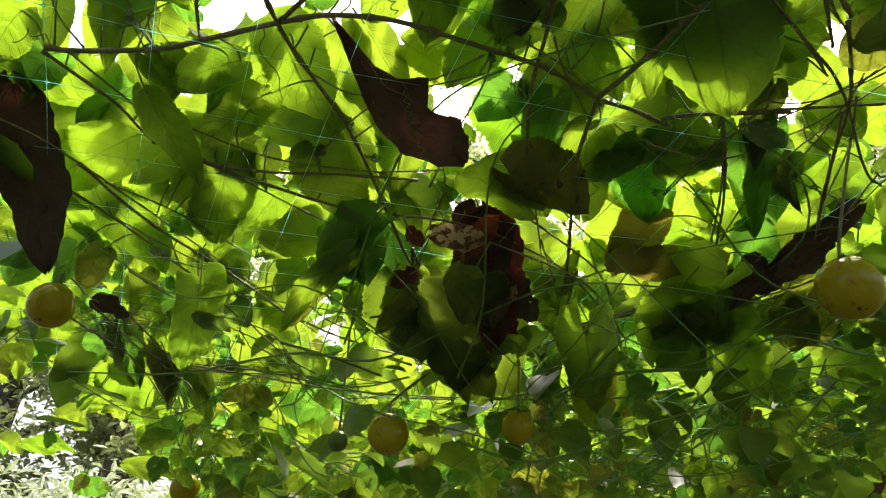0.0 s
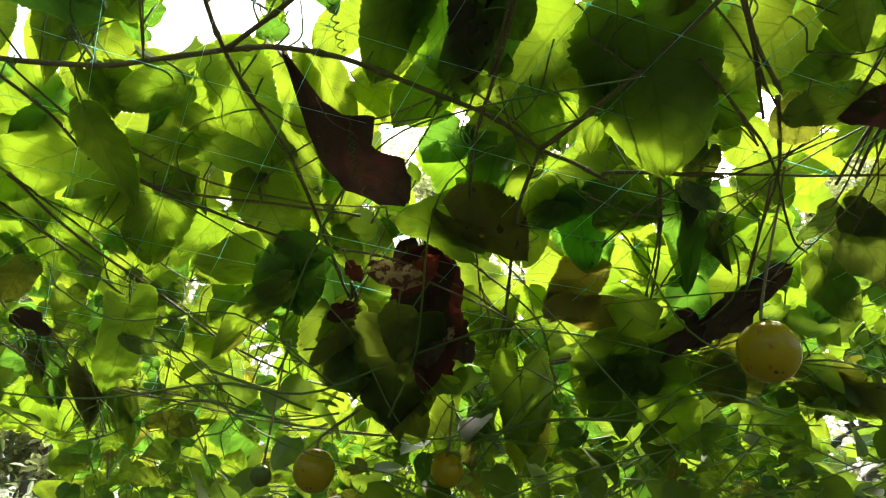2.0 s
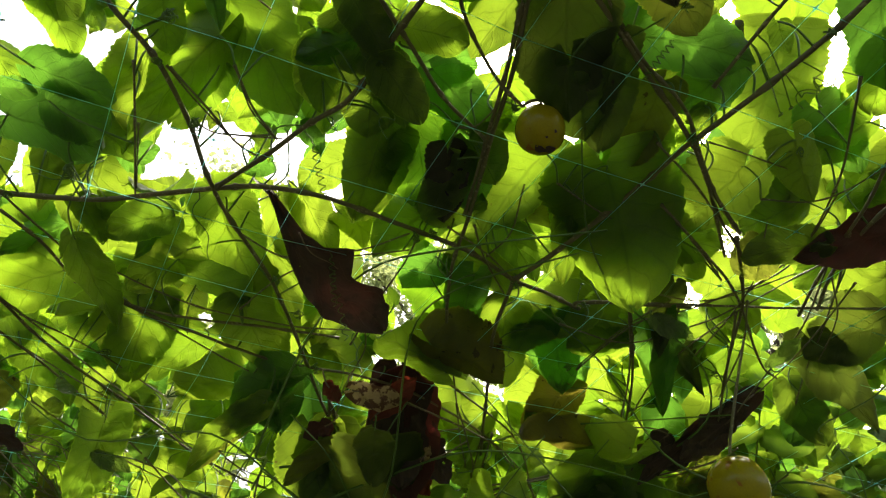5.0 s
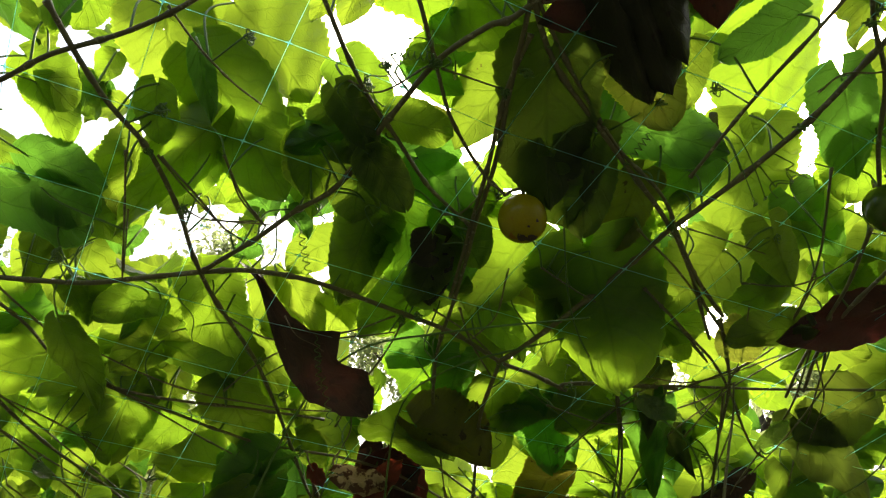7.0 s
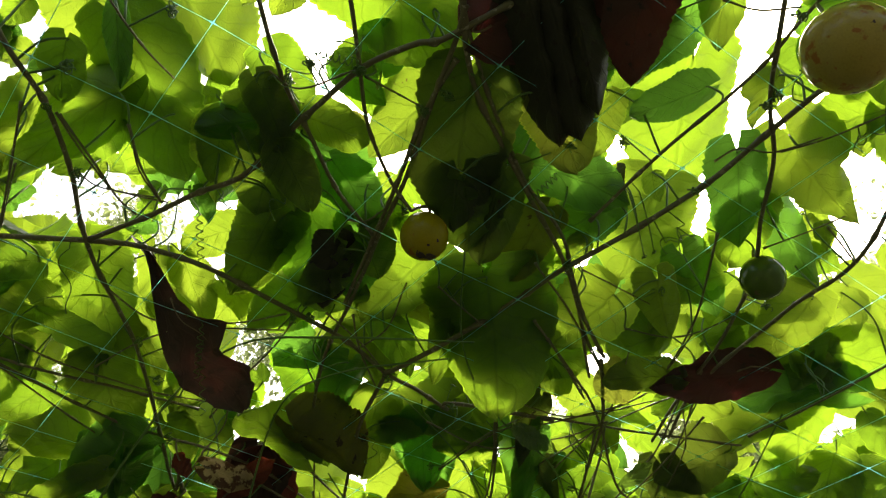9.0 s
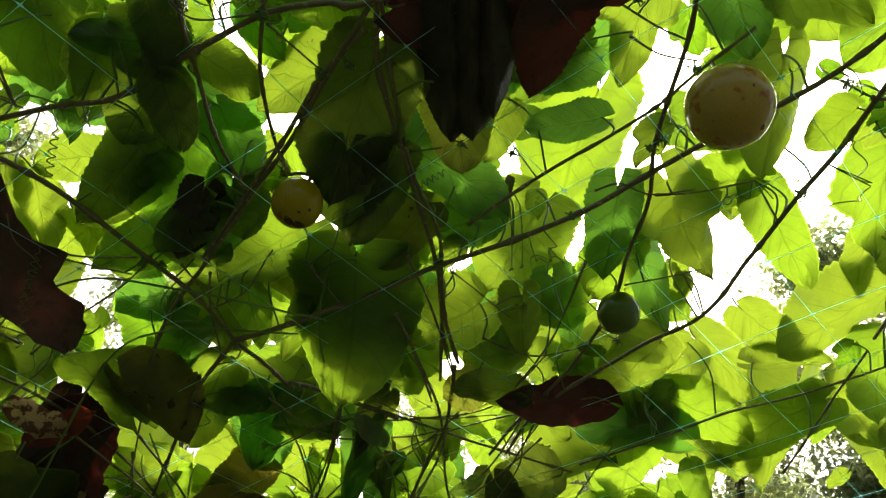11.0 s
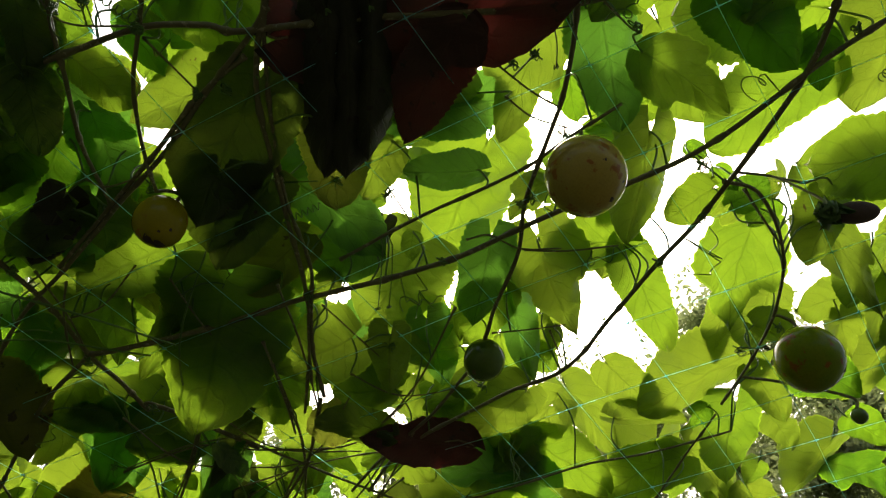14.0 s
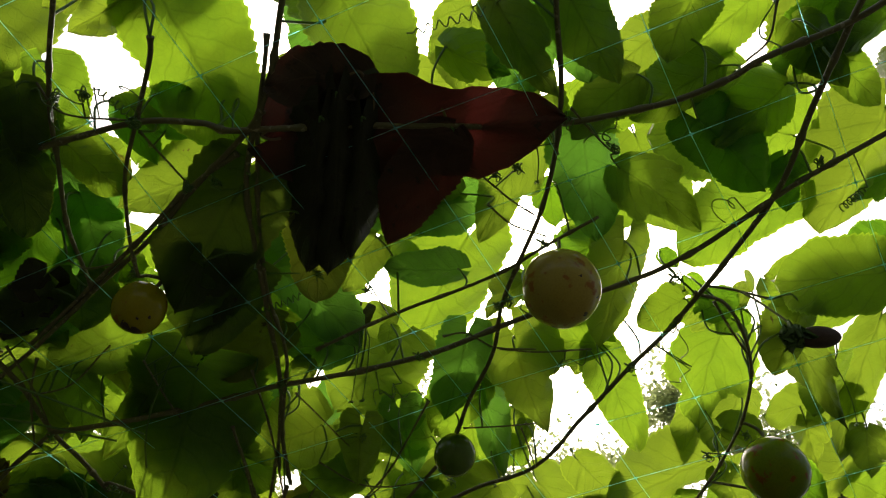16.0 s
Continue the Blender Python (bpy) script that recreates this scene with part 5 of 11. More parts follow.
leaf((-0.036, 0.343, 2.097), (-0.011, 0.415, 2.091), 0.049, -16, "thick", 4)
leaf((0.053, 0.449, 2.091), (0.027, 0.537, 2.079), 0.054, 2, "thick", 6)
leaf((0.061, 0.432, 2.104), (0.100, 0.487, 2.101), 0.066, -18, "thick", 8)
leaf((0.009, 0.378, 2.147), (0.074, 0.441, 2.144), 0.062, -21, "deep", 10)
leaf((-0.027, 0.502, 2.179), (0.036, 0.553, 2.177), 0.075, -24, "green", 12)
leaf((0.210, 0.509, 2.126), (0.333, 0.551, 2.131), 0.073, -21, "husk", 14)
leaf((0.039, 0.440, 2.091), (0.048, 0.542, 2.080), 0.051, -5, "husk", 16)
leaf((0.382, 0.665, 2.081), (0.433, 0.871, 2.060), 0.046, 0, "deep", 1)
leaf((0.348, 0.664, 2.073), (0.416, 0.701, 2.074), 0.033, -22, "glossy", 5)
leaf((0.554, 0.752, 2.079), (0.564, 0.678, 2.089), 0.025, -16, "glossy", 5)
leaf((0.101, 0.665, 2.099), (0.094, 0.790, 2.083), 0.066, -1, "deep", 18)
leaf((-0.109, 0.357, 2.130), (-0.100, 0.437, 2.121), 0.059, -13, "dull", 20)
leaf((-0.079, 0.309, 2.118), (-0.051, 0.366, 2.113), 0.074, -17, "thick", 22)
leaf((-0.002, 0.808, 1.923), (0.001, 0.924, 1.909), 0.057, -5, "shaded", 10)
leaf((-0.207, 0.747, 2.124), (-0.128, 0.904, 2.112), 0.092, -21, "young", 14)
leaf((-0.062, 0.626, 2.141), (-0.098, 0.723, 2.126), 0.061, 3, "young", 16)
leaf((-0.219, 0.742, 2.124), (-0.141, 0.953, 2.105), 0.103, -19, "young", 18)
leaf((0.089, 0.818, 2.029), (-0.023, 0.726, 2.032), 0.084, 25, "dull", 2)
leaf((0.055, 0.737, 2.026), (0.170, 0.816, 2.026), 0.104, -26, "brown", 4)
leaf((0.254, 0.350, 2.149), (0.245, 0.446, 2.137), 0.063, 4, "old", 10)
leaf((0.324, 0.322, 2.208), (0.339, 0.401, 2.200), 0.043, 0, "husk", 14)
leaf((0.660, -0.058, 2.231), (0.723, 0.016, 2.227), 0.059, 7, "thick", 8)
leaf((0.171, -0.051, 2.162), (0.264, -0.035, 2.167), 0.053, -8, "thick", 3)
leaf((0.194, -0.098, 2.189), (0.294, -0.076, 2.194), 0.060, -6, "thick", 7)
leaf((0.172, 0.018, 2.203), (0.233, -0.007, 2.211), 0.052, -10, "green", 9)
leaf((0.317, -0.091, 2.218), (0.317, -0.009, 2.208), 0.054, 6, "thick", 11)
leaf((0.369, -0.148, 2.239), (0.347, -0.057, 2.226), 0.061, 9, "dull", 13)
leaf((0.298, -0.182, 2.248), (0.333, -0.115, 2.242), 0.063, 3, "dull", 17)
leaf((0.441, -0.185, 2.269), (0.439, -0.096, 2.258), 0.077, 10, "green", 19)
leaf((0.380, -0.020, 2.215), (0.489, -0.035, 2.225), 0.074, -10, "dull", 21)
leaf((0.382, -0.218, 2.249), (0.463, -0.219, 2.255), 0.049, -2, "dull", 23)
leaf((0.687, -0.151, 2.245), (0.594, -0.052, 2.225), 0.100, 16, "dull", 25)
leaf((0.697, -0.025, 2.250), (0.868, 0.002, 2.260), 0.057, -6, "thick", 27)
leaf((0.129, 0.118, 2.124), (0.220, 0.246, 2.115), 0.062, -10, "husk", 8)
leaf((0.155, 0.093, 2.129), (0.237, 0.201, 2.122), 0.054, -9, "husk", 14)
leaf((0.223, 0.050, 2.150), (0.254, 0.171, 2.137), 0.068, -1, "maroon", 5)
leaf((0.361, 0.615, 2.096), (0.382, 0.740, 2.082), 0.047, 4, "shaded", 7)
leaf((0.385, 0.714, 2.085), (0.495, 0.850, 2.077), 0.056, -11, "shaded", 9)
leaf((0.595, 0.705, 2.103), (0.773, 0.866, 2.097), 0.084, -10, "shaded", 11)
leaf((-0.205, 1.243, 2.091), (-0.159, 1.167, 2.085), 0.085, 8, "young", 12)
leaf((0.758, 0.714, 2.191), (0.763, 0.620, 2.190), 0.083, 20, "young", 19)
leaf((0.100, 0.925, 2.151), (0.200, 0.882, 2.144), 0.090, -16, "young", 24)
leaf((0.541, 0.111, 2.292), (0.478, 0.165, 2.268), 0.078, 23, "green", 27)
leaf((0.930, 0.555, 2.246), (1.029, 0.597, 2.242), 0.113, 17, "young", 28)
leaf((-0.566, 0.622, 2.096), (-0.582, 0.542, 2.056), 0.083, 0, "green", 9)
leaf((1.196, 0.095, 2.321), (1.153, -0.010, 2.301), 0.101, -20, "young", 12)
leaf((0.225, 0.468, 2.237), (0.148, 0.415, 2.193), 0.089, 0, "young", 20)
leaf((-0.612, 0.624, 2.151), (-0.522, 0.659, 2.118), 0.088, -8, "young", 23)
leaf((0.280, 0.581, 2.259), (0.363, 0.592, 2.246), 0.080, 6, "green", 11)
leaf((0.300, 0.686, 2.179), (0.254, 0.773, 2.174), 0.095, 6, "young", 21)
leaf((0.527, 0.581, 2.225), (0.420, 0.569, 2.191), 0.098, -12, "vivid", 13)
leaf((-0.582, 0.294, 2.150), (-0.688, 0.309, 2.123), 0.102, 3, "green", 1)
leaf((0.766, 0.984, 2.219), (0.688, 0.974, 2.210), 0.070, -24, "vivid", 9)
leaf((-0.583, 0.929, 2.104), (-0.548, 1.032, 2.101), 0.099, -1, "green", 5)
leaf((0.306, 0.010, 2.237), (0.240, -0.006, 2.233), 0.070, -21, "young", 15)
leaf((0.892, -0.280, 2.339), (0.971, -0.204, 2.326), 0.091, -13, "green", 26)
leaf((1.099, 0.415, 2.305), (1.016, 0.475, 2.274), 0.089, 1, "green", 15)
leaf((-0.036, 0.956, 2.178), (-0.026, 0.889, 2.162), 0.055, -26, "green", 16)
leaf((0.304, 0.135, 2.251), (0.246, 0.213, 2.233), 0.092, -17, "young", 13)
leaf((-0.415, 0.526, 2.187), (-0.465, 0.573, 2.174), 0.058, 6, "young", 12)
leaf((0.560, -0.309, 2.383), (0.651, -0.278, 2.367), 0.095, 25, "young", 14)
leaf((1.004, -0.182, 2.383), (1.098, -0.220, 2.356), 0.103, -7, "green", 23)
leaf((-0.045, 0.487, 2.230), (-0.064, 0.400, 2.213), 0.076, 2, "vivid", 3)
leaf((0.602, 0.232, 2.313), (0.544, 0.323, 2.307), 0.087, -1, "young", 18)
leaf((-0.081, -0.235, 2.334), (-0.165, -0.271, 2.309), 0.079, -22, "young", 1)
leaf((1.247, 0.673, 2.274), (1.212, 0.566, 2.240), 0.097, 25, "young", 13)
leaf((1.186, 0.232, 2.301), (1.283, 0.186, 2.279), 0.112, 4, "vivid", 21)
leaf((1.105, 0.737, 2.225), (1.017, 0.801, 2.198), 0.092, -1, "young", 14)
leaf((-0.391, 0.846, 2.093), (-0.502, 0.835, 2.063), 0.113, 16, "young", 19)
leaf((0.972, 0.573, 2.246), (0.985, 0.638, 2.233), 0.061, -18, "young", 7)
leaf((-0.038, 0.882, 2.116), (0.051, 0.877, 2.095), 0.085, 19, "young", 0)
leaf((0.264, 0.795, 2.222), (0.182, 0.854, 2.198), 0.106, -15, "green", 20)
leaf((0.714, 0.721, 2.276), (0.760, 0.659, 2.266), 0.065, -18, "green", 28)
leaf((1.124, -0.103, 2.318), (1.153, -0.040, 2.314), 0.070, -13, "young", 1)
leaf((0.028, 0.566, 2.213), (0.109, 0.569, 2.193), 0.074, -16, "vivid", 23)
leaf((1.165, 0.257, 2.327), (1.223, 0.311, 2.323), 0.076, 22, "young", 3)
leaf((0.353, 0.762, 2.215), (0.293, 0.827, 2.185), 0.085, 25, "young", 3)
leaf((0.628, 0.494, 2.213), (0.546, 0.497, 2.185), 0.081, 4, "green", 20)
leaf((0.577, 0.648, 2.196), (0.652, 0.586, 2.151), 0.081, -20, "young", 20)
leaf((0.719, 0.594, 2.252), (0.666, 0.524, 2.244), 0.077, -24, "green", 24)
leaf((0.402, 0.559, 2.215), (0.466, 0.605, 2.209), 0.064, -1, "young", 7)
leaf((-0.136, -0.218, 2.239), (-0.118, -0.317, 2.229), 0.086, -5, "young", 26)
leaf((1.218, -0.171, 2.390), (1.285, -0.252, 2.381), 0.098, -18, "young", 11)
leaf((0.835, -0.331, 2.399), (0.922, -0.402, 2.368), 0.101, 5, "young", 16)
leaf((-0.321, 0.639, 2.129), (-0.306, 0.565, 2.094), 0.076, 25, "green", 18)
leaf((-0.112, 0.692, 2.134), (-0.180, 0.706, 2.133), 0.072, 7, "young", 2)
leaf((0.297, -0.349, 2.312), (0.259, -0.277, 2.309), 0.080, 19, "green", 22)
leaf((-0.498, 1.240, 2.121), (-0.479, 1.306, 2.097), 0.058, -16, "young", 3)
leaf((0.279, -0.342, 2.322), (0.248, -0.423, 2.320), 0.079, -14, "young", 14)
leaf((0.356, 0.592, 2.190), (0.431, 0.594, 2.185), 0.075, -2, "green", 5)
leaf((-0.252, -0.102, 2.245), (-0.220, -0.044, 2.239), 0.055, -1, "green", 26)
leaf((-0.607, 0.350, 2.162), (-0.627, 0.286, 2.149), 0.061, -27, "green", 7)
leaf((-0.471, 0.394, 2.143), (-0.530, 0.336, 2.141), 0.068, 13, "young", 25)
leaf((1.140, 0.907, 2.288), (1.047, 0.913, 2.272), 0.075, 28, "young", 2)
leaf((-0.542, 0.330, 2.138), (-0.594, 0.282, 2.137), 0.068, 0, "young", 1)
leaf((-0.358, 0.778, 2.091), (-0.458, 0.800, 2.086), 0.100, -15, "green", 28)
leaf((0.513, -0.301, 2.336), (0.579, -0.373, 2.336), 0.102, -17, "green", 10)
leaf((0.431, -0.200, 2.279), (0.385, -0.262, 2.273), 0.063, 8, "vivid", 0)
leaf((0.533, -0.313, 2.373), (0.444, -0.375, 2.322), 0.089, -14, "green", 14)
leaf((0.108, 0.966, 2.171), (0.178, 1.022, 2.140), 0.086, -5, "young", 24)
leaf((-0.439, 0.982, 2.117), (-0.410, 0.912, 2.100), 0.070, 13, "green", 10)
leaf((0.016, 1.243, 2.095), (-0.047, 1.272, 2.089), 0.059, 24, "green", 27)
leaf((1.013, 0.818, 2.239), (0.987, 0.714, 2.228), 0.096, 7, "young", 15)
leaf((0.242, 0.578, 2.164), (0.305, 0.560, 2.163), 0.067, -20, "young", 16)
leaf((-0.533, 0.390, 2.142), (-0.510, 0.476, 2.121), 0.073, -17, "young", 4)
leaf((0.131, -0.254, 2.269), (0.139, -0.353, 2.220), 0.104, 21, "young", 5)
leaf((0.169, 1.152, 2.132), (0.246, 1.151, 2.121), 0.079, -26, "young", 28)
leaf((0.033, 0.974, 2.170), (0.115, 0.935, 2.142), 0.073, -20, "green", 5)
leaf((1.155, -0.377, 2.448), (1.177, -0.457, 2.433), 0.086, 3, "young", 5)
leaf((-0.196, 0.071, 2.278), (-0.148, -0.011, 2.257), 0.095, -13, "young", 13)
leaf((0.791, 0.907, 2.215), (0.836, 0.826, 2.207), 0.081, -27, "green", 28)
leaf((1.173, -0.127, 2.352), (1.088, -0.139, 2.316), 0.087, 24, "vivid", 8)
leaf((-0.592, 0.556, 2.152), (-0.671, 0.563, 2.116), 0.077, -22, "green", 11)
leaf((-0.586, 0.414, 2.190), (-0.546, 0.336, 2.175), 0.077, 9, "young", 10)
leaf((0.510, 0.525, 2.192), (0.436, 0.568, 2.171), 0.088, 26, "green", 22)
leaf((0.350, 0.831, 2.222), (0.278, 0.754, 2.207), 0.085, 26, "green", 13)
leaf((-0.142, 0.407, 2.178), (-0.206, 0.388, 2.146), 0.058, -20, "green", 22)
leaf((1.236, 0.720, 2.287), (1.279, 0.772, 2.281), 0.067, -17, "green", 27)
leaf((-0.371, 0.474, 2.140), (-0.348, 0.576, 2.131), 0.094, -27, "green", 4)
leaf((0.263, 0.216, 2.196), (0.277, 0.282, 2.176), 0.056, 4, "young", 1)
leaf((0.691, -0.175, 2.294), (0.688, -0.124, 2.295), 0.060, 20, "vivid", 0)
leaf((0.839, -0.109, 2.348), (0.960, 0.044, 2.285), 0.067, 16, "young", 1)
leaf((0.615, 0.409, 2.209), (0.567, 0.473, 2.201), 0.060, 24, "young", 0)
leaf((1.128, 0.353, 2.276), (1.219, 0.362, 2.227), 0.082, -9, "young", 0)
leaf((-0.016, 0.274, 2.168), (0.049, 0.297, 2.163), 0.037, -15, "deep", 1)
leaf((-0.233, 0.951, 2.059), (-0.337, 0.973, 2.025), 0.096, 28, "young", 2)
leaf((-0.407, 0.820, 2.060), (-0.388, 0.917, 2.008), 0.090, -18, "young", 10)
leaf((-0.158, 0.931, 2.057), (-0.198, 1.010, 2.001), 0.096, 8, "deep", 24)
leaf((-0.073, 0.532, 2.158), (-0.141, 0.573, 2.133), 0.060, 17, "young", 0)
leaf((0.063, 0.414, 2.184), (0.099, 0.462, 2.165), 0.062, -10, "young", 0)
leaf((0.176, 0.522, 2.182), (0.229, 0.555, 2.162), 0.061, -15, "green", 1)
leaf((-0.558, 0.872, 2.043), (-0.502, 1.006, 1.987), 0.091, -25, "green", 1)
leaf((-0.495, 1.003, 2.040), (-0.428, 1.116, 1.991), 0.091, -26, "young", 0)
leaf((-0.237, 1.053, 2.015), (-0.305, 1.122, 1.960), 0.057, 16, "old", 7)
leaf((0.241, 1.250, 1.998), (0.302, 1.398, 1.883), 0.105, -6, "old", 6)
leaf((0.191, 1.310, 1.988), (0.178, 1.418, 1.911), 0.061, 9, "deep", 13)
leaf((0.084, 0.671, 2.154), (0.172, 0.738, 2.118), 0.089, -16, "young", 4)
leaf((0.047, 0.588, 2.152), (-0.024, 0.661, 2.121), 0.081, 16, "green", 0)
leaf((0.592, 1.014, 2.041), (0.586, 1.134, 1.973), 0.095, 17, "old", 0)
leaf((-0.214, 0.941, 2.020), (-0.167, 0.898, 2.050), 0.084, -17, "deep", 0)
leaf((-0.554, 1.178, 1.969), (-0.494, 1.257, 1.934), 0.108, -31, "green", 0)
leaf((-0.730, 1.363, 1.920), (-0.681, 1.464, 1.867), 0.094, -29, "green", 0)
leaf((-0.597, 1.248, 1.948), (-0.597, 1.376, 1.860), 0.054, -15, "old", 1)
leaf((-0.411, 1.203, 1.985), (-0.318, 1.248, 1.975), 0.105, -34, "young", 0)
leaf((-0.459, 1.300, 1.978), (-0.373, 1.359, 1.956), 0.097, -34, "young", 1)
leaf((-0.385, 1.546, 1.951), (-0.336, 1.643, 1.886), 0.099, -23, "deep", 1)
leaf((-0.206, 1.359, 1.967), (-0.085, 1.383, 1.959), 0.116, -36, "young", 0)
leaf((-0.279, 1.428, 1.987), (-0.418, 1.477, 1.928), 0.087, 30, "young", 1)
leaf((-0.516, 0.532, 2.068), (-0.561, 0.573, 2.036), 0.058, 1, "green", 0)
leaf((0.380, 0.874, 2.125), (0.454, 0.920, 2.085), 0.079, -16, "green", 0)
leaf((0.457, 0.543, 2.111), (0.427, 0.582, 2.105), 0.064, 24, "old", 6)
leaf((0.339, 0.883, 2.128), (0.388, 0.936, 2.091), 0.061, -10, "young", 0)
leaf((0.197, 1.176, 2.068), (0.273, 1.240, 2.018), 0.082, -20, "green", 0)
leaf((0.601, 1.595, 1.994), (0.675, 1.681, 1.911), 0.095, -12, "deep", 0)
leaf((0.784, 1.381, 2.032), (0.900, 1.378, 1.989), 0.126, -31, "green", 18)
leaf((0.645, 1.134, 1.990), (0.607, 1.106, 2.019), 0.068, 13, "old", 0)
leaf((0.383, 1.158, 2.026), (0.466, 1.244, 1.951), 0.097, -14, "deep", 0)
leaf((0.088, 1.823, 1.856), (0.009, 1.759, 1.910), 0.132, 29, "green", 0)
leaf((-0.235, 1.829, 1.806), (-0.118, 1.803, 1.838), 0.142, -38, "deep", 0)
leaf((0.350, 1.444, 1.984), (0.385, 1.499, 1.938), 0.063, -11, "green", 0)
leaf((-0.119, 1.044, 2.017), (-0.067, 1.126, 1.907), 0.129, -30, "thick", 0)
vine([(0.459, 1.085, 2.016), (0.506, 1.031, 2.016), (0.570, 0.983, 2.027), (0.596, 0.956, 2.042)], 0.0020, 0.0014, "pale dry twig hooked over the net", DRY)
leaf((0.966, 0.021, 2.284), (0.999, 0.123, 2.257), 0.077, 22, "young", 4)
leaf((0.871, 0.178, 2.259), (0.945, 0.185, 2.224), 0.053, -7, "young", 18)
leaf((1.066, 0.143, 2.275), (1.121, 0.120, 2.250), 0.057, -17, "vivid", 13)
leaf((0.785, 0.084, 2.287), (0.826, 0.160, 2.257), 0.079, 15, "young", 28)
leaf((0.208, 0.500, 2.182), (0.335, 0.567, 2.134), 0.128, -15, "deep", 0)
leaf((0.318, 0.490, 2.211), (0.265, 0.635, 2.160), 0.123, 16, "deep", 2)
leaf((0.195, 0.287, 2.217), (0.132, 0.403, 2.188), 0.092, 12, "green", 0)
leaf((0.223, 0.153, 2.235), (0.212, 0.269, 2.212), 0.108, 8, "deep", 2)
vine([(-0.606, 0.651, 2.015), (-0.559, 0.701, 2.012), (-0.505, 0.790, 2.006), (-0.438, 0.910, 1.996), (-0.349, 1.076, 1.983), (-0.280, 1.221, 1.971)], 0.0016, 0.0013)
vine([(-0.466, 0.559, 2.037), (-0.424, 0.634, 2.031), (-0.379, 0.715, 2.025), (-0.299, 0.798, 2.021), (-0.197, 0.892, 2.018)], 0.0016, 0.0013)
vine([(-0.560, 1.002, 1.975), (-0.499, 1.112, 1.967), (-0.405, 1.241, 1.959), (-0.299, 1.354, 1.953)], 0.0015, 0.0012)
vine([(0.092, 0.797, 2.052), (0.115, 0.917, 2.039), (0.141, 1.047, 2.025), (0.188, 1.229, 2.007)], 0.0015, 0.0012)
vine([(0.167, 0.933, 2.041), (0.177, 1.123, 2.019), (0.176, 1.350, 1.991)], 0.0014, 0.0011)
vine([(-0.057, 0.795, 2.040), (-0.027, 0.706, 2.054), (0.006, 0.620, 2.067), (0.022, 0.563, 2.075)], 0.0015, 0.0012)
vine([(-0.210, 0.736, 2.036), (-0.141, 0.655, 2.051), (-0.070, 0.620, 2.061), (0.011, 0.595, 2.070)], 0.0014, 0.0011)
vine([(0.284, 0.818, 2.065), (0.336, 0.705, 2.083), (0.402, 0.661, 2.093), (0.477, 0.595, 2.107), (0.505, 0.539, 2.116)], 0.0016, 0.0013)
vine([(0.405, 0.930, 2.061), (0.414, 0.789, 2.078), (0.471, 0.653, 2.100), (0.545, 0.544, 2.119), (0.597, 0.479, 2.131)], 0.0014, 0.0011)
vine([(0.538, 0.545, 2.118), (0.571, 0.678, 2.104), (0.573, 0.814, 2.088), (0.574, 0.924, 2.075)], 0.0016, 0.0012)
vine([(0.540, 0.505, 2.123), (0.587, 0.627, 2.112), (0.628, 0.778, 2.097), (0.674, 0.913, 2.084)], 0.0016, 0.0012)
vine([(-0.197, 0.592, 2.054), (-0.143, 0.626, 2.054), (-0.059, 0.606, 2.063), (0.009, 0.568, 2.073)], 0.0015, 0.0012)
vine([(-0.397, 0.656, 2.031), (-0.281, 0.730, 2.031), (-0.147, 0.762, 2.037), (-0.037, 0.762, 2.046)], 0.0014, 0.0011)
vine([(-0.512, 0.780, 2.006), (-0.437, 0.847, 2.004), (-0.343, 0.966, 1.997)], 0.0015, 0.0012)
vine([(-0.533, 0.858, 1.995), (-0.438, 0.977, 1.988)], 0.0015, 0.0012)
leaf((0.368, 1.068, 2.038), (0.435, 1.219, 1.927), 0.122, -3, "thick", 21)
leaf((0.542, 1.068, 2.025), (0.621, 1.112, 1.974), 0.085, -18, "thick", 0)
leaf((-0.017, 1.143, 1.986), (0.069, 1.271, 1.896), 0.123, -18, "old", 15)
leaf((-0.002, 1.143, 1.993), (-0.011, 1.271, 1.904), 0.107, 2, "thick", 0)
leaf((0.064, 1.302, 1.960), (0.050, 1.378, 1.905), 0.082, 8, "thick", 6)
leaf((0.175, 1.803, 1.856), (0.277, 1.850, 1.806), 0.090, -33, "old", 6)
leaf((0.539, 1.778, 1.901), (0.538, 1.856, 1.839), 0.059, 11, "deep", 24)
leaf((0.386, 1.462, 1.986), (0.387, 1.536, 1.933), 0.040, 8, "deep", 1)
leaf((-0.601, 1.429, 1.909), (-0.548, 1.509, 1.866), 0.067, -30, "deep", 24)
leaf((-0.205, 0.951, 2.013), (-0.165, 1.008, 1.983), 0.072, -22, "deep", 9)
leaf((-0.170, 0.951, 2.028), (-0.210, 1.015, 1.985), 0.057, 11, "deep", 0)
leaf((-0.085, 1.003, 2.011), (-0.115, 1.134, 1.924), 0.090, 4, "thick", 21)
leaf((-0.070, 1.006, 1.982), (-0.146, 1.076, 1.931), 0.043, 21, "old", 25)
leaf((-0.275, 1.447, 1.957), (-0.344, 1.547, 1.872), 0.112, 14, "deep", 21)
leaf((-0.214, 1.780, 1.853), (-0.135, 1.845, 1.805), 0.093, -32, "deep", 24)
leaf((-0.858, 1.224, 1.917), (-0.873, 1.300, 1.862), 0.050, -14, "young", 3)
leaf((-0.804, 1.269, 1.894), (-0.754, 1.299, 1.894), 0.044, -38, "young", 15)
leaf((-0.807, 1.350, 1.888), (-0.745, 1.399, 1.878), 0.051, -38, "green", 21)
leaf((-1.138, 1.710, 1.821), (-1.100, 1.758, 1.803), 0.054, -38, "young", 3)
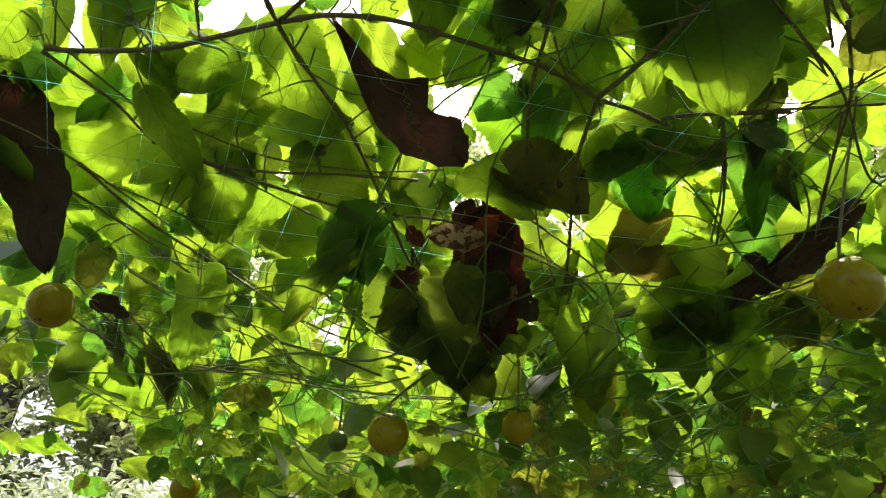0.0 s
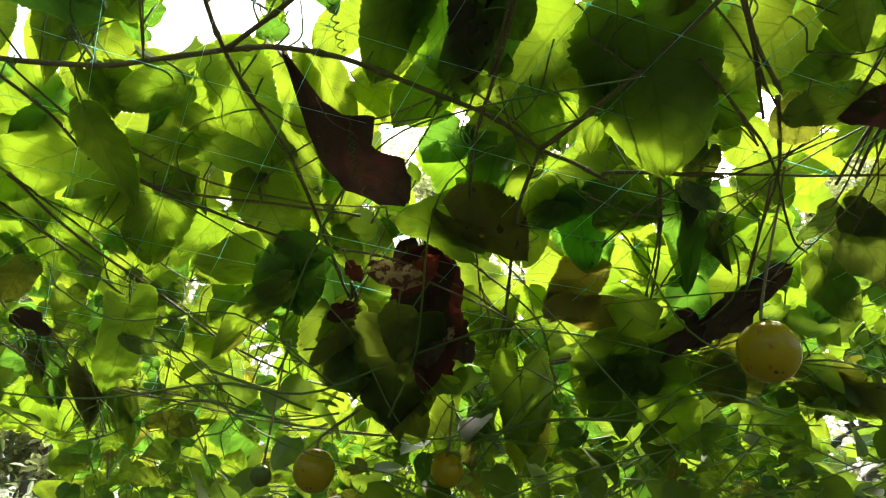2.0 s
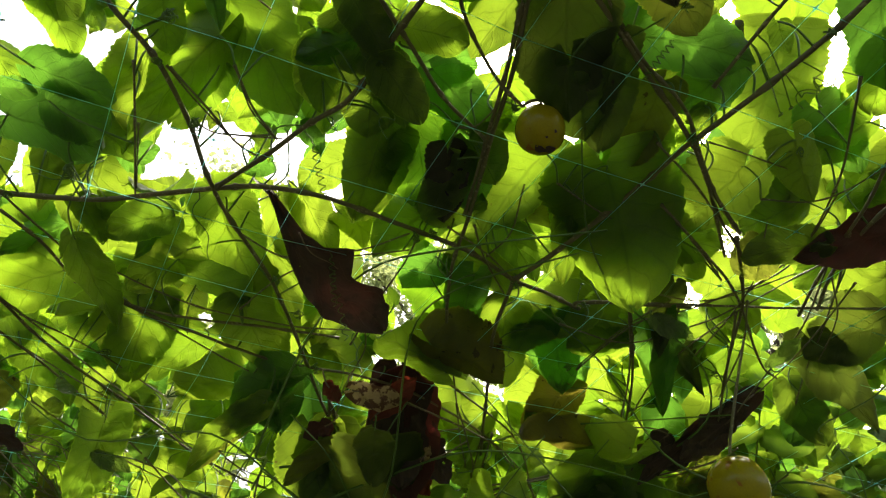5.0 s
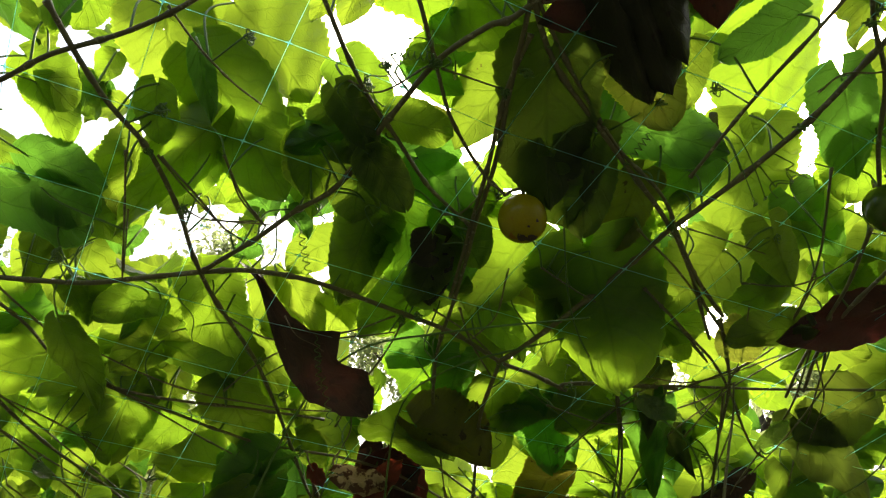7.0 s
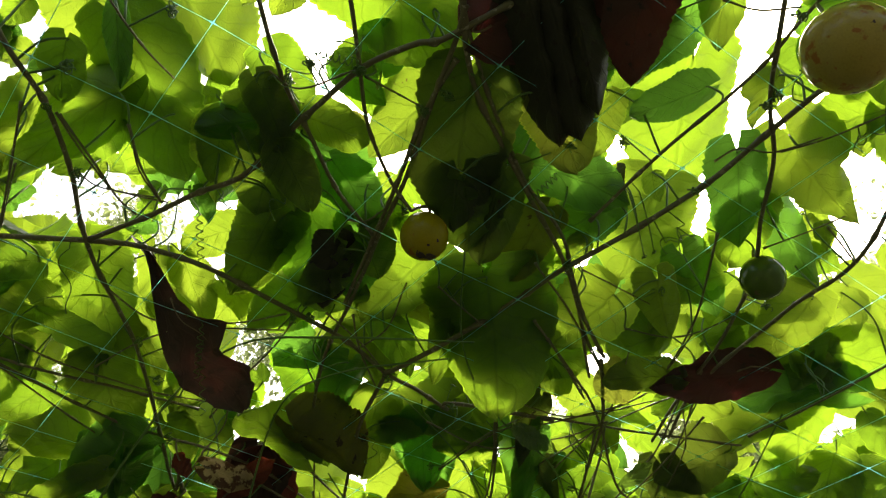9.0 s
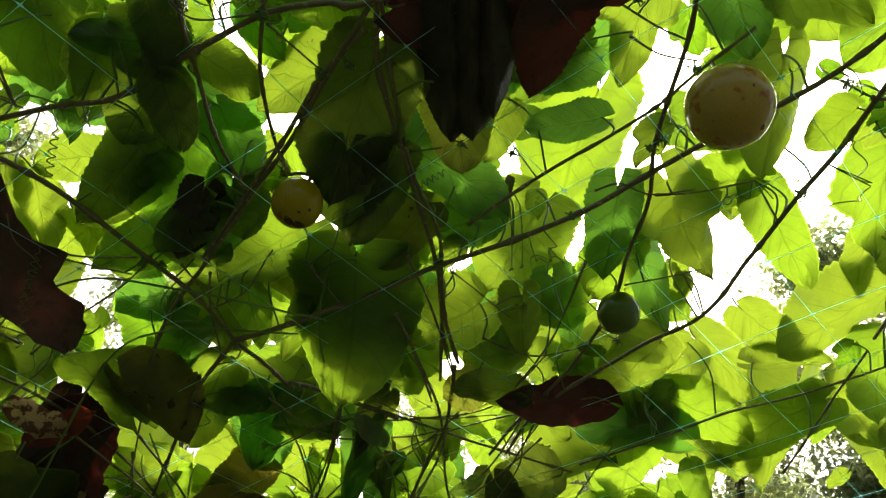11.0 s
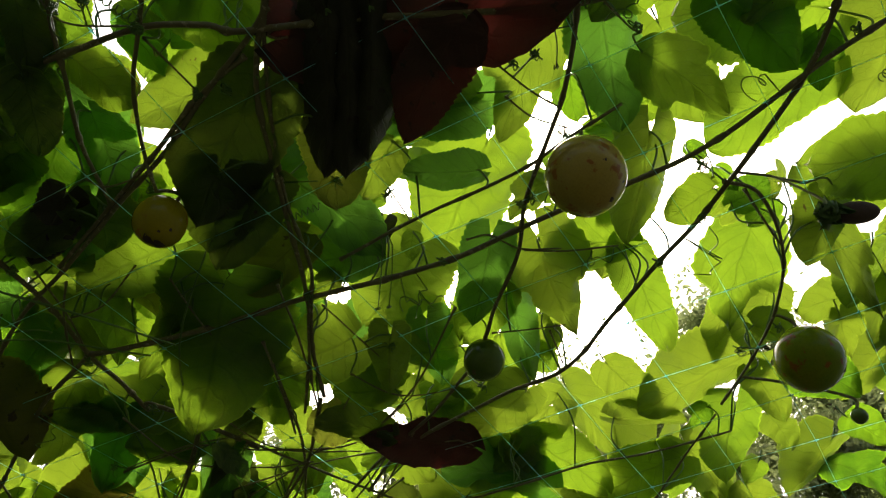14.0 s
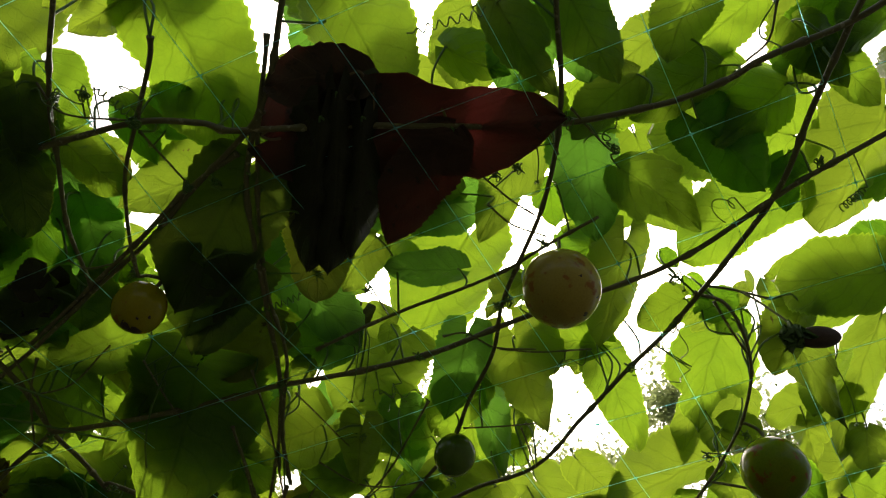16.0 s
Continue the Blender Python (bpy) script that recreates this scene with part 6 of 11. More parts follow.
leaf((-1.076, 1.713, 1.816), (-0.969, 1.768, 1.822), 0.064, -40, "green", 21)
leaf((-0.925, 1.549, 1.854), (-0.858, 1.599, 1.845), 0.070, -39, "young", 3)
leaf((-0.834, 1.778, 1.795), (-0.708, 1.846, 1.783), 0.082, -41, "young", 21)
leaf((-0.967, 1.805, 1.751), (-0.904, 1.856, 1.736), 0.069, -41, "deep", 0)
leaf((0.783, 1.188, 2.069), (0.957, 1.133, 2.030), 0.118, -34, "old", 15)
leaf((0.824, 1.210, 2.100), (0.986, 1.215, 2.032), 0.119, -28, "thick", 0)
leaf((0.771, 0.908, 2.085), (0.798, 0.835, 2.110), 0.057, -28, "deep", 3)
leaf((0.689, 0.856, 2.109), (0.686, 0.948, 2.063), 0.062, 19, "deep", 0)
leaf((-0.163, 0.914, 2.053), (-0.221, 1.009, 1.986), 0.085, 10, "deep", 15)
leaf((-0.074, 1.226, 1.997), (0.041, 1.319, 1.933), 0.155, -28, "thick", 12)
leaf((-0.659, 1.220, 1.962), (-0.647, 1.338, 1.885), 0.066, -20, "deep", 3)
leaf((-0.594, 1.280, 1.953), (-0.602, 1.393, 1.870), 0.045, -12, "old", 13)
vine([(-0.702, 1.107, 1.922), (-0.634, 1.069, 1.931), (-0.585, 1.081, 1.934), (-0.549, 1.134, 1.930), (-0.551, 1.203, 1.922)], 0.0013, 0.0009, "pale dry twig hooked over the net", DRY)
vine([(-0.690, 1.110, 1.917), (-0.621, 1.087, 1.925), (-0.563, 1.095, 1.924), (-0.524, 1.103, 1.926)], 0.0011, 0.0008, "pale dry twig hooked over the net", DRY)
vine([(-0.675, 1.147, 1.914), (-0.587, 1.065, 1.931), (-0.574, 1.161, 1.915), (-0.564, 1.252, 1.905)], 0.0010, 0.0007, "pale dry twig hooked over the net", DRY)
vine([(-0.634, 1.021, 1.937), (-0.601, 1.087, 1.927), (-0.538, 1.140, 1.920)], 0.0010, 0.0007, "pale dry twig hooked over the net", DRY)
leaf((-0.077, 1.022, 1.998), (-0.068, 1.159, 1.906), 0.099, -4, "thick", 4)
leaf((-0.028, 1.147, 1.993), (0.024, 1.294, 1.890), 0.121, -11, "old", 3)
leaf((-0.679, 0.928, 1.961), (-0.727, 0.967, 1.920), 0.067, 8, "deep", 24)
leaf((-0.607, 0.915, 1.969), (-0.648, 0.963, 1.927), 0.058, 4, "deep", 27)
leaf((-0.565, 0.919, 1.972), (-0.606, 0.968, 1.929), 0.051, 4, "old", 0)
leaf((-0.701, 0.901, 1.963), (-0.682, 0.944, 1.947), 0.065, -29, "deep", 0)
vine([(-0.120, 0.562, 2.044), (-0.112, 0.582, 2.040), (-0.103, 0.598, 2.041), (-0.086, 0.611, 2.043), (-0.074, 0.620, 2.041)], 0.0009, 0.0006, "pale dry twig hooked over the net", DRY)
leaf((-0.681, 1.227, 1.959), (-0.665, 1.346, 1.883), 0.087, -21, "thick", 9)
leaf((-0.607, 1.243, 1.959), (-0.592, 1.376, 1.870), 0.059, -19, "thick", 13)
leaf((-0.034, 1.111, 2.013), (0.052, 1.238, 1.924), 0.162, -19, "thick", 0)
leaf((0.639, 0.839, 2.110), (0.717, 0.904, 2.048), 0.069, -8, "thick", 0)
vine([(0.576, 0.996, 2.036), (0.530, 1.058, 2.025), (0.466, 1.083, 2.017), (0.433, 1.091, 2.013)], 0.0012, 0.0008, "pale dry twig hooked over the net", DRY)
vine([(0.543, 1.016, 2.026), (0.547, 1.088, 2.017), (0.559, 1.191, 2.001), (0.557, 1.211, 1.998), (0.551, 1.156, 2.004)], 0.0010, 0.0007, "pale dry twig hooked over the net", DRY)
leaf((-0.583, 1.269, 1.962), (-0.609, 1.404, 1.860), 0.063, -8, "thick", 1)
leaf((-0.556, 1.300, 1.964), (-0.534, 1.463, 1.854), 0.072, -17, "thick", 15)
leaf((-0.027, 1.154, 1.979), (0.106, 1.277, 1.889), 0.158, -24, "thick", 4)
vine([(-0.682, 1.135, 1.920), (-0.648, 1.179, 1.917), (-0.632, 1.286, 1.900), (-0.618, 1.383, 1.885)], 0.0010, 0.0007, "pale dry twig hooked over the net", DRY)
vine([(-0.606, 1.096, 1.930), (-0.601, 1.225, 1.915), (-0.585, 1.313, 1.901), (-0.594, 1.505, 1.871)], 0.0009, 0.0007, "pale dry twig hooked over the net", DRY)
vine([(-0.669, 1.178, 1.915), (-0.598, 1.158, 1.923), (-0.558, 1.263, 1.909), (-0.501, 1.304, 1.903)], 0.0011, 0.0008, "pale dry twig hooked over the net", DRY)
vine([(-0.566, 1.068, 1.937), (-0.517, 1.098, 1.937), (-0.487, 1.172, 1.926), (-0.421, 1.208, 1.921)], 0.0009, 0.0006, "pale dry twig hooked over the net", DRY)
vine([(-0.618, 1.272, 1.908), (-0.544, 1.325, 1.907), (-0.431, 1.290, 1.916), (-0.341, 1.360, 1.909)], 0.0009, 0.0006)
vine([(-0.512, 1.181, 1.927), (-0.512, 1.380, 1.903), (-0.549, 1.622, 1.866), (-0.603, 1.816, 1.792)], 0.0009, 0.0006)
vine([(-0.407, 1.140, 1.941), (-0.389, 1.302, 1.922), (-0.313, 1.491, 1.900), (-0.216, 1.547, 1.896)], 0.0009, 0.0006)
vine([(0.195, 1.110, 1.992), (0.281, 1.289, 1.977), (0.390, 1.574, 1.946), (0.426, 1.809, 1.877)], 0.0009, 0.0006)
vine([(0.145, 1.193, 1.978), (0.217, 1.395, 1.959), (0.213, 1.641, 1.924), (0.192, 1.823, 1.835)], 0.0009, 0.0006)
vine([(0.623, 1.321, 2.000), (0.626, 1.525, 1.975), (0.556, 1.687, 1.945), (0.487, 1.823, 1.856)], 0.0009, 0.0006)
leaf((-0.442, 0.966, 1.993), (-0.411, 0.982, 1.986), 0.026, 69, "glossy", 9)
leaf((-0.500, 1.175, 1.964), (-0.450, 1.199, 1.955), 0.041, 69, "deep", 21)
leaf((-0.271, 1.288, 1.951), (-0.239, 1.309, 1.976), 0.027, 64, "deep", 19)
leaf((0.844, 0.950, 2.110), (0.851, 0.929, 2.079), 0.025, 46, "glossy", 0)
leaf((0.310, 1.304, 1.999), (0.341, 1.293, 1.980), 0.033, 64, "deep", 0)
leaf((0.219, 1.535, 1.963), (0.279, 1.527, 1.947), 0.046, 67, "glossy", 15)
leaf((-0.481, 1.176, 1.948), (-0.441, 1.191, 1.934), 0.040, 68, "deep", 3)
leaf((-0.813, 1.153, 1.934), (-0.783, 1.162, 1.901), 0.027, 60, "glossy", 13)
leaf((0.790, 1.608, 2.010), (0.808, 1.584, 1.971), 0.045, 50, "deep", 12)
leaf((0.702, 1.256, 2.036), (0.732, 1.235, 2.018), 0.027, 64, "glossy", 1)
leaf((-0.483, 0.905, 1.965), (-0.459, 0.919, 1.962), 0.023, 69, "glossy", 12)
leaf((-0.571, 1.049, 1.953), (-0.520, 1.010, 1.994), 0.056, -14, "thick", 3)
leaf((-0.708, 1.330, 1.930), (-0.624, 1.391, 1.917), 0.100, -37, "thick", 0)
leaf((-0.572, 1.328, 1.948), (-0.532, 1.421, 1.893), 0.065, -26, "deep", 3)
vine([(-0.628, 1.066, 1.942), (-0.575, 1.069, 1.946), (-0.536, 1.091, 1.947), (-0.533, 1.159, 1.934)], 0.0009, 0.0006, "pale dry twig hooked over the net", DRY)
vine([(-0.641, 1.132, 1.933), (-0.583, 1.097, 1.942), (-0.520, 1.036, 1.955)], 0.0009, 0.0006, "pale dry twig hooked over the net", DRY)
vine([(-0.638, 1.181, 1.927), (-0.586, 1.238, 1.925), (-0.498, 1.249, 1.930), (-0.439, 1.326, 1.921)], 0.0008, 0.0006)
vine([(-0.714, 1.323, 1.904), (-0.614, 1.264, 1.919), (-0.558, 1.327, 1.916), (-0.494, 1.438, 1.903)], 0.0008, 0.0006)

# leaves higher on the net and further off
leaf((0.599, 0.028, 2.236), (0.595, -0.019, 2.235), 0.041, -20, "vivid", 0)
leaf((0.400, 1.700, 1.980), (0.437, 1.680, 1.954), 0.037, -40, "deep", 18)
leaf((0.422, 0.148, 2.217), (0.420, 0.203, 2.200), 0.043, 4, "young", 3)
leaf((0.516, -0.142, 2.283), (0.564, -0.108, 2.271), 0.053, 2, "vivid", 21)
leaf((0.478, 0.749, 2.178), (0.589, 0.696, 2.175), 0.091, -5, "green", 21)
leaf((0.556, 0.492, 2.244), (0.663, 0.540, 2.201), 0.112, -3, "young", 24)
leaf((-0.508, 1.602, 1.992), (-0.532, 1.661, 1.952), 0.071, -23, "young", 1)
leaf((-0.171, 0.534, 2.128), (-0.205, 0.553, 2.121), 0.031, 29, "deep", 13)
leaf((-0.320, 1.094, 2.058), (-0.282, 1.142, 2.025), 0.061, -10, "green", 27)
leaf((0.683, 1.057, 2.141), (0.799, 1.066, 2.098), 0.099, -29, "green", 23)
leaf((0.383, 0.786, 2.151), (0.291, 0.802, 2.139), 0.078, 17, "green", 21)
leaf((-0.230, 0.827, 2.108), (-0.291, 0.836, 2.091), 0.046, 15, "young", 21)
leaf((0.363, 1.382, 2.002), (0.403, 1.421, 1.995), 0.041, -13, "deep", 9)
leaf((0.645, 1.429, 1.869), (0.608, 1.447, 1.831), 0.044, 40, "green", 3)
leaf((-0.958, 1.315, 1.923), (-0.946, 1.359, 1.902), 0.039, 10, "green", 6)
leaf((-0.449, 0.684, 2.117), (-0.536, 0.706, 2.058), 0.076, 18, "deep", 27)
leaf((0.582, 0.874, 2.192), (0.630, 0.930, 2.100), 0.098, -11, "green", 3)
leaf((-0.558, 1.066, 2.007), (-0.607, 1.038, 2.012), 0.049, 47, "young", 13)
leaf((0.301, 1.185, 2.106), (0.378, 1.204, 2.069), 0.081, -34, "young", 24)
leaf((0.288, 1.329, 2.090), (0.258, 1.411, 2.022), 0.078, 17, "green", 1)
leaf((0.159, 1.584, 1.837), (0.120, 1.616, 1.823), 0.046, 52, "deep", 21)
leaf((0.951, 1.806, 1.976), (1.000, 1.784, 1.972), 0.039, -46, "green", 3)
leaf((-0.388, 0.954, 2.075), (-0.441, 1.040, 2.025), 0.102, 1, "green", 3)
leaf((0.326, 0.681, 2.138), (0.332, 0.718, 2.108), 0.035, 18, "green", 3)
leaf((0.525, 2.227, 1.906), (0.498, 2.243, 1.892), 0.025, 54, "old", 27)
leaf((-0.521, 0.962, 2.047), (-0.449, 0.962, 2.042), 0.061, -32, "deep", 18)
leaf((0.255, 1.180, 2.127), (0.305, 1.240, 2.104), 0.063, -8, "green", 27)
leaf((-0.007, 0.145, 2.239), (-0.041, 0.219, 2.218), 0.062, 4, "green", 27)
leaf((-0.465, 0.861, 2.059), (-0.492, 0.927, 2.025), 0.059, 2, "green", 9)
leaf((-0.887, 1.121, 1.990), (-0.855, 1.179, 1.982), 0.060, -19, "green", 11)
leaf((0.158, 1.368, 2.067), (0.119, 1.457, 2.028), 0.085, 17, "deep", 15)
leaf((-0.083, 0.492, 2.196), (-0.179, 0.459, 2.170), 0.091, 20, "deep", 15)
leaf((0.516, 1.712, 2.055), (0.564, 1.775, 1.995), 0.086, -8, "green", 17)
leaf((-0.375, 1.993, 1.938), (-0.310, 2.027, 1.897), 0.067, -52, "young", 13)
leaf((0.163, 0.774, 2.198), (0.131, 0.711, 2.187), 0.063, 26, "young", 3)
leaf((0.024, 0.251, 2.151), (-0.017, 0.261, 2.150), 0.030, -10, "green", 0)
leaf((-0.350, 0.240, 2.154), (-0.353, 0.284, 2.140), 0.037, -17, "deep", 3)
leaf((0.312, 0.379, 2.158), (0.313, 0.415, 2.141), 0.035, 14, "young", 21)
leaf((-0.160, 0.516, 2.163), (-0.183, 0.470, 2.160), 0.050, 24, "deep", 19)
leaf((0.843, 0.794, 2.182), (0.910, 0.718, 2.182), 0.081, -57, "green", 15)
leaf((-0.215, 1.267, 2.011), (-0.209, 1.343, 1.958), 0.074, 2, "green", 25)
leaf((0.164, 1.153, 2.042), (0.115, 1.171, 2.029), 0.037, 22, "green", 7)
leaf((0.151, 0.869, 2.141), (0.254, 0.931, 2.128), 0.086, -14, "young", 21)
leaf((-0.737, 1.217, 1.983), (-0.837, 1.180, 1.969), 0.103, 48, "green", 21)
leaf((0.076, 0.195, 2.204), (0.145, 0.215, 2.169), 0.064, -1, "young", 27)
leaf((-0.107, 0.772, 2.126), (-0.132, 0.833, 2.109), 0.053, 5, "deep", 25)
leaf((0.230, 1.584, 2.077), (0.131, 1.623, 2.026), 0.109, -15, "young", 1)
leaf((-0.231, 1.071, 2.026), (-0.208, 1.097, 2.010), 0.034, -38, "green", 7)
leaf((-0.253, 1.465, 1.704), (-0.310, 1.470, 1.698), 0.049, 15, "deep", 27)
leaf((-0.340, 0.691, 2.130), (-0.357, 0.592, 2.124), 0.072, 5, "young", 1)
leaf((-0.504, 1.388, 1.985), (-0.517, 1.449, 1.960), 0.057, -9, "deep", 0)
leaf((0.466, 0.061, 2.266), (0.444, 0.140, 2.242), 0.065, 18, "vivid", 3)
leaf((0.437, 0.461, 2.271), (0.499, 0.404, 2.267), 0.084, -16, "green", 5)
leaf((1.220, 0.404, 2.258), (1.303, 0.338, 2.230), 0.083, -42, "deep", 18)
leaf((-0.508, 0.876, 2.108), (-0.567, 0.923, 2.062), 0.087, -3, "green", 23)
leaf((0.945, 1.506, 2.107), (1.040, 1.508, 2.067), 0.073, -32, "young", 23)
leaf((-0.680, 1.703, 1.865), (-0.658, 1.719, 1.836), 0.037, -58, "green", 21)
leaf((0.772, 0.908, 2.217), (0.870, 0.926, 2.198), 0.100, -20, "green", 29)
leaf((0.158, 0.098, 2.268), (0.267, 0.104, 2.231), 0.106, -11, "young", 1)
leaf((0.450, 1.310, 1.748), (0.477, 1.338, 1.730), 0.033, -16, "green", 15)
leaf((-0.393, 1.073, 2.038), (-0.412, 1.090, 2.014), 0.035, 20, "green", 6)
leaf((-0.400, 0.592, 2.141), (-0.445, 0.694, 2.113), 0.095, -10, "young", 6)
leaf((-0.066, 1.002, 2.118), (-0.118, 1.085, 2.084), 0.102, 4, "young", 18)
leaf((0.468, 0.743, 2.168), (0.534, 0.755, 2.124), 0.058, -28, "young", 19)
leaf((-0.009, 0.604, 2.162), (-0.082, 0.584, 2.139), 0.062, 36, "green", 27)
leaf((0.644, 1.753, 2.075), (0.656, 1.809, 2.037), 0.062, 10, "young", 23)
leaf((0.748, 1.151, 1.913), (0.752, 1.190, 1.896), 0.038, 9, "green", 21)
leaf((1.123, 2.394, 1.953), (1.139, 2.414, 1.928), 0.028, -19, "green", 27)
leaf((0.419, 0.143, 2.234), (0.488, 0.149, 2.239), 0.066, -16, "green", 3)
leaf((-0.675, 2.374, 1.848), (-0.652, 2.413, 1.838), 0.037, -19, "deep", 21)
leaf((-0.315, 1.217, 2.022), (-0.402, 1.168, 2.028), 0.098, 55, "young", 21)
leaf((0.335, 0.705, 2.198), (0.412, 0.759, 2.130), 0.096, -12, "young", 12)
leaf((-0.202, 1.325, 1.980), (-0.218, 1.351, 1.940), 0.037, 47, "green", 12)
leaf((0.326, 0.438, 2.182), (0.313, 0.462, 2.176), 0.025, 30, "green", 24)
leaf((0.534, 2.117, 2.018), (0.575, 2.188, 1.949), 0.086, 1, "young", 21)
leaf((-0.299, 0.789, 2.090), (-0.311, 0.851, 2.058), 0.051, -18, "young", 3)
leaf((0.648, 2.080, 1.885), (0.660, 2.115, 1.863), 0.036, -8, "old", 21)
leaf((0.580, 0.696, 2.222), (0.602, 0.782, 2.190), 0.092, 2, "green", 15)
leaf((0.452, 1.130, 2.134), (0.417, 1.210, 2.104), 0.092, 11, "green", 11)
leaf((-0.500, 1.138, 2.026), (-0.575, 1.181, 1.964), 0.077, 5, "deep", 3)
leaf((-0.401, 1.525, 2.018), (-0.476, 1.601, 1.968), 0.090, 22, "deep", 5)
leaf((0.787, 0.920, 2.217), (0.865, 0.958, 2.144), 0.108, -8, "green", 15)
leaf((0.232, 0.739, 2.172), (0.282, 0.658, 2.180), 0.072, -27, "young", 27)
leaf((-0.305, 0.684, 2.174), (-0.333, 0.702, 2.160), 0.033, 8, "deep", 27)
leaf((0.200, 1.128, 2.078), (0.085, 1.117, 2.085), 0.110, 35, "green", 21)
leaf((0.195, 1.180, 2.111), (0.148, 1.245, 2.087), 0.060, 12, "deep", 7)
leaf((0.904, 0.141, 2.275), (0.985, 0.090, 2.245), 0.089, -10, "vivid", 25)
leaf((-0.122, 0.501, 2.179), (-0.155, 0.521, 2.167), 0.037, 12, "deep", 12)
leaf((-0.360, 0.279, 2.129), (-0.374, 0.240, 2.126), 0.030, 15, "green", 15)
leaf((-0.372, 0.355, 2.176), (-0.353, 0.400, 2.154), 0.046, -34, "green", 15)
leaf((-0.578, 1.188, 2.051), (-0.638, 1.240, 2.011), 0.065, 22, "green", 21)
leaf((-0.376, 0.897, 2.136), (-0.305, 0.898, 2.133), 0.068, -26, "green", 24)
leaf((0.600, 0.302, 2.228), (0.621, 0.329, 2.218), 0.027, 2, "young", 27)
leaf((0.777, 1.269, 2.097), (0.783, 1.318, 2.076), 0.048, 6, "old", 24)
leaf((-0.090, 0.205, 2.192), (-0.075, 0.232, 2.190), 0.023, -4, "deep", 19)
leaf((-0.657, 0.971, 2.034), (-0.603, 1.015, 2.028), 0.056, -4, "deep", 15)
leaf((0.257, 1.330, 2.070), (0.162, 1.340, 2.001), 0.087, 59, "green", 27)
leaf((-0.604, 0.974, 2.044), (-0.598, 1.045, 1.993), 0.077, -35, "green", 24)
leaf((0.524, 1.319, 1.789), (0.491, 1.354, 1.783), 0.040, 49, "green", 5)
leaf((-0.350, 0.755, 2.059), (-0.310, 0.800, 2.045), 0.057, 9, "green", 13)
leaf((-0.098, 1.527, 1.998), (-0.067, 1.575, 1.967), 0.064, -41, "green", 21)
leaf((0.120, 1.509, 2.030), (0.219, 1.502, 2.028), 0.071, -52, "deep", 15)
leaf((-0.483, 0.715, 2.088), (-0.578, 0.653, 2.050), 0.100, 14, "green", 24)
leaf((0.023, 1.652, 1.949), (0.014, 1.618, 1.946), 0.032, 0, "young", 21)
leaf((0.790, 0.123, 2.250), (0.855, 0.085, 2.236), 0.058, -6, "young", 3)
leaf((-0.319, 2.188, 1.847), (-0.311, 2.228, 1.826), 0.036, -24, "green", 27)
leaf((-0.165, 1.634, 1.985), (-0.252, 1.664, 1.954), 0.080, 36, "young", 9)
leaf((-0.429, 0.829, 2.098), (-0.465, 0.878, 2.072), 0.052, 1, "green", 9)
leaf((0.345, 0.276, 2.170), (0.364, 0.301, 2.161), 0.026, -6, "green", 11)
leaf((0.906, 1.160, 2.142), (0.966, 1.144, 2.112), 0.067, -36, "young", 27)
leaf((-0.496, 1.497, 1.979), (-0.549, 1.511, 1.926), 0.066, 5, "green", 15)
leaf((-0.014, 0.917, 2.128), (-0.065, 0.919, 2.102), 0.040, 48, "deep", 5)
leaf((0.896, 1.499, 1.919), (0.880, 1.539, 1.912), 0.042, 15, "old", 0)
leaf((0.434, 1.899, 1.859), (0.466, 1.917, 1.848), 0.036, -41, "deep", 23)
leaf((-0.029, 0.915, 2.101), (-0.073, 0.918, 2.093), 0.036, 7, "green", 15)
leaf((-0.086, 1.544, 2.011), (0.009, 1.530, 1.963), 0.095, -51, "young", 11)
leaf((-0.166, 1.503, 2.033), (-0.211, 1.569, 1.982), 0.090, 20, "green", 24)
leaf((-0.657, 1.170, 2.019), (-0.648, 1.228, 1.991), 0.061, -22, "young", 21)
leaf((0.401, 1.512, 1.951), (0.434, 1.519, 1.934), 0.031, -4, "green", 27)
leaf((0.397, 0.608, 2.141), (0.348, 0.666, 2.127), 0.074, 8, "young", 11)
leaf((0.108, 0.660, 2.199), (0.095, 0.703, 2.182), 0.040, 1, "green", 27)
leaf((0.313, 0.600, 2.168), (0.417, 0.573, 2.146), 0.100, -21, "green", 15)
leaf((0.557, 0.858, 2.210), (0.626, 0.847, 2.179), 0.074, -41, "deep", 21)
leaf((0.425, 1.621, 1.905), (0.460, 1.633, 1.892), 0.036, -20, "green", 27)
leaf((0.417, 0.982, 2.126), (0.456, 1.085, 2.125), 0.083, 4, "green", 15)
leaf((-0.497, 1.438, 2.022), (-0.569, 1.470, 2.007), 0.060, 35, "green", 9)
leaf((0.900, 1.060, 2.149), (0.915, 1.091, 2.110), 0.048, 16, "green", 27)
leaf((-0.849, 1.376, 1.993), (-0.940, 1.422, 1.926), 0.116, -1, "young", 27)
leaf((0.595, 0.603, 2.180), (0.551, 0.651, 2.151), 0.068, 30, "green", 21)
leaf((0.889, 1.810, 2.013), (0.919, 1.810, 1.979), 0.034, -56, "green", 15)
leaf((0.612, 0.356, 2.238), (0.652, 0.344, 2.214), 0.041, -30, "green", 5)
leaf((0.010, 0.248, 2.187), (0.031, 0.323, 2.180), 0.077, -16, "green", 25)
leaf((0.565, 1.288, 1.852), (0.601, 1.288, 1.846), 0.026, -37, "old", 9)
leaf((0.122, 1.356, 2.033), (0.171, 1.363, 2.017), 0.041, -11, "green", 27)
leaf((-0.159, 1.362, 2.055), (-0.235, 1.377, 1.966), 0.105, 66, "young", 19)
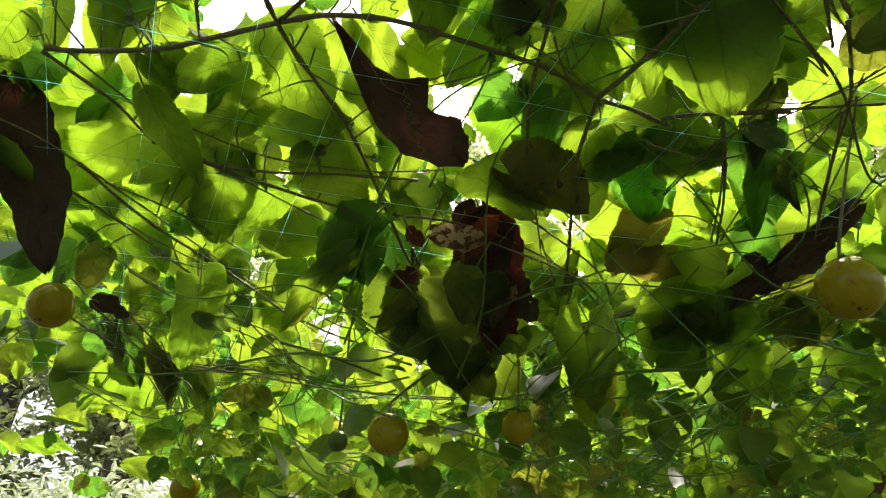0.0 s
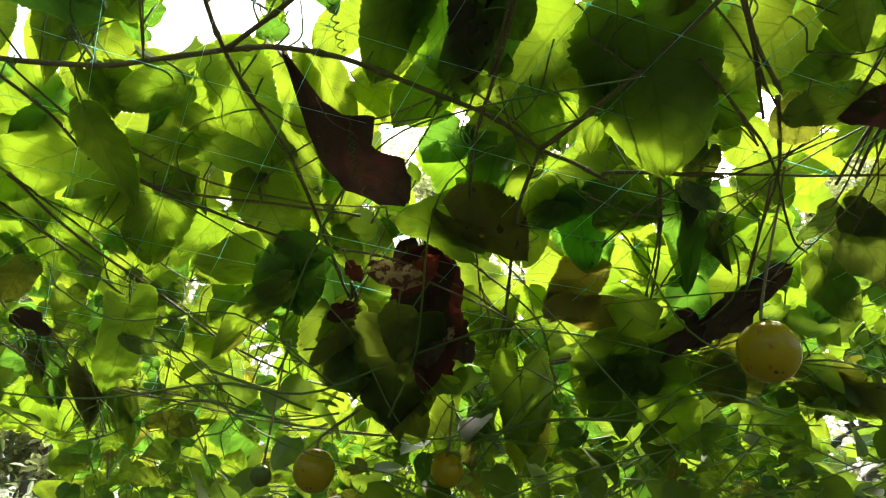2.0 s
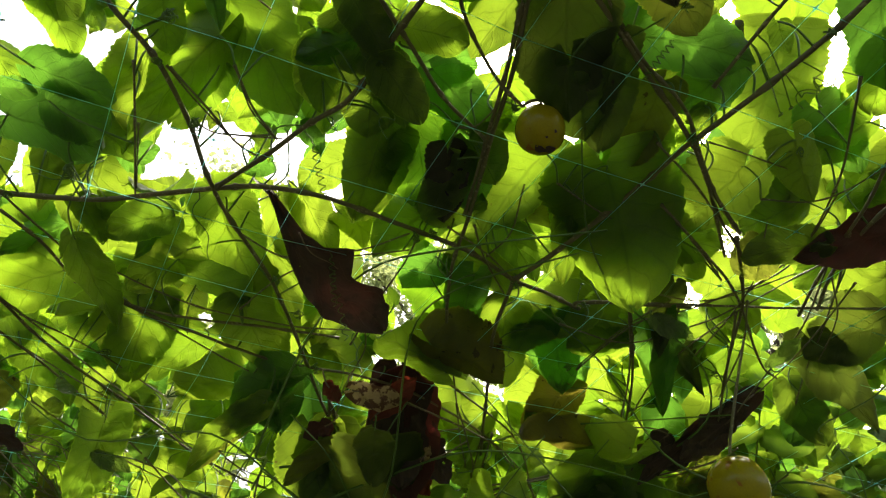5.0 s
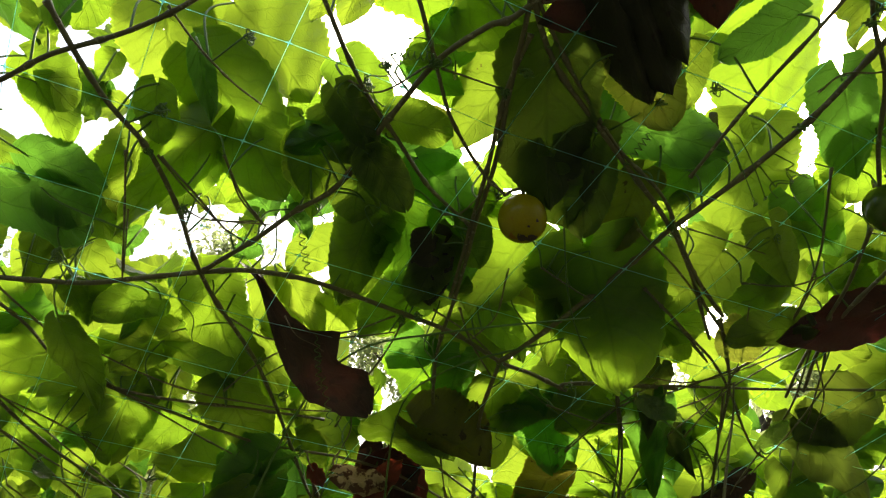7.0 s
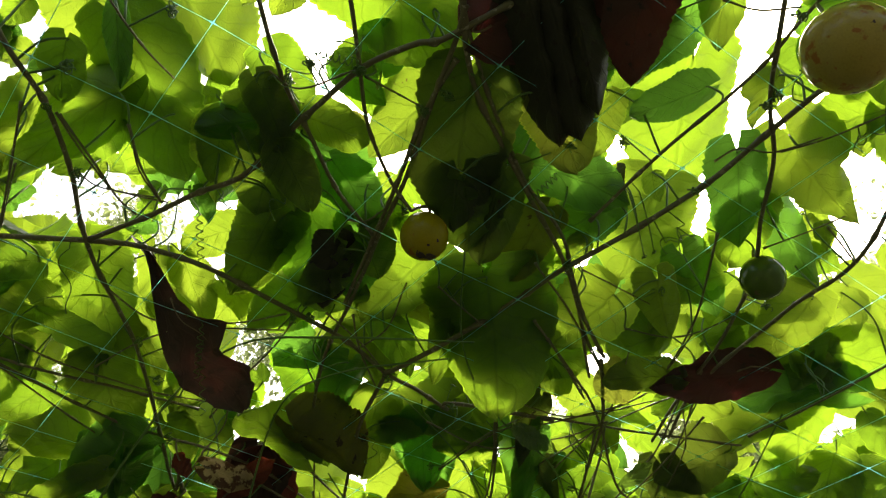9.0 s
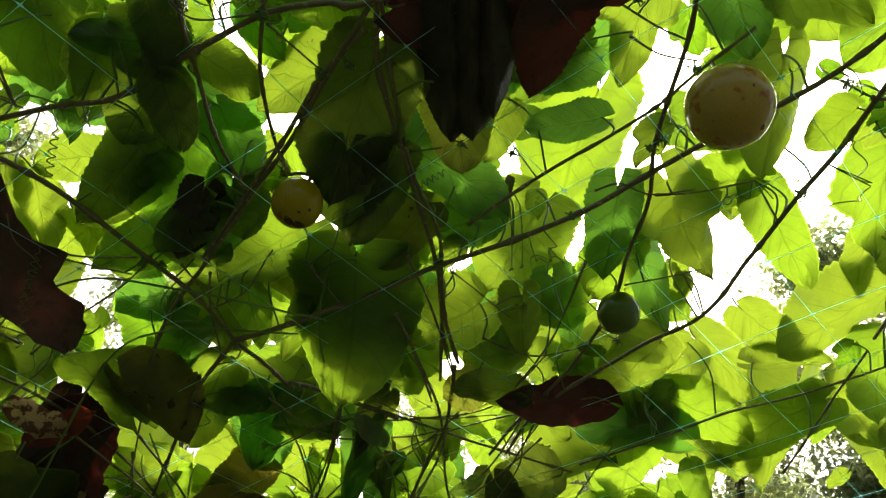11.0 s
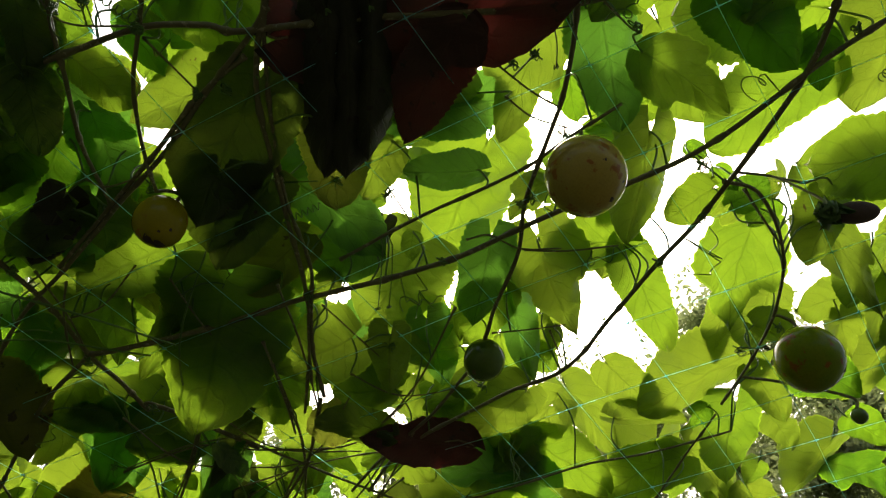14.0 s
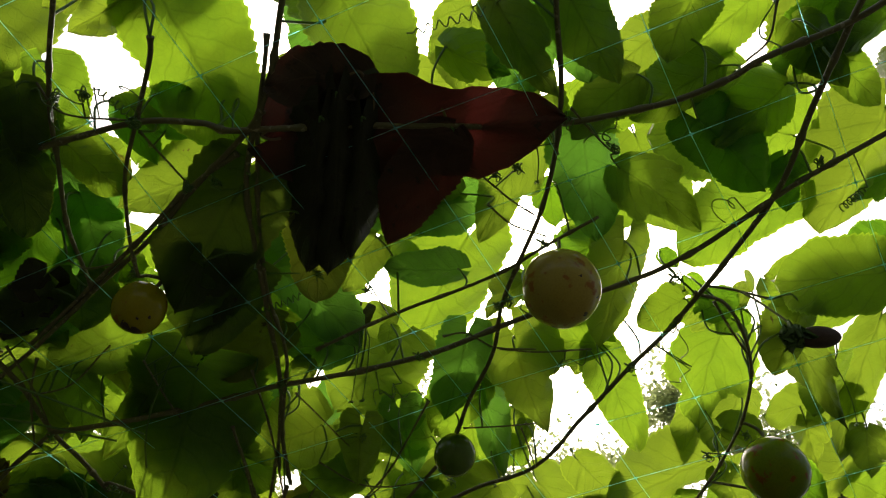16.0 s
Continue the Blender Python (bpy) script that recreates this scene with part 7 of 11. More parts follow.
leaf((0.866, 1.052, 2.146), (0.773, 1.085, 2.082), 0.112, 34, "young", 9)
leaf((-0.400, 1.312, 1.738), (-0.443, 1.351, 1.719), 0.053, 7, "deep", 27)
leaf((0.229, 1.167, 2.084), (0.329, 1.164, 2.030), 0.085, -49, "young", 21)
leaf((-0.281, 1.051, 2.041), (-0.332, 1.090, 1.993), 0.075, 25, "green", 3)
leaf((0.984, 1.214, 2.208), (1.084, 1.206, 2.139), 0.104, -19, "deep", 9)
leaf((0.639, 1.400, 2.079), (0.759, 1.422, 2.072), 0.091, -26, "deep", 0)
leaf((0.852, 1.593, 2.069), (0.786, 1.649, 2.043), 0.083, 50, "green", 21)
leaf((-0.204, 1.504, 1.846), (-0.238, 1.529, 1.828), 0.037, 19, "green", 27)
leaf((0.875, 1.145, 2.222), (0.911, 1.087, 2.224), 0.067, -35, "green", 21)
leaf((-0.450, 1.663, 1.966), (-0.535, 1.650, 1.938), 0.079, 43, "green", 3)
leaf((-0.341, 0.899, 2.195), (-0.320, 0.958, 2.179), 0.053, -1, "green", 5)
leaf((0.646, 0.842, 2.138), (0.719, 0.845, 2.133), 0.059, -17, "young", 15)
leaf((-0.593, 1.577, 1.722), (-0.628, 1.583, 1.706), 0.035, 16, "green", 3)
leaf((-0.036, 0.938, 2.117), (-0.100, 0.944, 2.106), 0.064, 30, "green", 9)
leaf((0.924, -0.012, 2.270), (0.985, 0.017, 2.255), 0.062, 30, "young", 15)
leaf((0.293, 1.525, 2.068), (0.346, 1.591, 2.032), 0.072, -14, "young", 0)
leaf((-0.397, 1.420, 1.714), (-0.346, 1.446, 1.717), 0.055, -34, "young", 9)
leaf((-0.864, 1.971, 1.886), (-0.829, 2.068, 1.856), 0.101, -26, "deep", 9)
leaf((0.740, 1.102, 2.131), (0.777, 1.177, 2.097), 0.090, -6, "young", 9)
leaf((-0.125, 1.854, 1.977), (-0.156, 1.955, 1.940), 0.086, -6, "green", 27)
leaf((1.055, 0.290, 2.255), (1.072, 0.328, 2.245), 0.039, 29, "green", 19)
leaf((-0.297, 1.123, 2.060), (-0.264, 1.119, 2.050), 0.028, -10, "deep", 11)
leaf((0.319, 1.388, 2.105), (0.412, 1.394, 2.048), 0.101, -27, "deep", 9)
leaf((0.771, 1.252, 2.089), (0.836, 1.253, 2.088), 0.054, -12, "deep", 9)
leaf((-0.352, 0.828, 2.126), (-0.428, 0.860, 2.074), 0.070, 18, "young", 29)
leaf((-0.069, 1.398, 1.760), (-0.086, 1.431, 1.742), 0.039, 15, "deep", 27)
leaf((-0.228, 0.817, 2.213), (-0.243, 0.920, 2.215), 0.094, 1, "green", 9)
leaf((-0.702, 1.332, 2.018), (-0.630, 1.355, 1.987), 0.072, -18, "young", 27)
leaf((0.632, 0.353, 2.240), (0.572, 0.301, 2.245), 0.060, -6, "young", 21)
leaf((1.033, 1.239, 2.208), (1.133, 1.275, 2.190), 0.076, -11, "green", 27)
leaf((0.335, 1.467, 1.951), (0.303, 1.502, 1.924), 0.045, 59, "young", 17)
leaf((0.747, 1.345, 2.080), (0.799, 1.329, 2.067), 0.044, -9, "deep", 5)
leaf((-0.570, 1.120, 1.958), (-0.555, 1.158, 1.955), 0.033, -47, "green", 21)
leaf((0.143, 1.330, 2.070), (0.167, 1.428, 2.055), 0.082, 11, "deep", 25)
leaf((0.924, 0.689, 2.207), (0.953, 0.786, 2.141), 0.107, 13, "green", 15)
leaf((0.929, 1.482, 2.126), (0.948, 1.416, 2.131), 0.059, 1, "green", 27)
leaf((0.557, 0.498, 2.214), (0.631, 0.525, 2.183), 0.064, -4, "green", 6)
leaf((0.904, 1.085, 2.066), (0.851, 1.090, 2.052), 0.053, 28, "deep", 29)
leaf((-0.314, 1.056, 2.064), (-0.219, 1.108, 2.026), 0.107, -38, "green", 27)
leaf((0.163, 0.693, 2.252), (0.166, 0.744, 2.241), 0.047, -25, "deep", 17)
leaf((-0.006, 1.757, 1.987), (-0.049, 1.774, 1.972), 0.042, 31, "green", 29)
leaf((-0.273, 0.706, 2.211), (-0.318, 0.777, 2.199), 0.084, -20, "green", 9)
leaf((0.800, 0.869, 2.189), (0.916, 0.842, 2.173), 0.107, -38, "green", 27)
leaf((0.903, 0.591, 2.220), (0.949, 0.608, 2.164), 0.056, -45, "green", 1)
leaf((0.688, 1.105, 2.116), (0.666, 1.176, 2.093), 0.070, 24, "green", 12)
leaf((0.086, 0.592, 2.263), (0.149, 0.565, 2.261), 0.054, -43, "dull", 21)
leaf((0.367, 0.057, 2.270), (0.407, 0.084, 2.253), 0.050, -0, "vivid", 3)
leaf((0.131, 1.515, 1.810), (0.093, 1.501, 1.810), 0.036, 38, "old", 17)
leaf((0.661, 0.965, 2.174), (0.750, 0.986, 2.108), 0.108, -42, "green", 21)
leaf((1.009, 0.661, 2.185), (1.007, 0.777, 2.150), 0.117, 10, "green", 13)
leaf((-0.096, 1.551, 1.738), (-0.065, 1.566, 1.720), 0.033, -35, "green", 6)
leaf((-0.387, 1.397, 1.998), (-0.376, 1.438, 1.986), 0.037, -10, "old", 3)
leaf((0.703, 1.268, 1.790), (0.668, 1.292, 1.785), 0.041, 41, "green", 7)
leaf((0.227, 1.255, 2.115), (0.236, 1.164, 2.098), 0.067, -6, "green", 17)
leaf((-0.817, 1.641, 1.929), (-0.880, 1.661, 1.898), 0.057, 44, "young", 27)
leaf((-0.524, 0.614, 2.087), (-0.572, 0.650, 2.059), 0.059, -3, "deep", 0)
leaf((0.088, 0.128, 2.217), (0.067, 0.146, 2.216), 0.021, 14, "young", 27)
leaf((-0.491, 1.017, 2.168), (-0.530, 1.101, 2.144), 0.068, -7, "young", 29)
leaf((0.073, 0.080, 2.222), (0.023, 0.102, 2.205), 0.042, 3, "green", 9)
leaf((-0.073, 1.641, 1.998), (-0.005, 1.699, 1.954), 0.072, -28, "green", 11)
leaf((0.781, 1.163, 2.104), (0.687, 1.206, 2.100), 0.090, 39, "young", 1)
leaf((0.639, -0.006, 2.251), (0.642, 0.035, 2.243), 0.036, 25, "vivid", 19)
leaf((0.324, 1.614, 2.025), (0.249, 1.671, 1.980), 0.085, 27, "green", 21)
leaf((0.090, 0.202, 2.326), (0.094, 0.256, 2.299), 0.055, 2, "green", 11)
leaf((-0.474, 1.723, 1.843), (-0.522, 1.738, 1.824), 0.042, 29, "deep", 21)
leaf((-0.044, 1.832, 2.044), (-0.089, 1.872, 1.958), 0.101, 51, "green", 0)
leaf((0.082, 0.514, 2.252), (0.024, 0.518, 2.235), 0.050, 21, "dull", 15)
leaf((-0.251, 1.326, 2.065), (-0.329, 1.315, 2.049), 0.064, 8, "green", 7)
leaf((0.973, 0.707, 2.260), (1.022, 0.706, 2.206), 0.054, -39, "green", 0)
leaf((0.778, 1.366, 1.898), (0.817, 1.349, 1.881), 0.044, -53, "deep", 9)
leaf((-0.093, 1.088, 2.075), (-0.020, 1.144, 2.062), 0.077, -21, "deep", 7)
leaf((-0.559, 2.305, 1.859), (-0.579, 2.333, 1.815), 0.041, -5, "green", 3)
leaf((0.615, 1.677, 2.048), (0.705, 1.617, 2.034), 0.090, -38, "green", 3)
leaf((-0.636, 0.991, 2.058), (-0.706, 0.985, 2.028), 0.073, 38, "green", 0)
leaf((0.633, -0.004, 2.246), (0.609, -0.016, 2.248), 0.026, -5, "young", 9)
leaf((0.195, 0.750, 2.229), (0.146, 0.741, 2.218), 0.037, 13, "deep", 21)
leaf((0.311, 2.197, 1.947), (0.357, 2.186, 1.949), 0.040, -32, "deep", 23)
leaf((-0.433, 0.251, 2.149), (-0.377, 0.301, 2.148), 0.057, -9, "deep", 27)
leaf((-0.240, 1.391, 1.998), (-0.284, 1.425, 1.973), 0.056, 26, "young", 21)
leaf((-0.481, 1.263, 1.990), (-0.443, 1.306, 1.975), 0.051, -26, "young", 3)
leaf((-0.297, 1.444, 1.759), (-0.282, 1.497, 1.734), 0.048, -16, "green", 17)
leaf((-0.151, 1.465, 1.836), (-0.178, 1.486, 1.808), 0.031, 43, "green", 9)
leaf((-0.140, 0.489, 2.150), (-0.113, 0.523, 2.143), 0.031, -14, "deep", 19)
leaf((-0.340, 1.174, 2.038), (-0.428, 1.142, 2.022), 0.089, 18, "young", 3)
leaf((1.054, 1.340, 2.129), (1.142, 1.293, 2.112), 0.092, -47, "young", 9)
leaf((0.072, 0.205, 2.209), (0.120, 0.216, 2.203), 0.049, -14, "deep", 7)
leaf((0.292, 0.151, 2.285), (0.269, 0.244, 2.247), 0.102, 18, "green", 17)
leaf((0.094, 0.634, 2.257), (0.153, 0.655, 2.244), 0.045, -29, "dull", 3)
leaf((0.614, -0.213, 2.288), (0.604, -0.162, 2.280), 0.038, 13, "vivid", 15)
leaf((0.078, 0.820, 2.232), (0.019, 0.871, 2.211), 0.075, 41, "young", 17)
leaf((0.229, 0.333, 2.274), (0.214, 0.434, 2.278), 0.082, 15, "young", 13)
leaf((0.271, 1.603, 2.067), (0.259, 1.681, 2.050), 0.060, -4, "young", 24)
leaf((0.884, 1.535, 1.807), (0.909, 1.563, 1.784), 0.037, -10, "green", 17)
leaf((0.627, 0.020, 2.258), (0.591, 0.064, 2.252), 0.052, 7, "young", 15)
leaf((-0.365, 1.255, 2.008), (-0.311, 1.257, 2.002), 0.054, -20, "green", 15)
leaf((-0.693, 1.148, 2.046), (-0.627, 1.198, 2.029), 0.082, -52, "young", 19)
leaf((-0.773, 1.083, 2.023), (-0.773, 1.142, 2.001), 0.054, -16, "green", 21)
leaf((0.758, -0.100, 2.305), (0.742, -0.168, 2.308), 0.065, -17, "young", 17)
leaf((0.582, 1.366, 1.773), (0.601, 1.406, 1.743), 0.044, 3, "green", 9)
leaf((0.359, 1.399, 1.801), (0.402, 1.430, 1.783), 0.040, -42, "deep", 15)
leaf((-0.416, 1.708, 1.969), (-0.490, 1.786, 1.921), 0.116, 39, "young", 7)
leaf((0.312, 1.186, 1.969), (0.333, 1.210, 1.952), 0.030, 5, "deep", 21)
leaf((0.550, 1.328, 1.848), (0.610, 1.317, 1.848), 0.059, -55, "young", 15)
leaf((0.382, 1.768, 2.025), (0.316, 1.832, 1.981), 0.098, 55, "green", 3)
leaf((-0.188, 0.486, 2.113), (-0.165, 0.510, 2.109), 0.029, 12, "green", 27)
leaf((-0.530, 2.183, 1.916), (-0.491, 2.203, 1.891), 0.046, -41, "old", 9)
leaf((-0.116, 1.608, 1.954), (-0.113, 1.640, 1.938), 0.033, -5, "deep", 24)
leaf((-0.117, 1.577, 2.025), (-0.182, 1.614, 1.935), 0.084, 52, "green", 13)
leaf((-0.603, 1.996, 1.795), (-0.614, 2.020, 1.773), 0.031, -3, "green", 27)
leaf((-0.358, 1.470, 1.795), (-0.317, 1.482, 1.786), 0.036, -29, "old", 21)
leaf((0.654, 0.899, 2.287), (0.734, 0.905, 2.255), 0.061, -20, "green", 19)
leaf((0.598, 0.248, 2.305), (0.593, 0.287, 2.306), 0.038, 9, "young", 21)
leaf((0.778, 1.503, 2.108), (0.776, 1.605, 2.089), 0.083, -11, "deep", 11)
leaf((0.880, 1.456, 2.066), (0.871, 1.492, 2.048), 0.030, 30, "old", 9)
leaf((-0.699, 0.936, 2.029), (-0.785, 0.938, 2.004), 0.069, 27, "young", 6)
leaf((0.554, 1.050, 2.184), (0.632, 1.010, 2.161), 0.067, -28, "green", 12)
leaf((-0.563, 1.670, 1.997), (-0.572, 1.716, 1.949), 0.060, 7, "young", 27)
leaf((-0.330, 1.427, 2.040), (-0.447, 1.464, 2.023), 0.117, 41, "young", 17)
leaf((0.409, 1.424, 2.055), (0.449, 1.440, 2.020), 0.045, -22, "green", 11)
leaf((0.713, 1.105, 2.024), (0.700, 1.148, 2.006), 0.035, -4, "green", 9)
leaf((-0.081, 1.011, 2.180), (-0.107, 1.110, 2.149), 0.081, 5, "young", 6)
leaf((-0.143, 1.800, 1.944), (-0.222, 1.799, 1.939), 0.071, 45, "young", 12)
leaf((0.832, 1.161, 2.014), (0.855, 1.185, 1.996), 0.033, -3, "green", 12)
leaf((1.009, 0.065, 2.286), (1.094, 0.028, 2.272), 0.085, -0, "green", 12)
leaf((-0.444, 1.041, 2.075), (-0.404, 1.110, 2.062), 0.070, -20, "deep", 13)
leaf((-0.402, 1.123, 2.017), (-0.425, 1.150, 2.007), 0.035, -3, "green", 12)
leaf((0.198, 1.206, 1.794), (0.223, 1.231, 1.770), 0.041, -20, "green", 3)
leaf((-0.270, 1.569, 1.754), (-0.219, 1.540, 1.756), 0.048, -3, "deep", 29)
leaf((0.082, 0.448, 2.169), (0.140, 0.438, 2.166), 0.045, -29, "green", 27)
leaf((-0.522, 1.490, 1.916), (-0.559, 1.490, 1.898), 0.034, 53, "deep", 21)
leaf((0.062, 1.442, 1.758), (0.102, 1.478, 1.728), 0.051, -39, "young", 21)
leaf((-0.403, 1.069, 2.048), (-0.446, 1.082, 1.989), 0.071, 31, "young", 15)
leaf((0.597, 1.147, 2.078), (0.585, 1.178, 2.068), 0.033, 9, "old", 1)
leaf((-0.418, 0.850, 2.124), (-0.489, 0.750, 2.106), 0.095, -0, "young", 24)
leaf((-0.439, 2.075, 1.940), (-0.545, 2.071, 1.928), 0.079, 8, "green", 19)
leaf((-0.737, 1.903, 1.916), (-0.814, 1.916, 1.889), 0.068, 23, "deep", 3)
leaf((-0.848, 1.184, 2.032), (-0.917, 1.262, 1.968), 0.120, 4, "green", 5)
leaf((-0.676, 1.305, 1.985), (-0.767, 1.260, 1.973), 0.085, 27, "deep", 15)
leaf((0.838, 1.534, 2.155), (0.852, 1.592, 2.060), 0.099, 21, "young", 27)
leaf((0.223, 1.448, 1.825), (0.206, 1.488, 1.811), 0.036, 2, "green", 18)
leaf((0.838, 0.978, 2.167), (0.843, 0.907, 2.169), 0.051, -10, "young", 15)
leaf((0.651, 2.137, 2.019), (0.754, 2.109, 2.011), 0.088, -50, "deep", 21)
leaf((0.174, 1.194, 1.854), (0.198, 1.228, 1.833), 0.034, -3, "green", 3)
leaf((0.806, 1.135, 1.993), (0.801, 1.177, 1.980), 0.039, 25, "young", 3)
leaf((-0.233, 1.510, 1.993), (-0.294, 1.498, 1.982), 0.052, 22, "young", 21)
leaf((-0.735, 2.036, 1.846), (-0.742, 2.061, 1.819), 0.027, 26, "young", 27)
leaf((0.448, 1.045, 2.139), (0.500, 1.109, 2.098), 0.090, -28, "young", 0)
leaf((0.634, 1.205, 2.103), (0.571, 1.252, 2.097), 0.057, 27, "green", 12)
leaf((0.359, 1.518, 1.921), (0.393, 1.518, 1.918), 0.032, -32, "deep", 15)
leaf((-0.250, 1.276, 2.101), (-0.230, 1.309, 2.081), 0.036, -21, "young", 23)
leaf((-0.674, 1.491, 1.925), (-0.690, 1.497, 1.873), 0.049, 24, "green", 9)
leaf((0.623, 0.601, 2.280), (0.647, 0.652, 2.242), 0.063, 25, "green", 15)
leaf((0.311, 0.335, 2.298), (0.294, 0.372, 2.281), 0.039, 18, "green", 21)
leaf((-0.021, 1.070, 2.085), (-0.097, 1.078, 2.058), 0.067, 14, "young", 12)
leaf((0.885, 1.411, 1.965), (0.831, 1.432, 1.970), 0.044, 5, "green", 27)
leaf((0.945, 1.694, 1.912), (0.941, 1.728, 1.905), 0.031, 19, "deep", 27)
leaf((0.878, 1.119, 2.279), (0.959, 1.163, 2.231), 0.082, -27, "green", 21)
leaf((0.379, 1.394, 1.754), (0.408, 1.422, 1.724), 0.038, -3, "green", 0)
leaf((-0.568, 1.629, 1.918), (-0.615, 1.650, 1.894), 0.054, 4, "old", 23)
leaf((1.160, 1.910, 1.895), (1.202, 1.949, 1.874), 0.048, -34, "young", 9)
leaf((-0.445, 1.924, 1.925), (-0.394, 1.913, 1.909), 0.053, -69, "green", 3)
leaf((0.814, 0.941, 2.129), (0.821, 1.012, 2.108), 0.053, 8, "green", 21)
leaf((-0.459, 1.414, 1.993), (-0.460, 1.514, 1.943), 0.109, -16, "young", 19)
leaf((1.146, 1.465, 2.134), (1.208, 1.443, 2.110), 0.067, -54, "green", 7)
leaf((0.088, 1.826, 1.847), (0.088, 1.790, 1.843), 0.033, -16, "green", 23)
leaf((0.130, 1.694, 1.797), (0.128, 1.739, 1.779), 0.044, 10, "deep", 17)
leaf((-0.126, 0.971, 2.083), (-0.110, 1.059, 2.026), 0.100, -9, "deep", 17)
leaf((0.585, 0.392, 2.263), (0.660, 0.422, 2.209), 0.078, -10, "green", 3)
leaf((0.148, 0.214, 2.195), (0.134, 0.276, 2.188), 0.053, -7, "young", 11)
leaf((-0.259, 1.847, 2.015), (-0.305, 1.886, 1.964), 0.057, 9, "green", 15)
leaf((-0.493, 1.436, 1.984), (-0.545, 1.461, 1.925), 0.082, 41, "young", 29)
leaf((-0.629, 1.709, 1.859), (-0.673, 1.736, 1.851), 0.037, 3, "green", 9)
leaf((0.142, 1.079, 1.982), (0.164, 1.119, 1.976), 0.040, -6, "green", 17)
leaf((0.819, 1.141, 2.125), (0.788, 1.204, 2.089), 0.058, 9, "deep", 1)
leaf((0.696, 1.568, 2.003), (0.674, 1.537, 2.004), 0.030, 24, "young", 23)
leaf((-0.262, 0.991, 2.189), (-0.325, 0.990, 2.179), 0.051, 35, "young", 7)
leaf((0.435, 1.737, 1.862), (0.456, 1.747, 1.809), 0.045, -43, "old", 21)
leaf((0.151, 1.713, 1.994), (0.149, 1.772, 1.954), 0.053, 20, "green", 1)
leaf((-0.367, 0.276, 2.143), (-0.372, 0.304, 2.138), 0.024, -22, "young", 5)
leaf((-0.303, 0.797, 2.228), (-0.348, 0.820, 2.208), 0.043, 9, "young", 21)
leaf((-0.530, 2.046, 1.961), (-0.604, 2.008, 1.929), 0.080, 25, "green", 11)
leaf((-0.219, 0.577, 2.242), (-0.256, 0.578, 2.241), 0.037, 37, "dull", 0)
leaf((0.030, 1.648, 2.036), (0.051, 1.743, 1.989), 0.095, 1, "green", 15)
leaf((0.914, 1.799, 1.976), (0.903, 1.856, 1.977), 0.048, 17, "old", 13)
leaf((-0.308, 1.215, 1.784), (-0.300, 1.252, 1.764), 0.036, -11, "deep", 27)
leaf((0.656, 1.755, 2.062), (0.573, 1.817, 2.023), 0.086, 37, "young", 18)
leaf((-0.703, 1.904, 1.872), (-0.729, 1.935, 1.845), 0.042, 9, "deep", 12)
leaf((0.331, 1.663, 1.972), (0.299, 1.701, 1.944), 0.049, 21, "green", 15)
leaf((0.072, 1.174, 1.825), (0.069, 1.195, 1.783), 0.034, -4, "deep", 13)
leaf((-0.339, 0.847, 2.185), (-0.354, 0.867, 2.136), 0.046, 2, "deep", 21)
leaf((-0.400, 0.503, 2.158), (-0.318, 0.546, 2.139), 0.072, -19, "green", 18)
leaf((0.247, 0.692, 2.240), (0.273, 0.751, 2.224), 0.047, -17, "young", 3)
leaf((-0.411, 0.542, 2.235), (-0.424, 0.567, 2.228), 0.022, -9, "young", 23)
leaf((0.762, 1.368, 2.193), (0.717, 1.400, 2.185), 0.047, 26, "deep", 21)
leaf((-0.613, 0.696, 2.173), (-0.677, 0.684, 2.156), 0.066, 8, "green", 9)
leaf((-0.798, 1.417, 2.014), (-0.854, 1.465, 1.924), 0.111, 9, "deep", 9)
leaf((-0.338, 1.785, 1.957), (-0.374, 1.863, 1.914), 0.089, 7, "young", 21)
leaf((0.671, 1.336, 1.906), (0.641, 1.373, 1.907), 0.034, 39, "green", 18)
leaf((-0.276, 1.657, 2.048), (-0.282, 1.723, 1.973), 0.094, -20, "young", 18)
leaf((-0.090, 0.876, 2.182), (-0.078, 0.918, 2.159), 0.049, 2, "deep", 3)
leaf((-0.161, 1.629, 1.936), (-0.199, 1.636, 1.930), 0.039, 36, "green", 19)
leaf((-0.524, 1.910, 1.842), (-0.538, 1.941, 1.806), 0.046, -9, "green", 12)
leaf((-0.849, 1.874, 1.900), (-0.815, 1.912, 1.889), 0.044, -27, "young", 5)
leaf((-0.323, 1.165, 1.795), (-0.355, 1.146, 1.789), 0.027, 28, "deep", 21)
leaf((0.281, 1.763, 2.013), (0.315, 1.803, 2.001), 0.044, 14, "green", 25)
leaf((0.215, 1.214, 1.825), (0.191, 1.225, 1.803), 0.027, 24, "green", 21)
leaf((0.425, 1.260, 1.775), (0.461, 1.290, 1.765), 0.037, -41, "green", 15)
leaf((0.890, 1.423, 2.130), (0.931, 1.487, 2.087), 0.061, 7, "young", 25)
leaf((-0.650, 1.112, 2.166), (-0.631, 1.211, 2.127), 0.105, -34, "green", 3)
leaf((0.214, 1.019, 2.092), (0.244, 1.082, 2.064), 0.073, 1, "green", 15)
leaf((0.233, 1.766, 1.986), (0.194, 1.800, 1.969), 0.049, 30, "deep", 19)
leaf((0.683, 1.509, 1.950), (0.696, 1.522, 1.912), 0.031, -15, "deep", 1)
leaf((-0.773, 2.077, 1.829), (-0.822, 2.051, 1.834), 0.054, 34, "green", 0)
leaf((1.227, 1.957, 1.984), (1.204, 1.986, 1.975), 0.036, 17, "deep", 29)
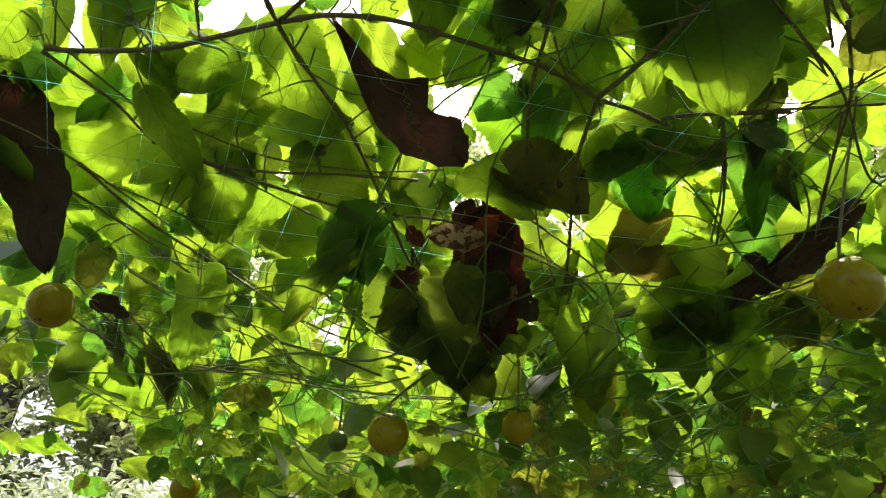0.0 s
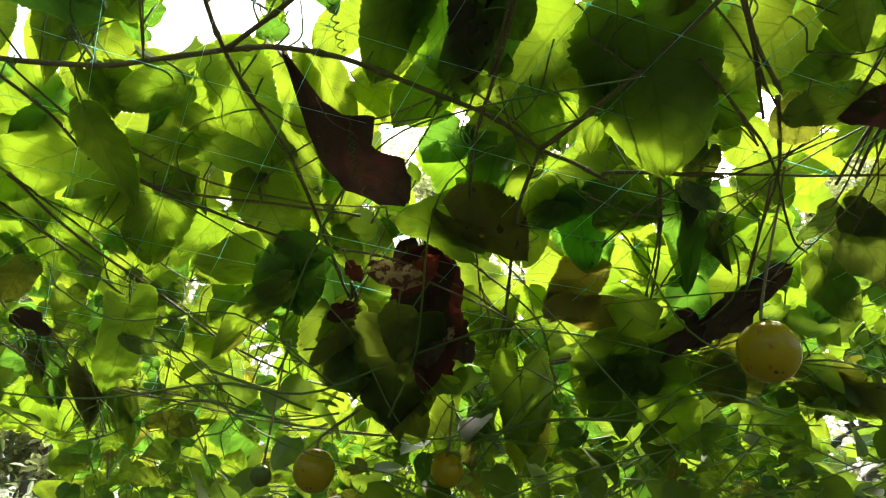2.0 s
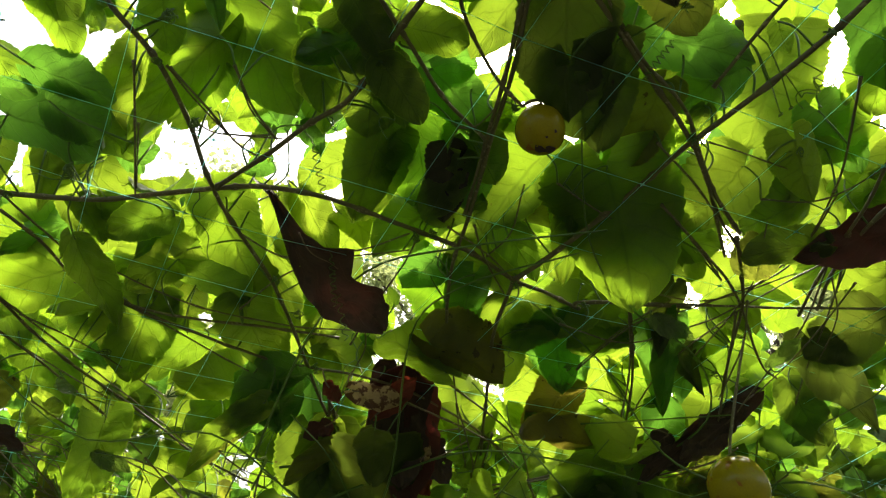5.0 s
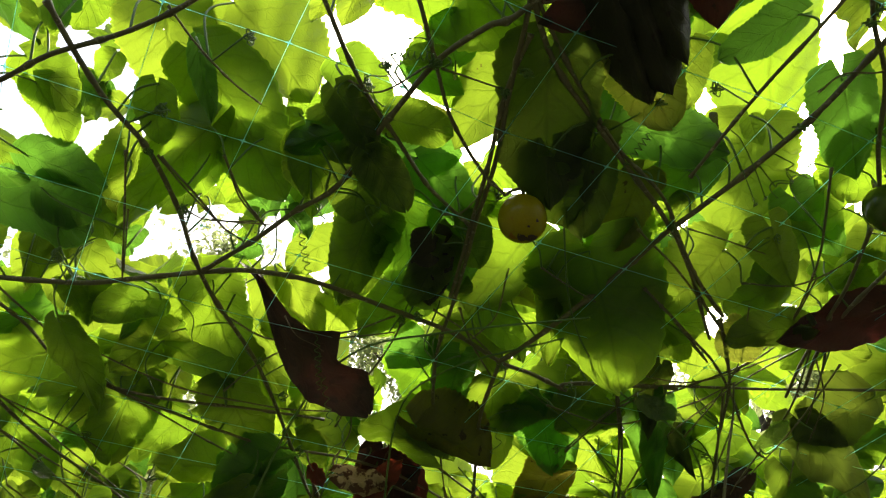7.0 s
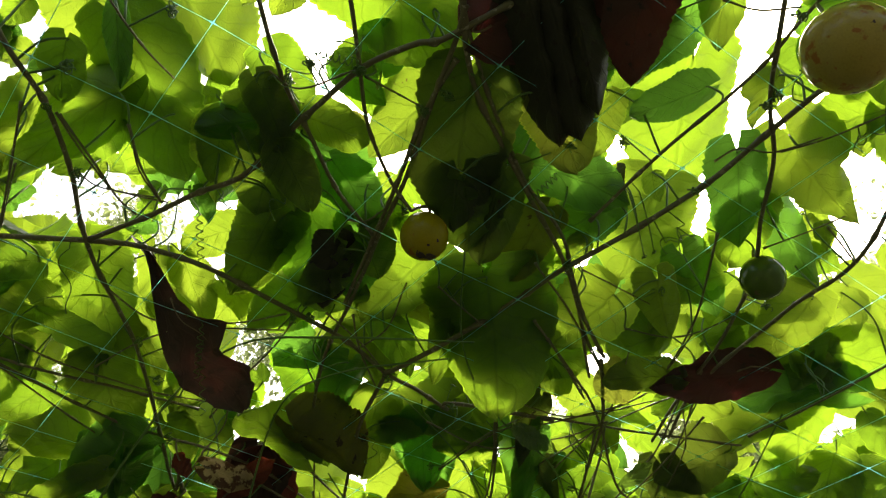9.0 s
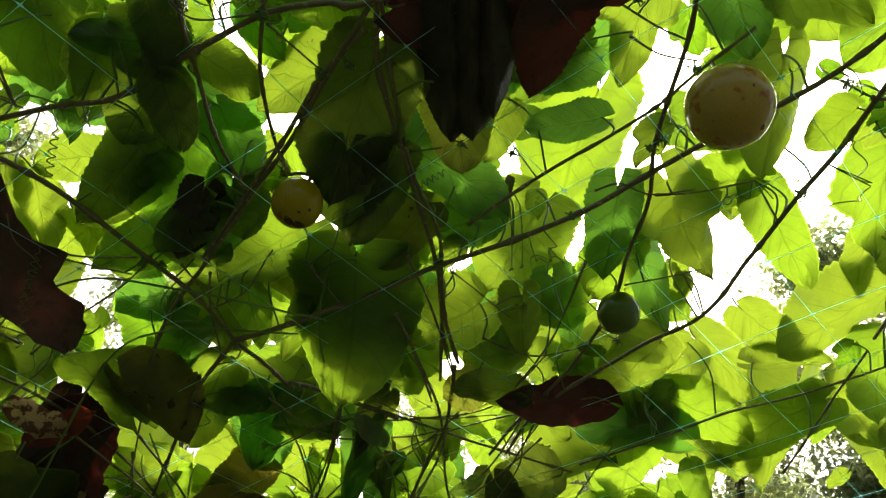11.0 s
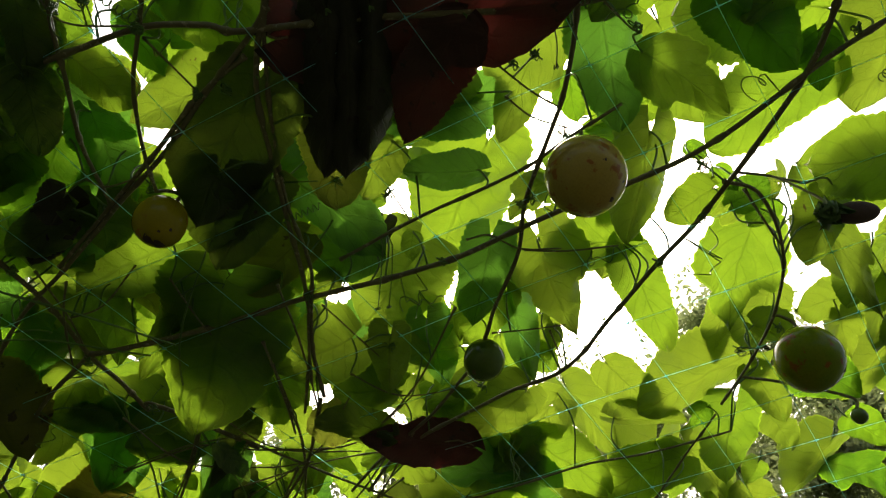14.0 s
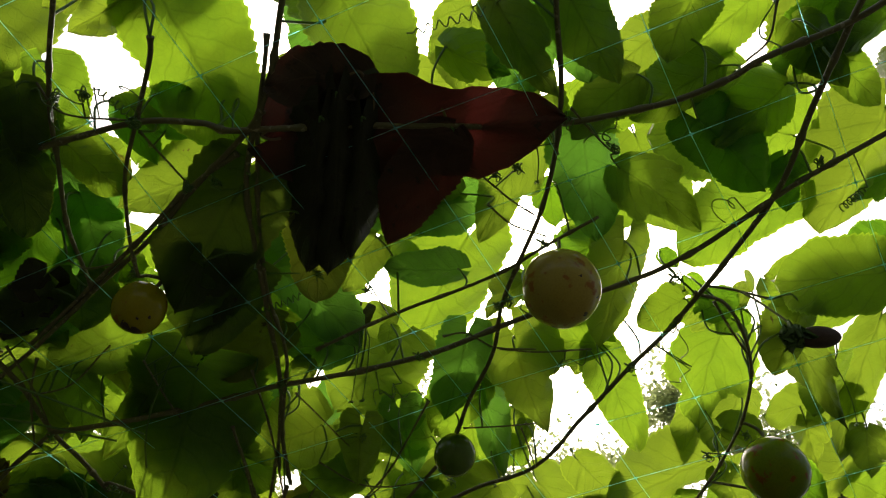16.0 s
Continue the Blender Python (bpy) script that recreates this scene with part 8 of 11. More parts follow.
leaf((0.158, 0.735, 2.235), (0.200, 0.718, 2.233), 0.046, -14, "green", 29)
leaf((0.660, 1.024, 2.128), (0.670, 1.126, 2.096), 0.082, 19, "deep", 29)
leaf((-0.615, 0.589, 2.059), (-0.560, 0.652, 2.058), 0.066, -9, "green", 21)
leaf((-0.592, 1.222, 2.049), (-0.663, 1.235, 1.964), 0.090, 31, "young", 21)
leaf((-0.720, 2.072, 1.901), (-0.683, 2.151, 1.873), 0.071, -16, "deep", 27)
leaf((0.509, 1.168, 2.101), (0.453, 1.081, 2.093), 0.076, -1, "young", 12)
leaf((0.460, 1.448, 1.977), (0.411, 1.470, 1.981), 0.047, 35, "green", 17)
leaf((-0.756, 1.263, 2.041), (-0.693, 1.280, 2.021), 0.065, -16, "deep", 21)
leaf((0.966, 1.167, 2.140), (1.035, 1.198, 2.099), 0.080, -7, "young", 13)
leaf((0.650, 1.156, 1.832), (0.610, 1.173, 1.829), 0.033, 22, "old", 15)
leaf((0.745, 1.745, 2.028), (0.780, 1.737, 2.028), 0.034, -25, "deep", 17)
leaf((-0.026, 1.961, 1.957), (-0.073, 2.050, 1.890), 0.088, 13, "green", 15)
leaf((-0.266, 0.349, 2.118), (-0.295, 0.363, 2.112), 0.032, -11, "deep", 9)
leaf((-0.106, 1.677, 1.962), (-0.107, 1.711, 1.947), 0.030, -32, "green", 1)
leaf((0.398, 1.355, 2.000), (0.428, 1.392, 1.996), 0.044, 1, "green", 23)
leaf((-0.444, 0.864, 2.094), (-0.533, 0.872, 2.081), 0.087, 22, "green", 19)
leaf((-0.346, 1.111, 2.154), (-0.362, 1.173, 2.128), 0.059, 7, "green", 9)
leaf((-0.526, 1.352, 2.034), (-0.556, 1.363, 2.019), 0.031, 23, "young", 1)
leaf((-0.429, 0.959, 2.078), (-0.499, 0.973, 2.046), 0.057, 27, "green", 19)
leaf((0.168, 1.417, 2.114), (0.065, 1.457, 2.085), 0.099, 12, "deep", 27)
leaf((0.395, 0.551, 2.284), (0.410, 0.594, 2.285), 0.043, 5, "young", 9)
leaf((-0.020, 1.750, 1.986), (0.016, 1.814, 1.938), 0.081, -20, "green", 27)
leaf((0.868, 1.476, 1.856), (0.846, 1.502, 1.841), 0.032, 44, "young", 29)
leaf((-0.298, 2.017, 1.868), (-0.318, 2.043, 1.824), 0.055, 23, "old", 18)
leaf((-0.502, 1.202, 1.763), (-0.537, 1.177, 1.765), 0.041, 22, "deep", 3)
leaf((0.192, 1.821, 1.983), (0.176, 1.868, 1.950), 0.057, -1, "green", 18)
leaf((0.458, 1.544, 2.037), (0.369, 1.575, 2.025), 0.074, 40, "green", 6)
leaf((-0.353, 0.767, 2.229), (-0.420, 0.727, 2.211), 0.065, 31, "young", 13)
leaf((-0.571, 1.883, 1.987), (-0.486, 1.933, 1.928), 0.095, -70, "green", 25)
leaf((0.622, 2.068, 2.029), (0.539, 2.091, 2.019), 0.086, 38, "green", 24)
leaf((-0.037, 0.868, 2.161), (-0.032, 0.955, 2.150), 0.073, -8, "green", 15)
leaf((0.498, 0.352, 2.220), (0.485, 0.385, 2.216), 0.032, 1, "green", 7)
leaf((-0.422, 1.590, 2.126), (-0.395, 1.644, 2.087), 0.069, -17, "deep", 27)
leaf((1.002, 0.723, 2.226), (1.038, 0.666, 2.223), 0.051, -17, "green", 27)
leaf((1.000, 0.229, 2.286), (1.060, 0.232, 2.262), 0.057, 12, "young", 25)
leaf((0.617, 1.355, 1.809), (0.567, 1.382, 1.804), 0.052, 21, "deep", 24)
leaf((0.427, 1.461, 1.911), (0.452, 1.463, 1.888), 0.025, -27, "deep", 15)
leaf((-0.666, 1.484, 1.863), (-0.642, 1.535, 1.849), 0.042, -29, "green", 27)
leaf((1.056, 1.932, 2.080), (1.118, 1.925, 2.071), 0.048, -0, "young", 9)
leaf((0.348, 1.382, 2.021), (0.337, 1.437, 1.997), 0.061, 29, "green", 19)
leaf((0.192, 2.183, 1.891), (0.222, 2.205, 1.878), 0.028, 6, "green", 3)
leaf((-0.092, 2.036, 1.985), (-0.151, 2.066, 1.951), 0.070, 44, "green", 6)
leaf((-0.588, 1.248, 2.141), (-0.570, 1.277, 2.117), 0.033, -33, "green", 15)
leaf((-0.682, 1.914, 1.955), (-0.661, 1.965, 1.878), 0.094, -20, "young", 9)
leaf((-0.283, 1.753, 1.821), (-0.321, 1.760, 1.795), 0.043, 65, "green", 18)
leaf((0.825, 1.781, 2.097), (0.738, 1.819, 2.069), 0.090, 34, "green", 5)
leaf((-0.480, 2.151, 1.819), (-0.458, 2.160, 1.763), 0.050, -67, "young", 15)
leaf((-0.101, 0.226, 2.188), (-0.115, 0.253, 2.181), 0.029, -10, "young", 27)
leaf((0.899, 1.043, 2.043), (0.884, 1.009, 2.035), 0.029, 16, "deep", 7)
leaf((0.704, 1.404, 1.951), (0.752, 1.392, 1.933), 0.044, -45, "green", 11)
leaf((0.049, 2.058, 1.954), (0.041, 2.084, 1.907), 0.050, -4, "green", 21)
leaf((-0.285, 1.864, 2.016), (-0.208, 1.937, 1.960), 0.097, 3, "deep", 21)
leaf((-0.390, 1.226, 1.718), (-0.373, 1.258, 1.678), 0.047, -28, "deep", 9)
leaf((0.633, 1.380, 1.791), (0.622, 1.423, 1.770), 0.038, 21, "green", 9)
leaf((-0.418, 2.077, 1.907), (-0.480, 2.156, 1.850), 0.113, 16, "green", 3)
leaf((0.223, 0.640, 2.229), (0.227, 0.668, 2.216), 0.029, 34, "green", 21)
leaf((0.319, 0.543, 2.237), (0.381, 0.508, 2.228), 0.059, -12, "young", 7)
leaf((1.014, 1.880, 2.109), (1.005, 1.920, 2.043), 0.072, 41, "young", 9)
leaf((0.848, 0.983, 2.166), (0.934, 0.932, 2.132), 0.083, -31, "young", 21)
leaf((-0.346, 0.367, 2.178), (-0.361, 0.390, 2.178), 0.020, -3, "deep", 15)
leaf((-0.274, 1.683, 2.006), (-0.229, 1.722, 1.982), 0.060, -27, "green", 3)
leaf((0.760, 1.324, 2.089), (0.825, 1.302, 2.067), 0.061, -34, "deep", 15)
leaf((0.685, 2.010, 2.014), (0.743, 2.053, 2.003), 0.053, -17, "green", 13)
leaf((-0.593, 1.239, 2.116), (-0.588, 1.264, 2.090), 0.025, -15, "young", 27)
leaf((0.090, 0.396, 2.173), (0.156, 0.375, 2.177), 0.053, -33, "green", 5)
leaf((-0.488, 1.265, 2.052), (-0.518, 1.242, 2.040), 0.038, 30, "young", 0)
leaf((0.906, 0.726, 2.213), (1.009, 0.767, 2.203), 0.097, 6, "young", 15)
leaf((-0.603, 1.590, 1.721), (-0.591, 1.635, 1.680), 0.048, -23, "green", 3)
leaf((0.152, 1.216, 2.049), (0.216, 1.249, 2.036), 0.052, -27, "young", 6)
leaf((1.070, 1.656, 2.088), (1.123, 1.747, 2.040), 0.109, -22, "green", 6)
leaf((0.380, 1.986, 1.990), (0.442, 2.007, 1.970), 0.059, -17, "young", 15)
leaf((-0.642, 1.741, 1.972), (-0.567, 1.778, 1.952), 0.084, -32, "young", 27)
leaf((-0.520, 1.237, 2.028), (-0.541, 1.238, 2.003), 0.028, 36, "green", 11)
leaf((0.463, 1.295, 1.869), (0.475, 1.350, 1.864), 0.045, 7, "deep", 29)
leaf((1.141, 2.069, 2.042), (1.152, 2.131, 1.985), 0.070, 1, "young", 21)
leaf((0.236, 1.598, 2.024), (0.122, 1.575, 2.022), 0.109, 30, "green", 27)
leaf((0.467, 2.159, 1.863), (0.443, 2.189, 1.854), 0.035, -5, "deep", 15)
leaf((0.594, 2.185, 2.019), (0.652, 2.205, 1.975), 0.068, -16, "young", 21)
leaf((0.056, 0.080, 2.280), (0.096, 0.166, 2.284), 0.090, -6, "deep", 3)
leaf((-0.297, 0.750, 2.104), (-0.357, 0.791, 2.056), 0.067, -4, "young", 24)
leaf((0.376, 1.344, 1.891), (0.337, 1.385, 1.885), 0.049, 21, "old", 15)
leaf((-0.060, 1.074, 2.155), (-0.083, 1.115, 2.137), 0.036, 20, "green", 11)
leaf((-0.326, 0.252, 2.185), (-0.350, 0.290, 2.156), 0.045, 3, "green", 1)
leaf((-0.462, 1.804, 1.791), (-0.413, 1.825, 1.783), 0.044, -34, "young", 3)
leaf((-0.509, 1.332, 1.957), (-0.525, 1.360, 1.939), 0.027, 3, "young", 21)
leaf((-0.914, 1.604, 2.011), (-0.941, 1.631, 1.971), 0.044, 15, "deep", 3)
leaf((0.783, 2.072, 1.911), (0.764, 2.106, 1.876), 0.046, 8, "young", 15)
leaf((0.693, -0.004, 2.278), (0.721, -0.022, 2.278), 0.027, 1, "young", 0)
leaf((-0.046, 2.112, 1.865), (-0.018, 2.151, 1.850), 0.040, -16, "green", 15)
leaf((0.669, 0.821, 2.169), (0.691, 0.867, 2.166), 0.038, -12, "young", 17)
leaf((0.205, 2.125, 1.943), (0.239, 2.031, 1.946), 0.098, -42, "green", 15)
leaf((0.492, 1.570, 2.085), (0.376, 1.583, 2.079), 0.112, 25, "young", 3)
leaf((-0.720, 1.300, 1.843), (-0.754, 1.315, 1.821), 0.033, -27, "deep", 21)
leaf((0.821, 0.745, 2.205), (0.903, 0.765, 2.184), 0.081, 11, "green", 9)
leaf((0.388, 0.381, 2.276), (0.428, 0.438, 2.255), 0.054, -5, "deep", 24)
leaf((0.218, 1.617, 2.006), (0.156, 1.699, 1.993), 0.086, 15, "green", 23)
leaf((-0.340, 0.815, 2.213), (-0.284, 0.841, 2.201), 0.055, -30, "green", 6)
leaf((0.368, 1.027, 2.097), (0.411, 0.981, 2.088), 0.063, -18, "green", 27)
leaf((-0.593, 1.203, 1.974), (-0.539, 1.208, 1.976), 0.049, -16, "deep", 7)
leaf((0.717, 2.034, 2.004), (0.721, 2.067, 1.996), 0.034, 16, "deep", 6)
leaf((0.309, 1.241, 1.832), (0.353, 1.240, 1.824), 0.043, -37, "green", 18)
leaf((0.456, 0.513, 2.310), (0.423, 0.586, 2.260), 0.081, 12, "deep", 19)
leaf((0.103, 1.778, 1.938), (0.158, 1.791, 1.934), 0.050, -24, "deep", 21)
leaf((0.143, 1.178, 1.851), (0.157, 1.196, 1.817), 0.031, -42, "old", 11)
leaf((-0.811, 2.235, 1.833), (-0.791, 2.266, 1.815), 0.040, -46, "green", 25)
leaf((-0.152, 1.596, 1.931), (-0.115, 1.601, 1.922), 0.032, -31, "deep", 0)
leaf((-0.289, 1.605, 1.847), (-0.322, 1.575, 1.849), 0.040, 30, "old", 15)
leaf((-0.081, 1.611, 1.776), (-0.050, 1.646, 1.744), 0.047, -38, "green", 18)
leaf((-0.806, 1.020, 2.047), (-0.849, 1.084, 2.037), 0.072, 2, "young", 19)
leaf((0.876, 2.249, 2.054), (0.939, 2.269, 2.006), 0.057, -30, "young", 1)
leaf((0.897, 1.885, 1.923), (0.919, 1.922, 1.917), 0.035, 14, "old", 9)
leaf((-0.255, 1.178, 1.828), (-0.214, 1.160, 1.809), 0.045, -45, "green", 9)
leaf((1.154, 2.156, 2.016), (1.257, 2.179, 1.993), 0.081, -13, "young", 15)
leaf((-0.054, 2.238, 1.880), (-0.069, 2.251, 1.841), 0.039, 42, "deep", 17)
leaf((-0.426, 1.132, 2.157), (-0.463, 1.199, 2.122), 0.083, 16, "green", 25)
leaf((0.884, 1.805, 1.954), (0.841, 1.828, 1.940), 0.046, 26, "deep", 19)
leaf((-0.060, 1.568, 1.927), (-0.096, 1.583, 1.921), 0.029, 49, "deep", 21)
leaf((0.900, 1.462, 1.915), (0.892, 1.511, 1.882), 0.048, 22, "deep", 5)
leaf((-0.347, 0.768, 2.136), (-0.394, 0.805, 2.113), 0.059, 6, "young", 21)
leaf((1.213, 2.079, 2.072), (1.230, 2.142, 1.970), 0.106, -3, "green", 21)
leaf((-0.393, 1.265, 1.806), (-0.361, 1.287, 1.785), 0.032, -35, "green", 15)
leaf((1.233, 0.348, 2.284), (1.296, 0.339, 2.268), 0.061, -17, "deep", 5)
leaf((0.798, 1.888, 1.908), (0.769, 1.923, 1.892), 0.043, 41, "young", 15)
leaf((1.017, 2.232, 2.021), (1.052, 2.279, 1.998), 0.061, -0, "green", 27)
leaf((-0.079, 1.309, 1.813), (-0.060, 1.328, 1.791), 0.030, -34, "young", 3)
leaf((-0.673, 0.901, 2.070), (-0.608, 0.927, 2.052), 0.062, -8, "green", 1)
leaf((-0.546, 1.391, 2.015), (-0.512, 1.453, 1.994), 0.052, -37, "deep", 12)
leaf((0.231, 1.109, 2.041), (0.273, 1.125, 2.027), 0.040, -25, "deep", 23)
leaf((0.099, 1.211, 1.694), (0.087, 1.243, 1.688), 0.030, 9, "young", 24)
leaf((-0.755, 1.601, 1.907), (-0.768, 1.632, 1.891), 0.036, -9, "young", 23)
leaf((-0.592, 1.608, 1.869), (-0.619, 1.626, 1.841), 0.037, 29, "deep", 24)
leaf((-0.278, 0.795, 2.191), (-0.270, 0.729, 2.167), 0.057, 18, "green", 11)
leaf((-0.057, 2.045, 1.836), (-0.003, 2.051, 1.826), 0.047, -50, "deep", 23)
leaf((-0.322, 1.906, 1.981), (-0.249, 1.922, 1.971), 0.058, -35, "deep", 24)
leaf((1.079, 2.188, 1.912), (1.082, 2.225, 1.903), 0.029, -8, "deep", 19)
leaf((1.049, 1.661, 2.082), (1.026, 1.730, 2.059), 0.058, -9, "green", 7)
leaf((0.032, 0.475, 2.281), (0.014, 0.535, 2.243), 0.056, -1, "green", 21)
leaf((-0.157, 1.557, 1.925), (-0.210, 1.577, 1.904), 0.043, 32, "green", 23)
leaf((1.114, 1.900, 1.885), (1.151, 1.928, 1.849), 0.048, -13, "old", 15)
leaf((-0.864, 2.276, 1.793), (-0.909, 2.256, 1.792), 0.049, 28, "green", 21)
leaf((0.510, 1.149, 1.847), (0.513, 1.199, 1.833), 0.041, 24, "old", 9)
leaf((-0.452, 1.326, 1.752), (-0.490, 1.294, 1.740), 0.050, 30, "green", 19)
leaf((-0.890, 1.340, 1.994), (-0.966, 1.376, 1.952), 0.093, 22, "young", 9)
leaf((-0.304, 1.746, 1.800), (-0.341, 1.774, 1.771), 0.047, 27, "old", 17)
leaf((-0.258, 1.186, 2.034), (-0.243, 1.217, 2.030), 0.035, -4, "deep", 3)
leaf((0.706, 1.492, 1.869), (0.656, 1.500, 1.863), 0.037, 36, "green", 17)
leaf((-0.520, 1.132, 2.044), (-0.559, 1.138, 2.014), 0.045, 35, "deep", 11)
leaf((0.571, 0.165, 2.263), (0.566, 0.195, 2.263), 0.022, 32, "vivid", 12)
leaf((-0.027, 1.083, 2.057), (-0.060, 1.143, 2.028), 0.066, 8, "young", 21)
leaf((-0.691, 1.499, 1.857), (-0.732, 1.504, 1.842), 0.040, 36, "green", 9)
leaf((0.304, 1.335, 2.067), (0.328, 1.433, 2.047), 0.077, 22, "green", 21)
leaf((-0.456, 1.181, 1.795), (-0.480, 1.201, 1.774), 0.034, 16, "green", 15)
leaf((0.476, 1.944, 2.020), (0.479, 2.039, 1.999), 0.073, -19, "deep", 3)
leaf((-0.736, 1.912, 1.845), (-0.768, 1.950, 1.823), 0.048, -4, "old", 15)
leaf((0.435, 1.674, 1.807), (0.403, 1.703, 1.801), 0.041, 42, "green", 1)
leaf((0.593, 1.603, 2.064), (0.483, 1.624, 2.027), 0.087, 20, "young", 3)
leaf((-0.557, 1.168, 2.051), (-0.620, 1.156, 2.042), 0.059, 2, "green", 21)
leaf((-0.132, 0.614, 2.244), (-0.160, 0.627, 2.227), 0.030, 29, "deep", 1)
leaf((-0.002, 0.749, 2.088), (-0.040, 0.720, 2.083), 0.044, 27, "green", 15)
leaf((0.343, 1.162, 1.861), (0.344, 1.216, 1.835), 0.055, -5, "green", 0)
leaf((-0.139, 1.852, 1.930), (-0.179, 1.853, 1.909), 0.038, 40, "green", 15)
leaf((0.490, 0.842, 2.143), (0.500, 0.918, 2.124), 0.079, 10, "green", 17)
leaf((0.861, 1.589, 2.102), (0.919, 1.628, 2.012), 0.107, -19, "green", 12)
leaf((-0.320, 1.358, 1.998), (-0.290, 1.374, 1.979), 0.038, -48, "old", 29)
leaf((-0.328, 0.395, 2.179), (-0.374, 0.402, 2.165), 0.048, -26, "young", 27)
leaf((0.580, 1.893, 1.927), (0.617, 1.894, 1.915), 0.036, -53, "green", 13)
leaf((-0.251, 1.422, 1.730), (-0.266, 1.435, 1.698), 0.034, 32, "green", 7)
leaf((-0.653, 1.776, 1.725), (-0.616, 1.772, 1.720), 0.027, -20, "green", 0)
leaf((-0.116, 0.664, 2.245), (-0.160, 0.648, 2.240), 0.039, 10, "green", 1)
leaf((0.077, 0.735, 2.231), (0.128, 0.762, 2.196), 0.057, -21, "green", 13)
leaf((-0.760, 1.388, 1.870), (-0.794, 1.402, 1.840), 0.034, 8, "green", 23)
leaf((0.114, 1.368, 1.736), (0.163, 1.373, 1.712), 0.042, -38, "old", 24)
leaf((0.123, 1.615, 2.023), (0.153, 1.621, 1.992), 0.043, -67, "old", 9)
leaf((-0.924, 1.332, 1.997), (-0.995, 1.313, 1.957), 0.064, 27, "young", 29)
leaf((0.111, 1.666, 2.001), (0.041, 1.701, 1.951), 0.089, 43, "green", 21)
leaf((0.912, 1.427, 1.967), (0.904, 1.474, 1.932), 0.047, 18, "old", 27)
leaf((-0.376, 1.212, 1.744), (-0.418, 1.202, 1.730), 0.039, 52, "young", 1)
leaf((-0.416, 1.721, 1.839), (-0.438, 1.737, 1.815), 0.026, 34, "old", 9)
leaf((-0.338, 1.383, 2.032), (-0.351, 1.435, 1.976), 0.061, 19, "young", 15)
leaf((0.673, 2.242, 1.900), (0.675, 2.271, 1.873), 0.039, 22, "green", 9)
leaf((-0.354, 0.977, 2.127), (-0.407, 0.901, 2.111), 0.065, 14, "green", 9)
leaf((0.451, 0.376, 2.285), (0.434, 0.419, 2.285), 0.042, 9, "young", 9)
leaf((-0.164, 1.692, 1.748), (-0.207, 1.706, 1.737), 0.044, 5, "old", 29)
leaf((-0.048, 1.358, 1.781), (-0.072, 1.407, 1.764), 0.046, 10, "old", 23)
leaf((-0.391, 1.260, 1.856), (-0.438, 1.230, 1.834), 0.043, 46, "old", 1)
leaf((-0.578, 2.058, 1.867), (-0.612, 2.025, 1.866), 0.044, 26, "deep", 0)
leaf((-0.325, 1.018, 2.063), (-0.357, 1.057, 2.053), 0.050, 12, "young", 13)
leaf((0.369, 1.292, 1.945), (0.418, 1.276, 1.937), 0.039, -46, "deep", 1)
leaf((0.764, 1.930, 2.026), (0.670, 1.992, 1.987), 0.119, 38, "green", 15)
leaf((-0.368, 1.343, 1.717), (-0.390, 1.291, 1.707), 0.048, 15, "young", 18)
leaf((0.268, 1.803, 1.805), (0.307, 1.830, 1.782), 0.040, -10, "deep", 21)
leaf((0.102, 2.034, 1.863), (0.127, 2.061, 1.819), 0.054, -15, "old", 1)
leaf((0.137, 1.455, 1.910), (0.189, 1.430, 1.900), 0.042, -13, "deep", 27)
leaf((0.686, 1.947, 1.964), (0.713, 1.983, 1.946), 0.038, -30, "deep", 13)
leaf((0.386, 1.614, 2.021), (0.342, 1.656, 2.012), 0.047, 23, "deep", 19)
leaf((-0.372, 0.308, 2.235), (-0.402, 0.327, 2.223), 0.033, 10, "young", 3)
leaf((-0.603, 1.885, 1.926), (-0.585, 1.914, 1.899), 0.038, -20, "green", 21)
leaf((-0.137, 1.449, 1.731), (-0.110, 1.486, 1.710), 0.046, -26, "green", 27)
leaf((0.148, 1.300, 1.823), (0.198, 1.296, 1.822), 0.046, -56, "old", 11)
leaf((-0.014, 1.068, 2.132), (-0.053, 1.100, 2.130), 0.038, 15, "deep", 21)
leaf((0.435, 2.166, 1.993), (0.519, 2.209, 1.978), 0.091, -20, "young", 5)
leaf((-0.194, 0.559, 2.137), (-0.214, 0.582, 2.120), 0.027, -10, "green", 21)
leaf((0.978, 2.002, 1.922), (0.994, 2.051, 1.900), 0.042, 2, "green", 15)
leaf((0.333, 2.039, 1.897), (0.319, 2.071, 1.867), 0.044, 44, "green", 9)
leaf((0.468, 1.344, 1.883), (0.440, 1.371, 1.865), 0.035, 41, "green", 25)
leaf((0.399, 2.200, 1.877), (0.386, 2.227, 1.844), 0.043, 32, "green", 3)
leaf((0.556, 0.015, 2.249), (0.590, 0.015, 2.242), 0.026, -10, "vivid", 7)
leaf((0.185, 1.309, 1.878), (0.185, 1.335, 1.851), 0.033, 2, "deep", 0)
leaf((-0.583, 1.864, 1.965), (-0.616, 1.913, 1.930), 0.065, 11, "young", 3)
leaf((0.351, 1.758, 1.828), (0.298, 1.760, 1.833), 0.049, 11, "young", 21)
leaf((0.268, 1.921, 2.016), (0.341, 1.883, 1.987), 0.087, -46, "green", 3)
leaf((0.030, 2.140, 1.859), (0.073, 2.167, 1.848), 0.045, -32, "old", 24)
leaf((-0.641, 1.007, 2.101), (-0.670, 1.064, 2.093), 0.048, 5, "deep", 25)
leaf((-0.293, 2.081, 1.842), (-0.337, 2.117, 1.822), 0.049, 13, "young", 12)
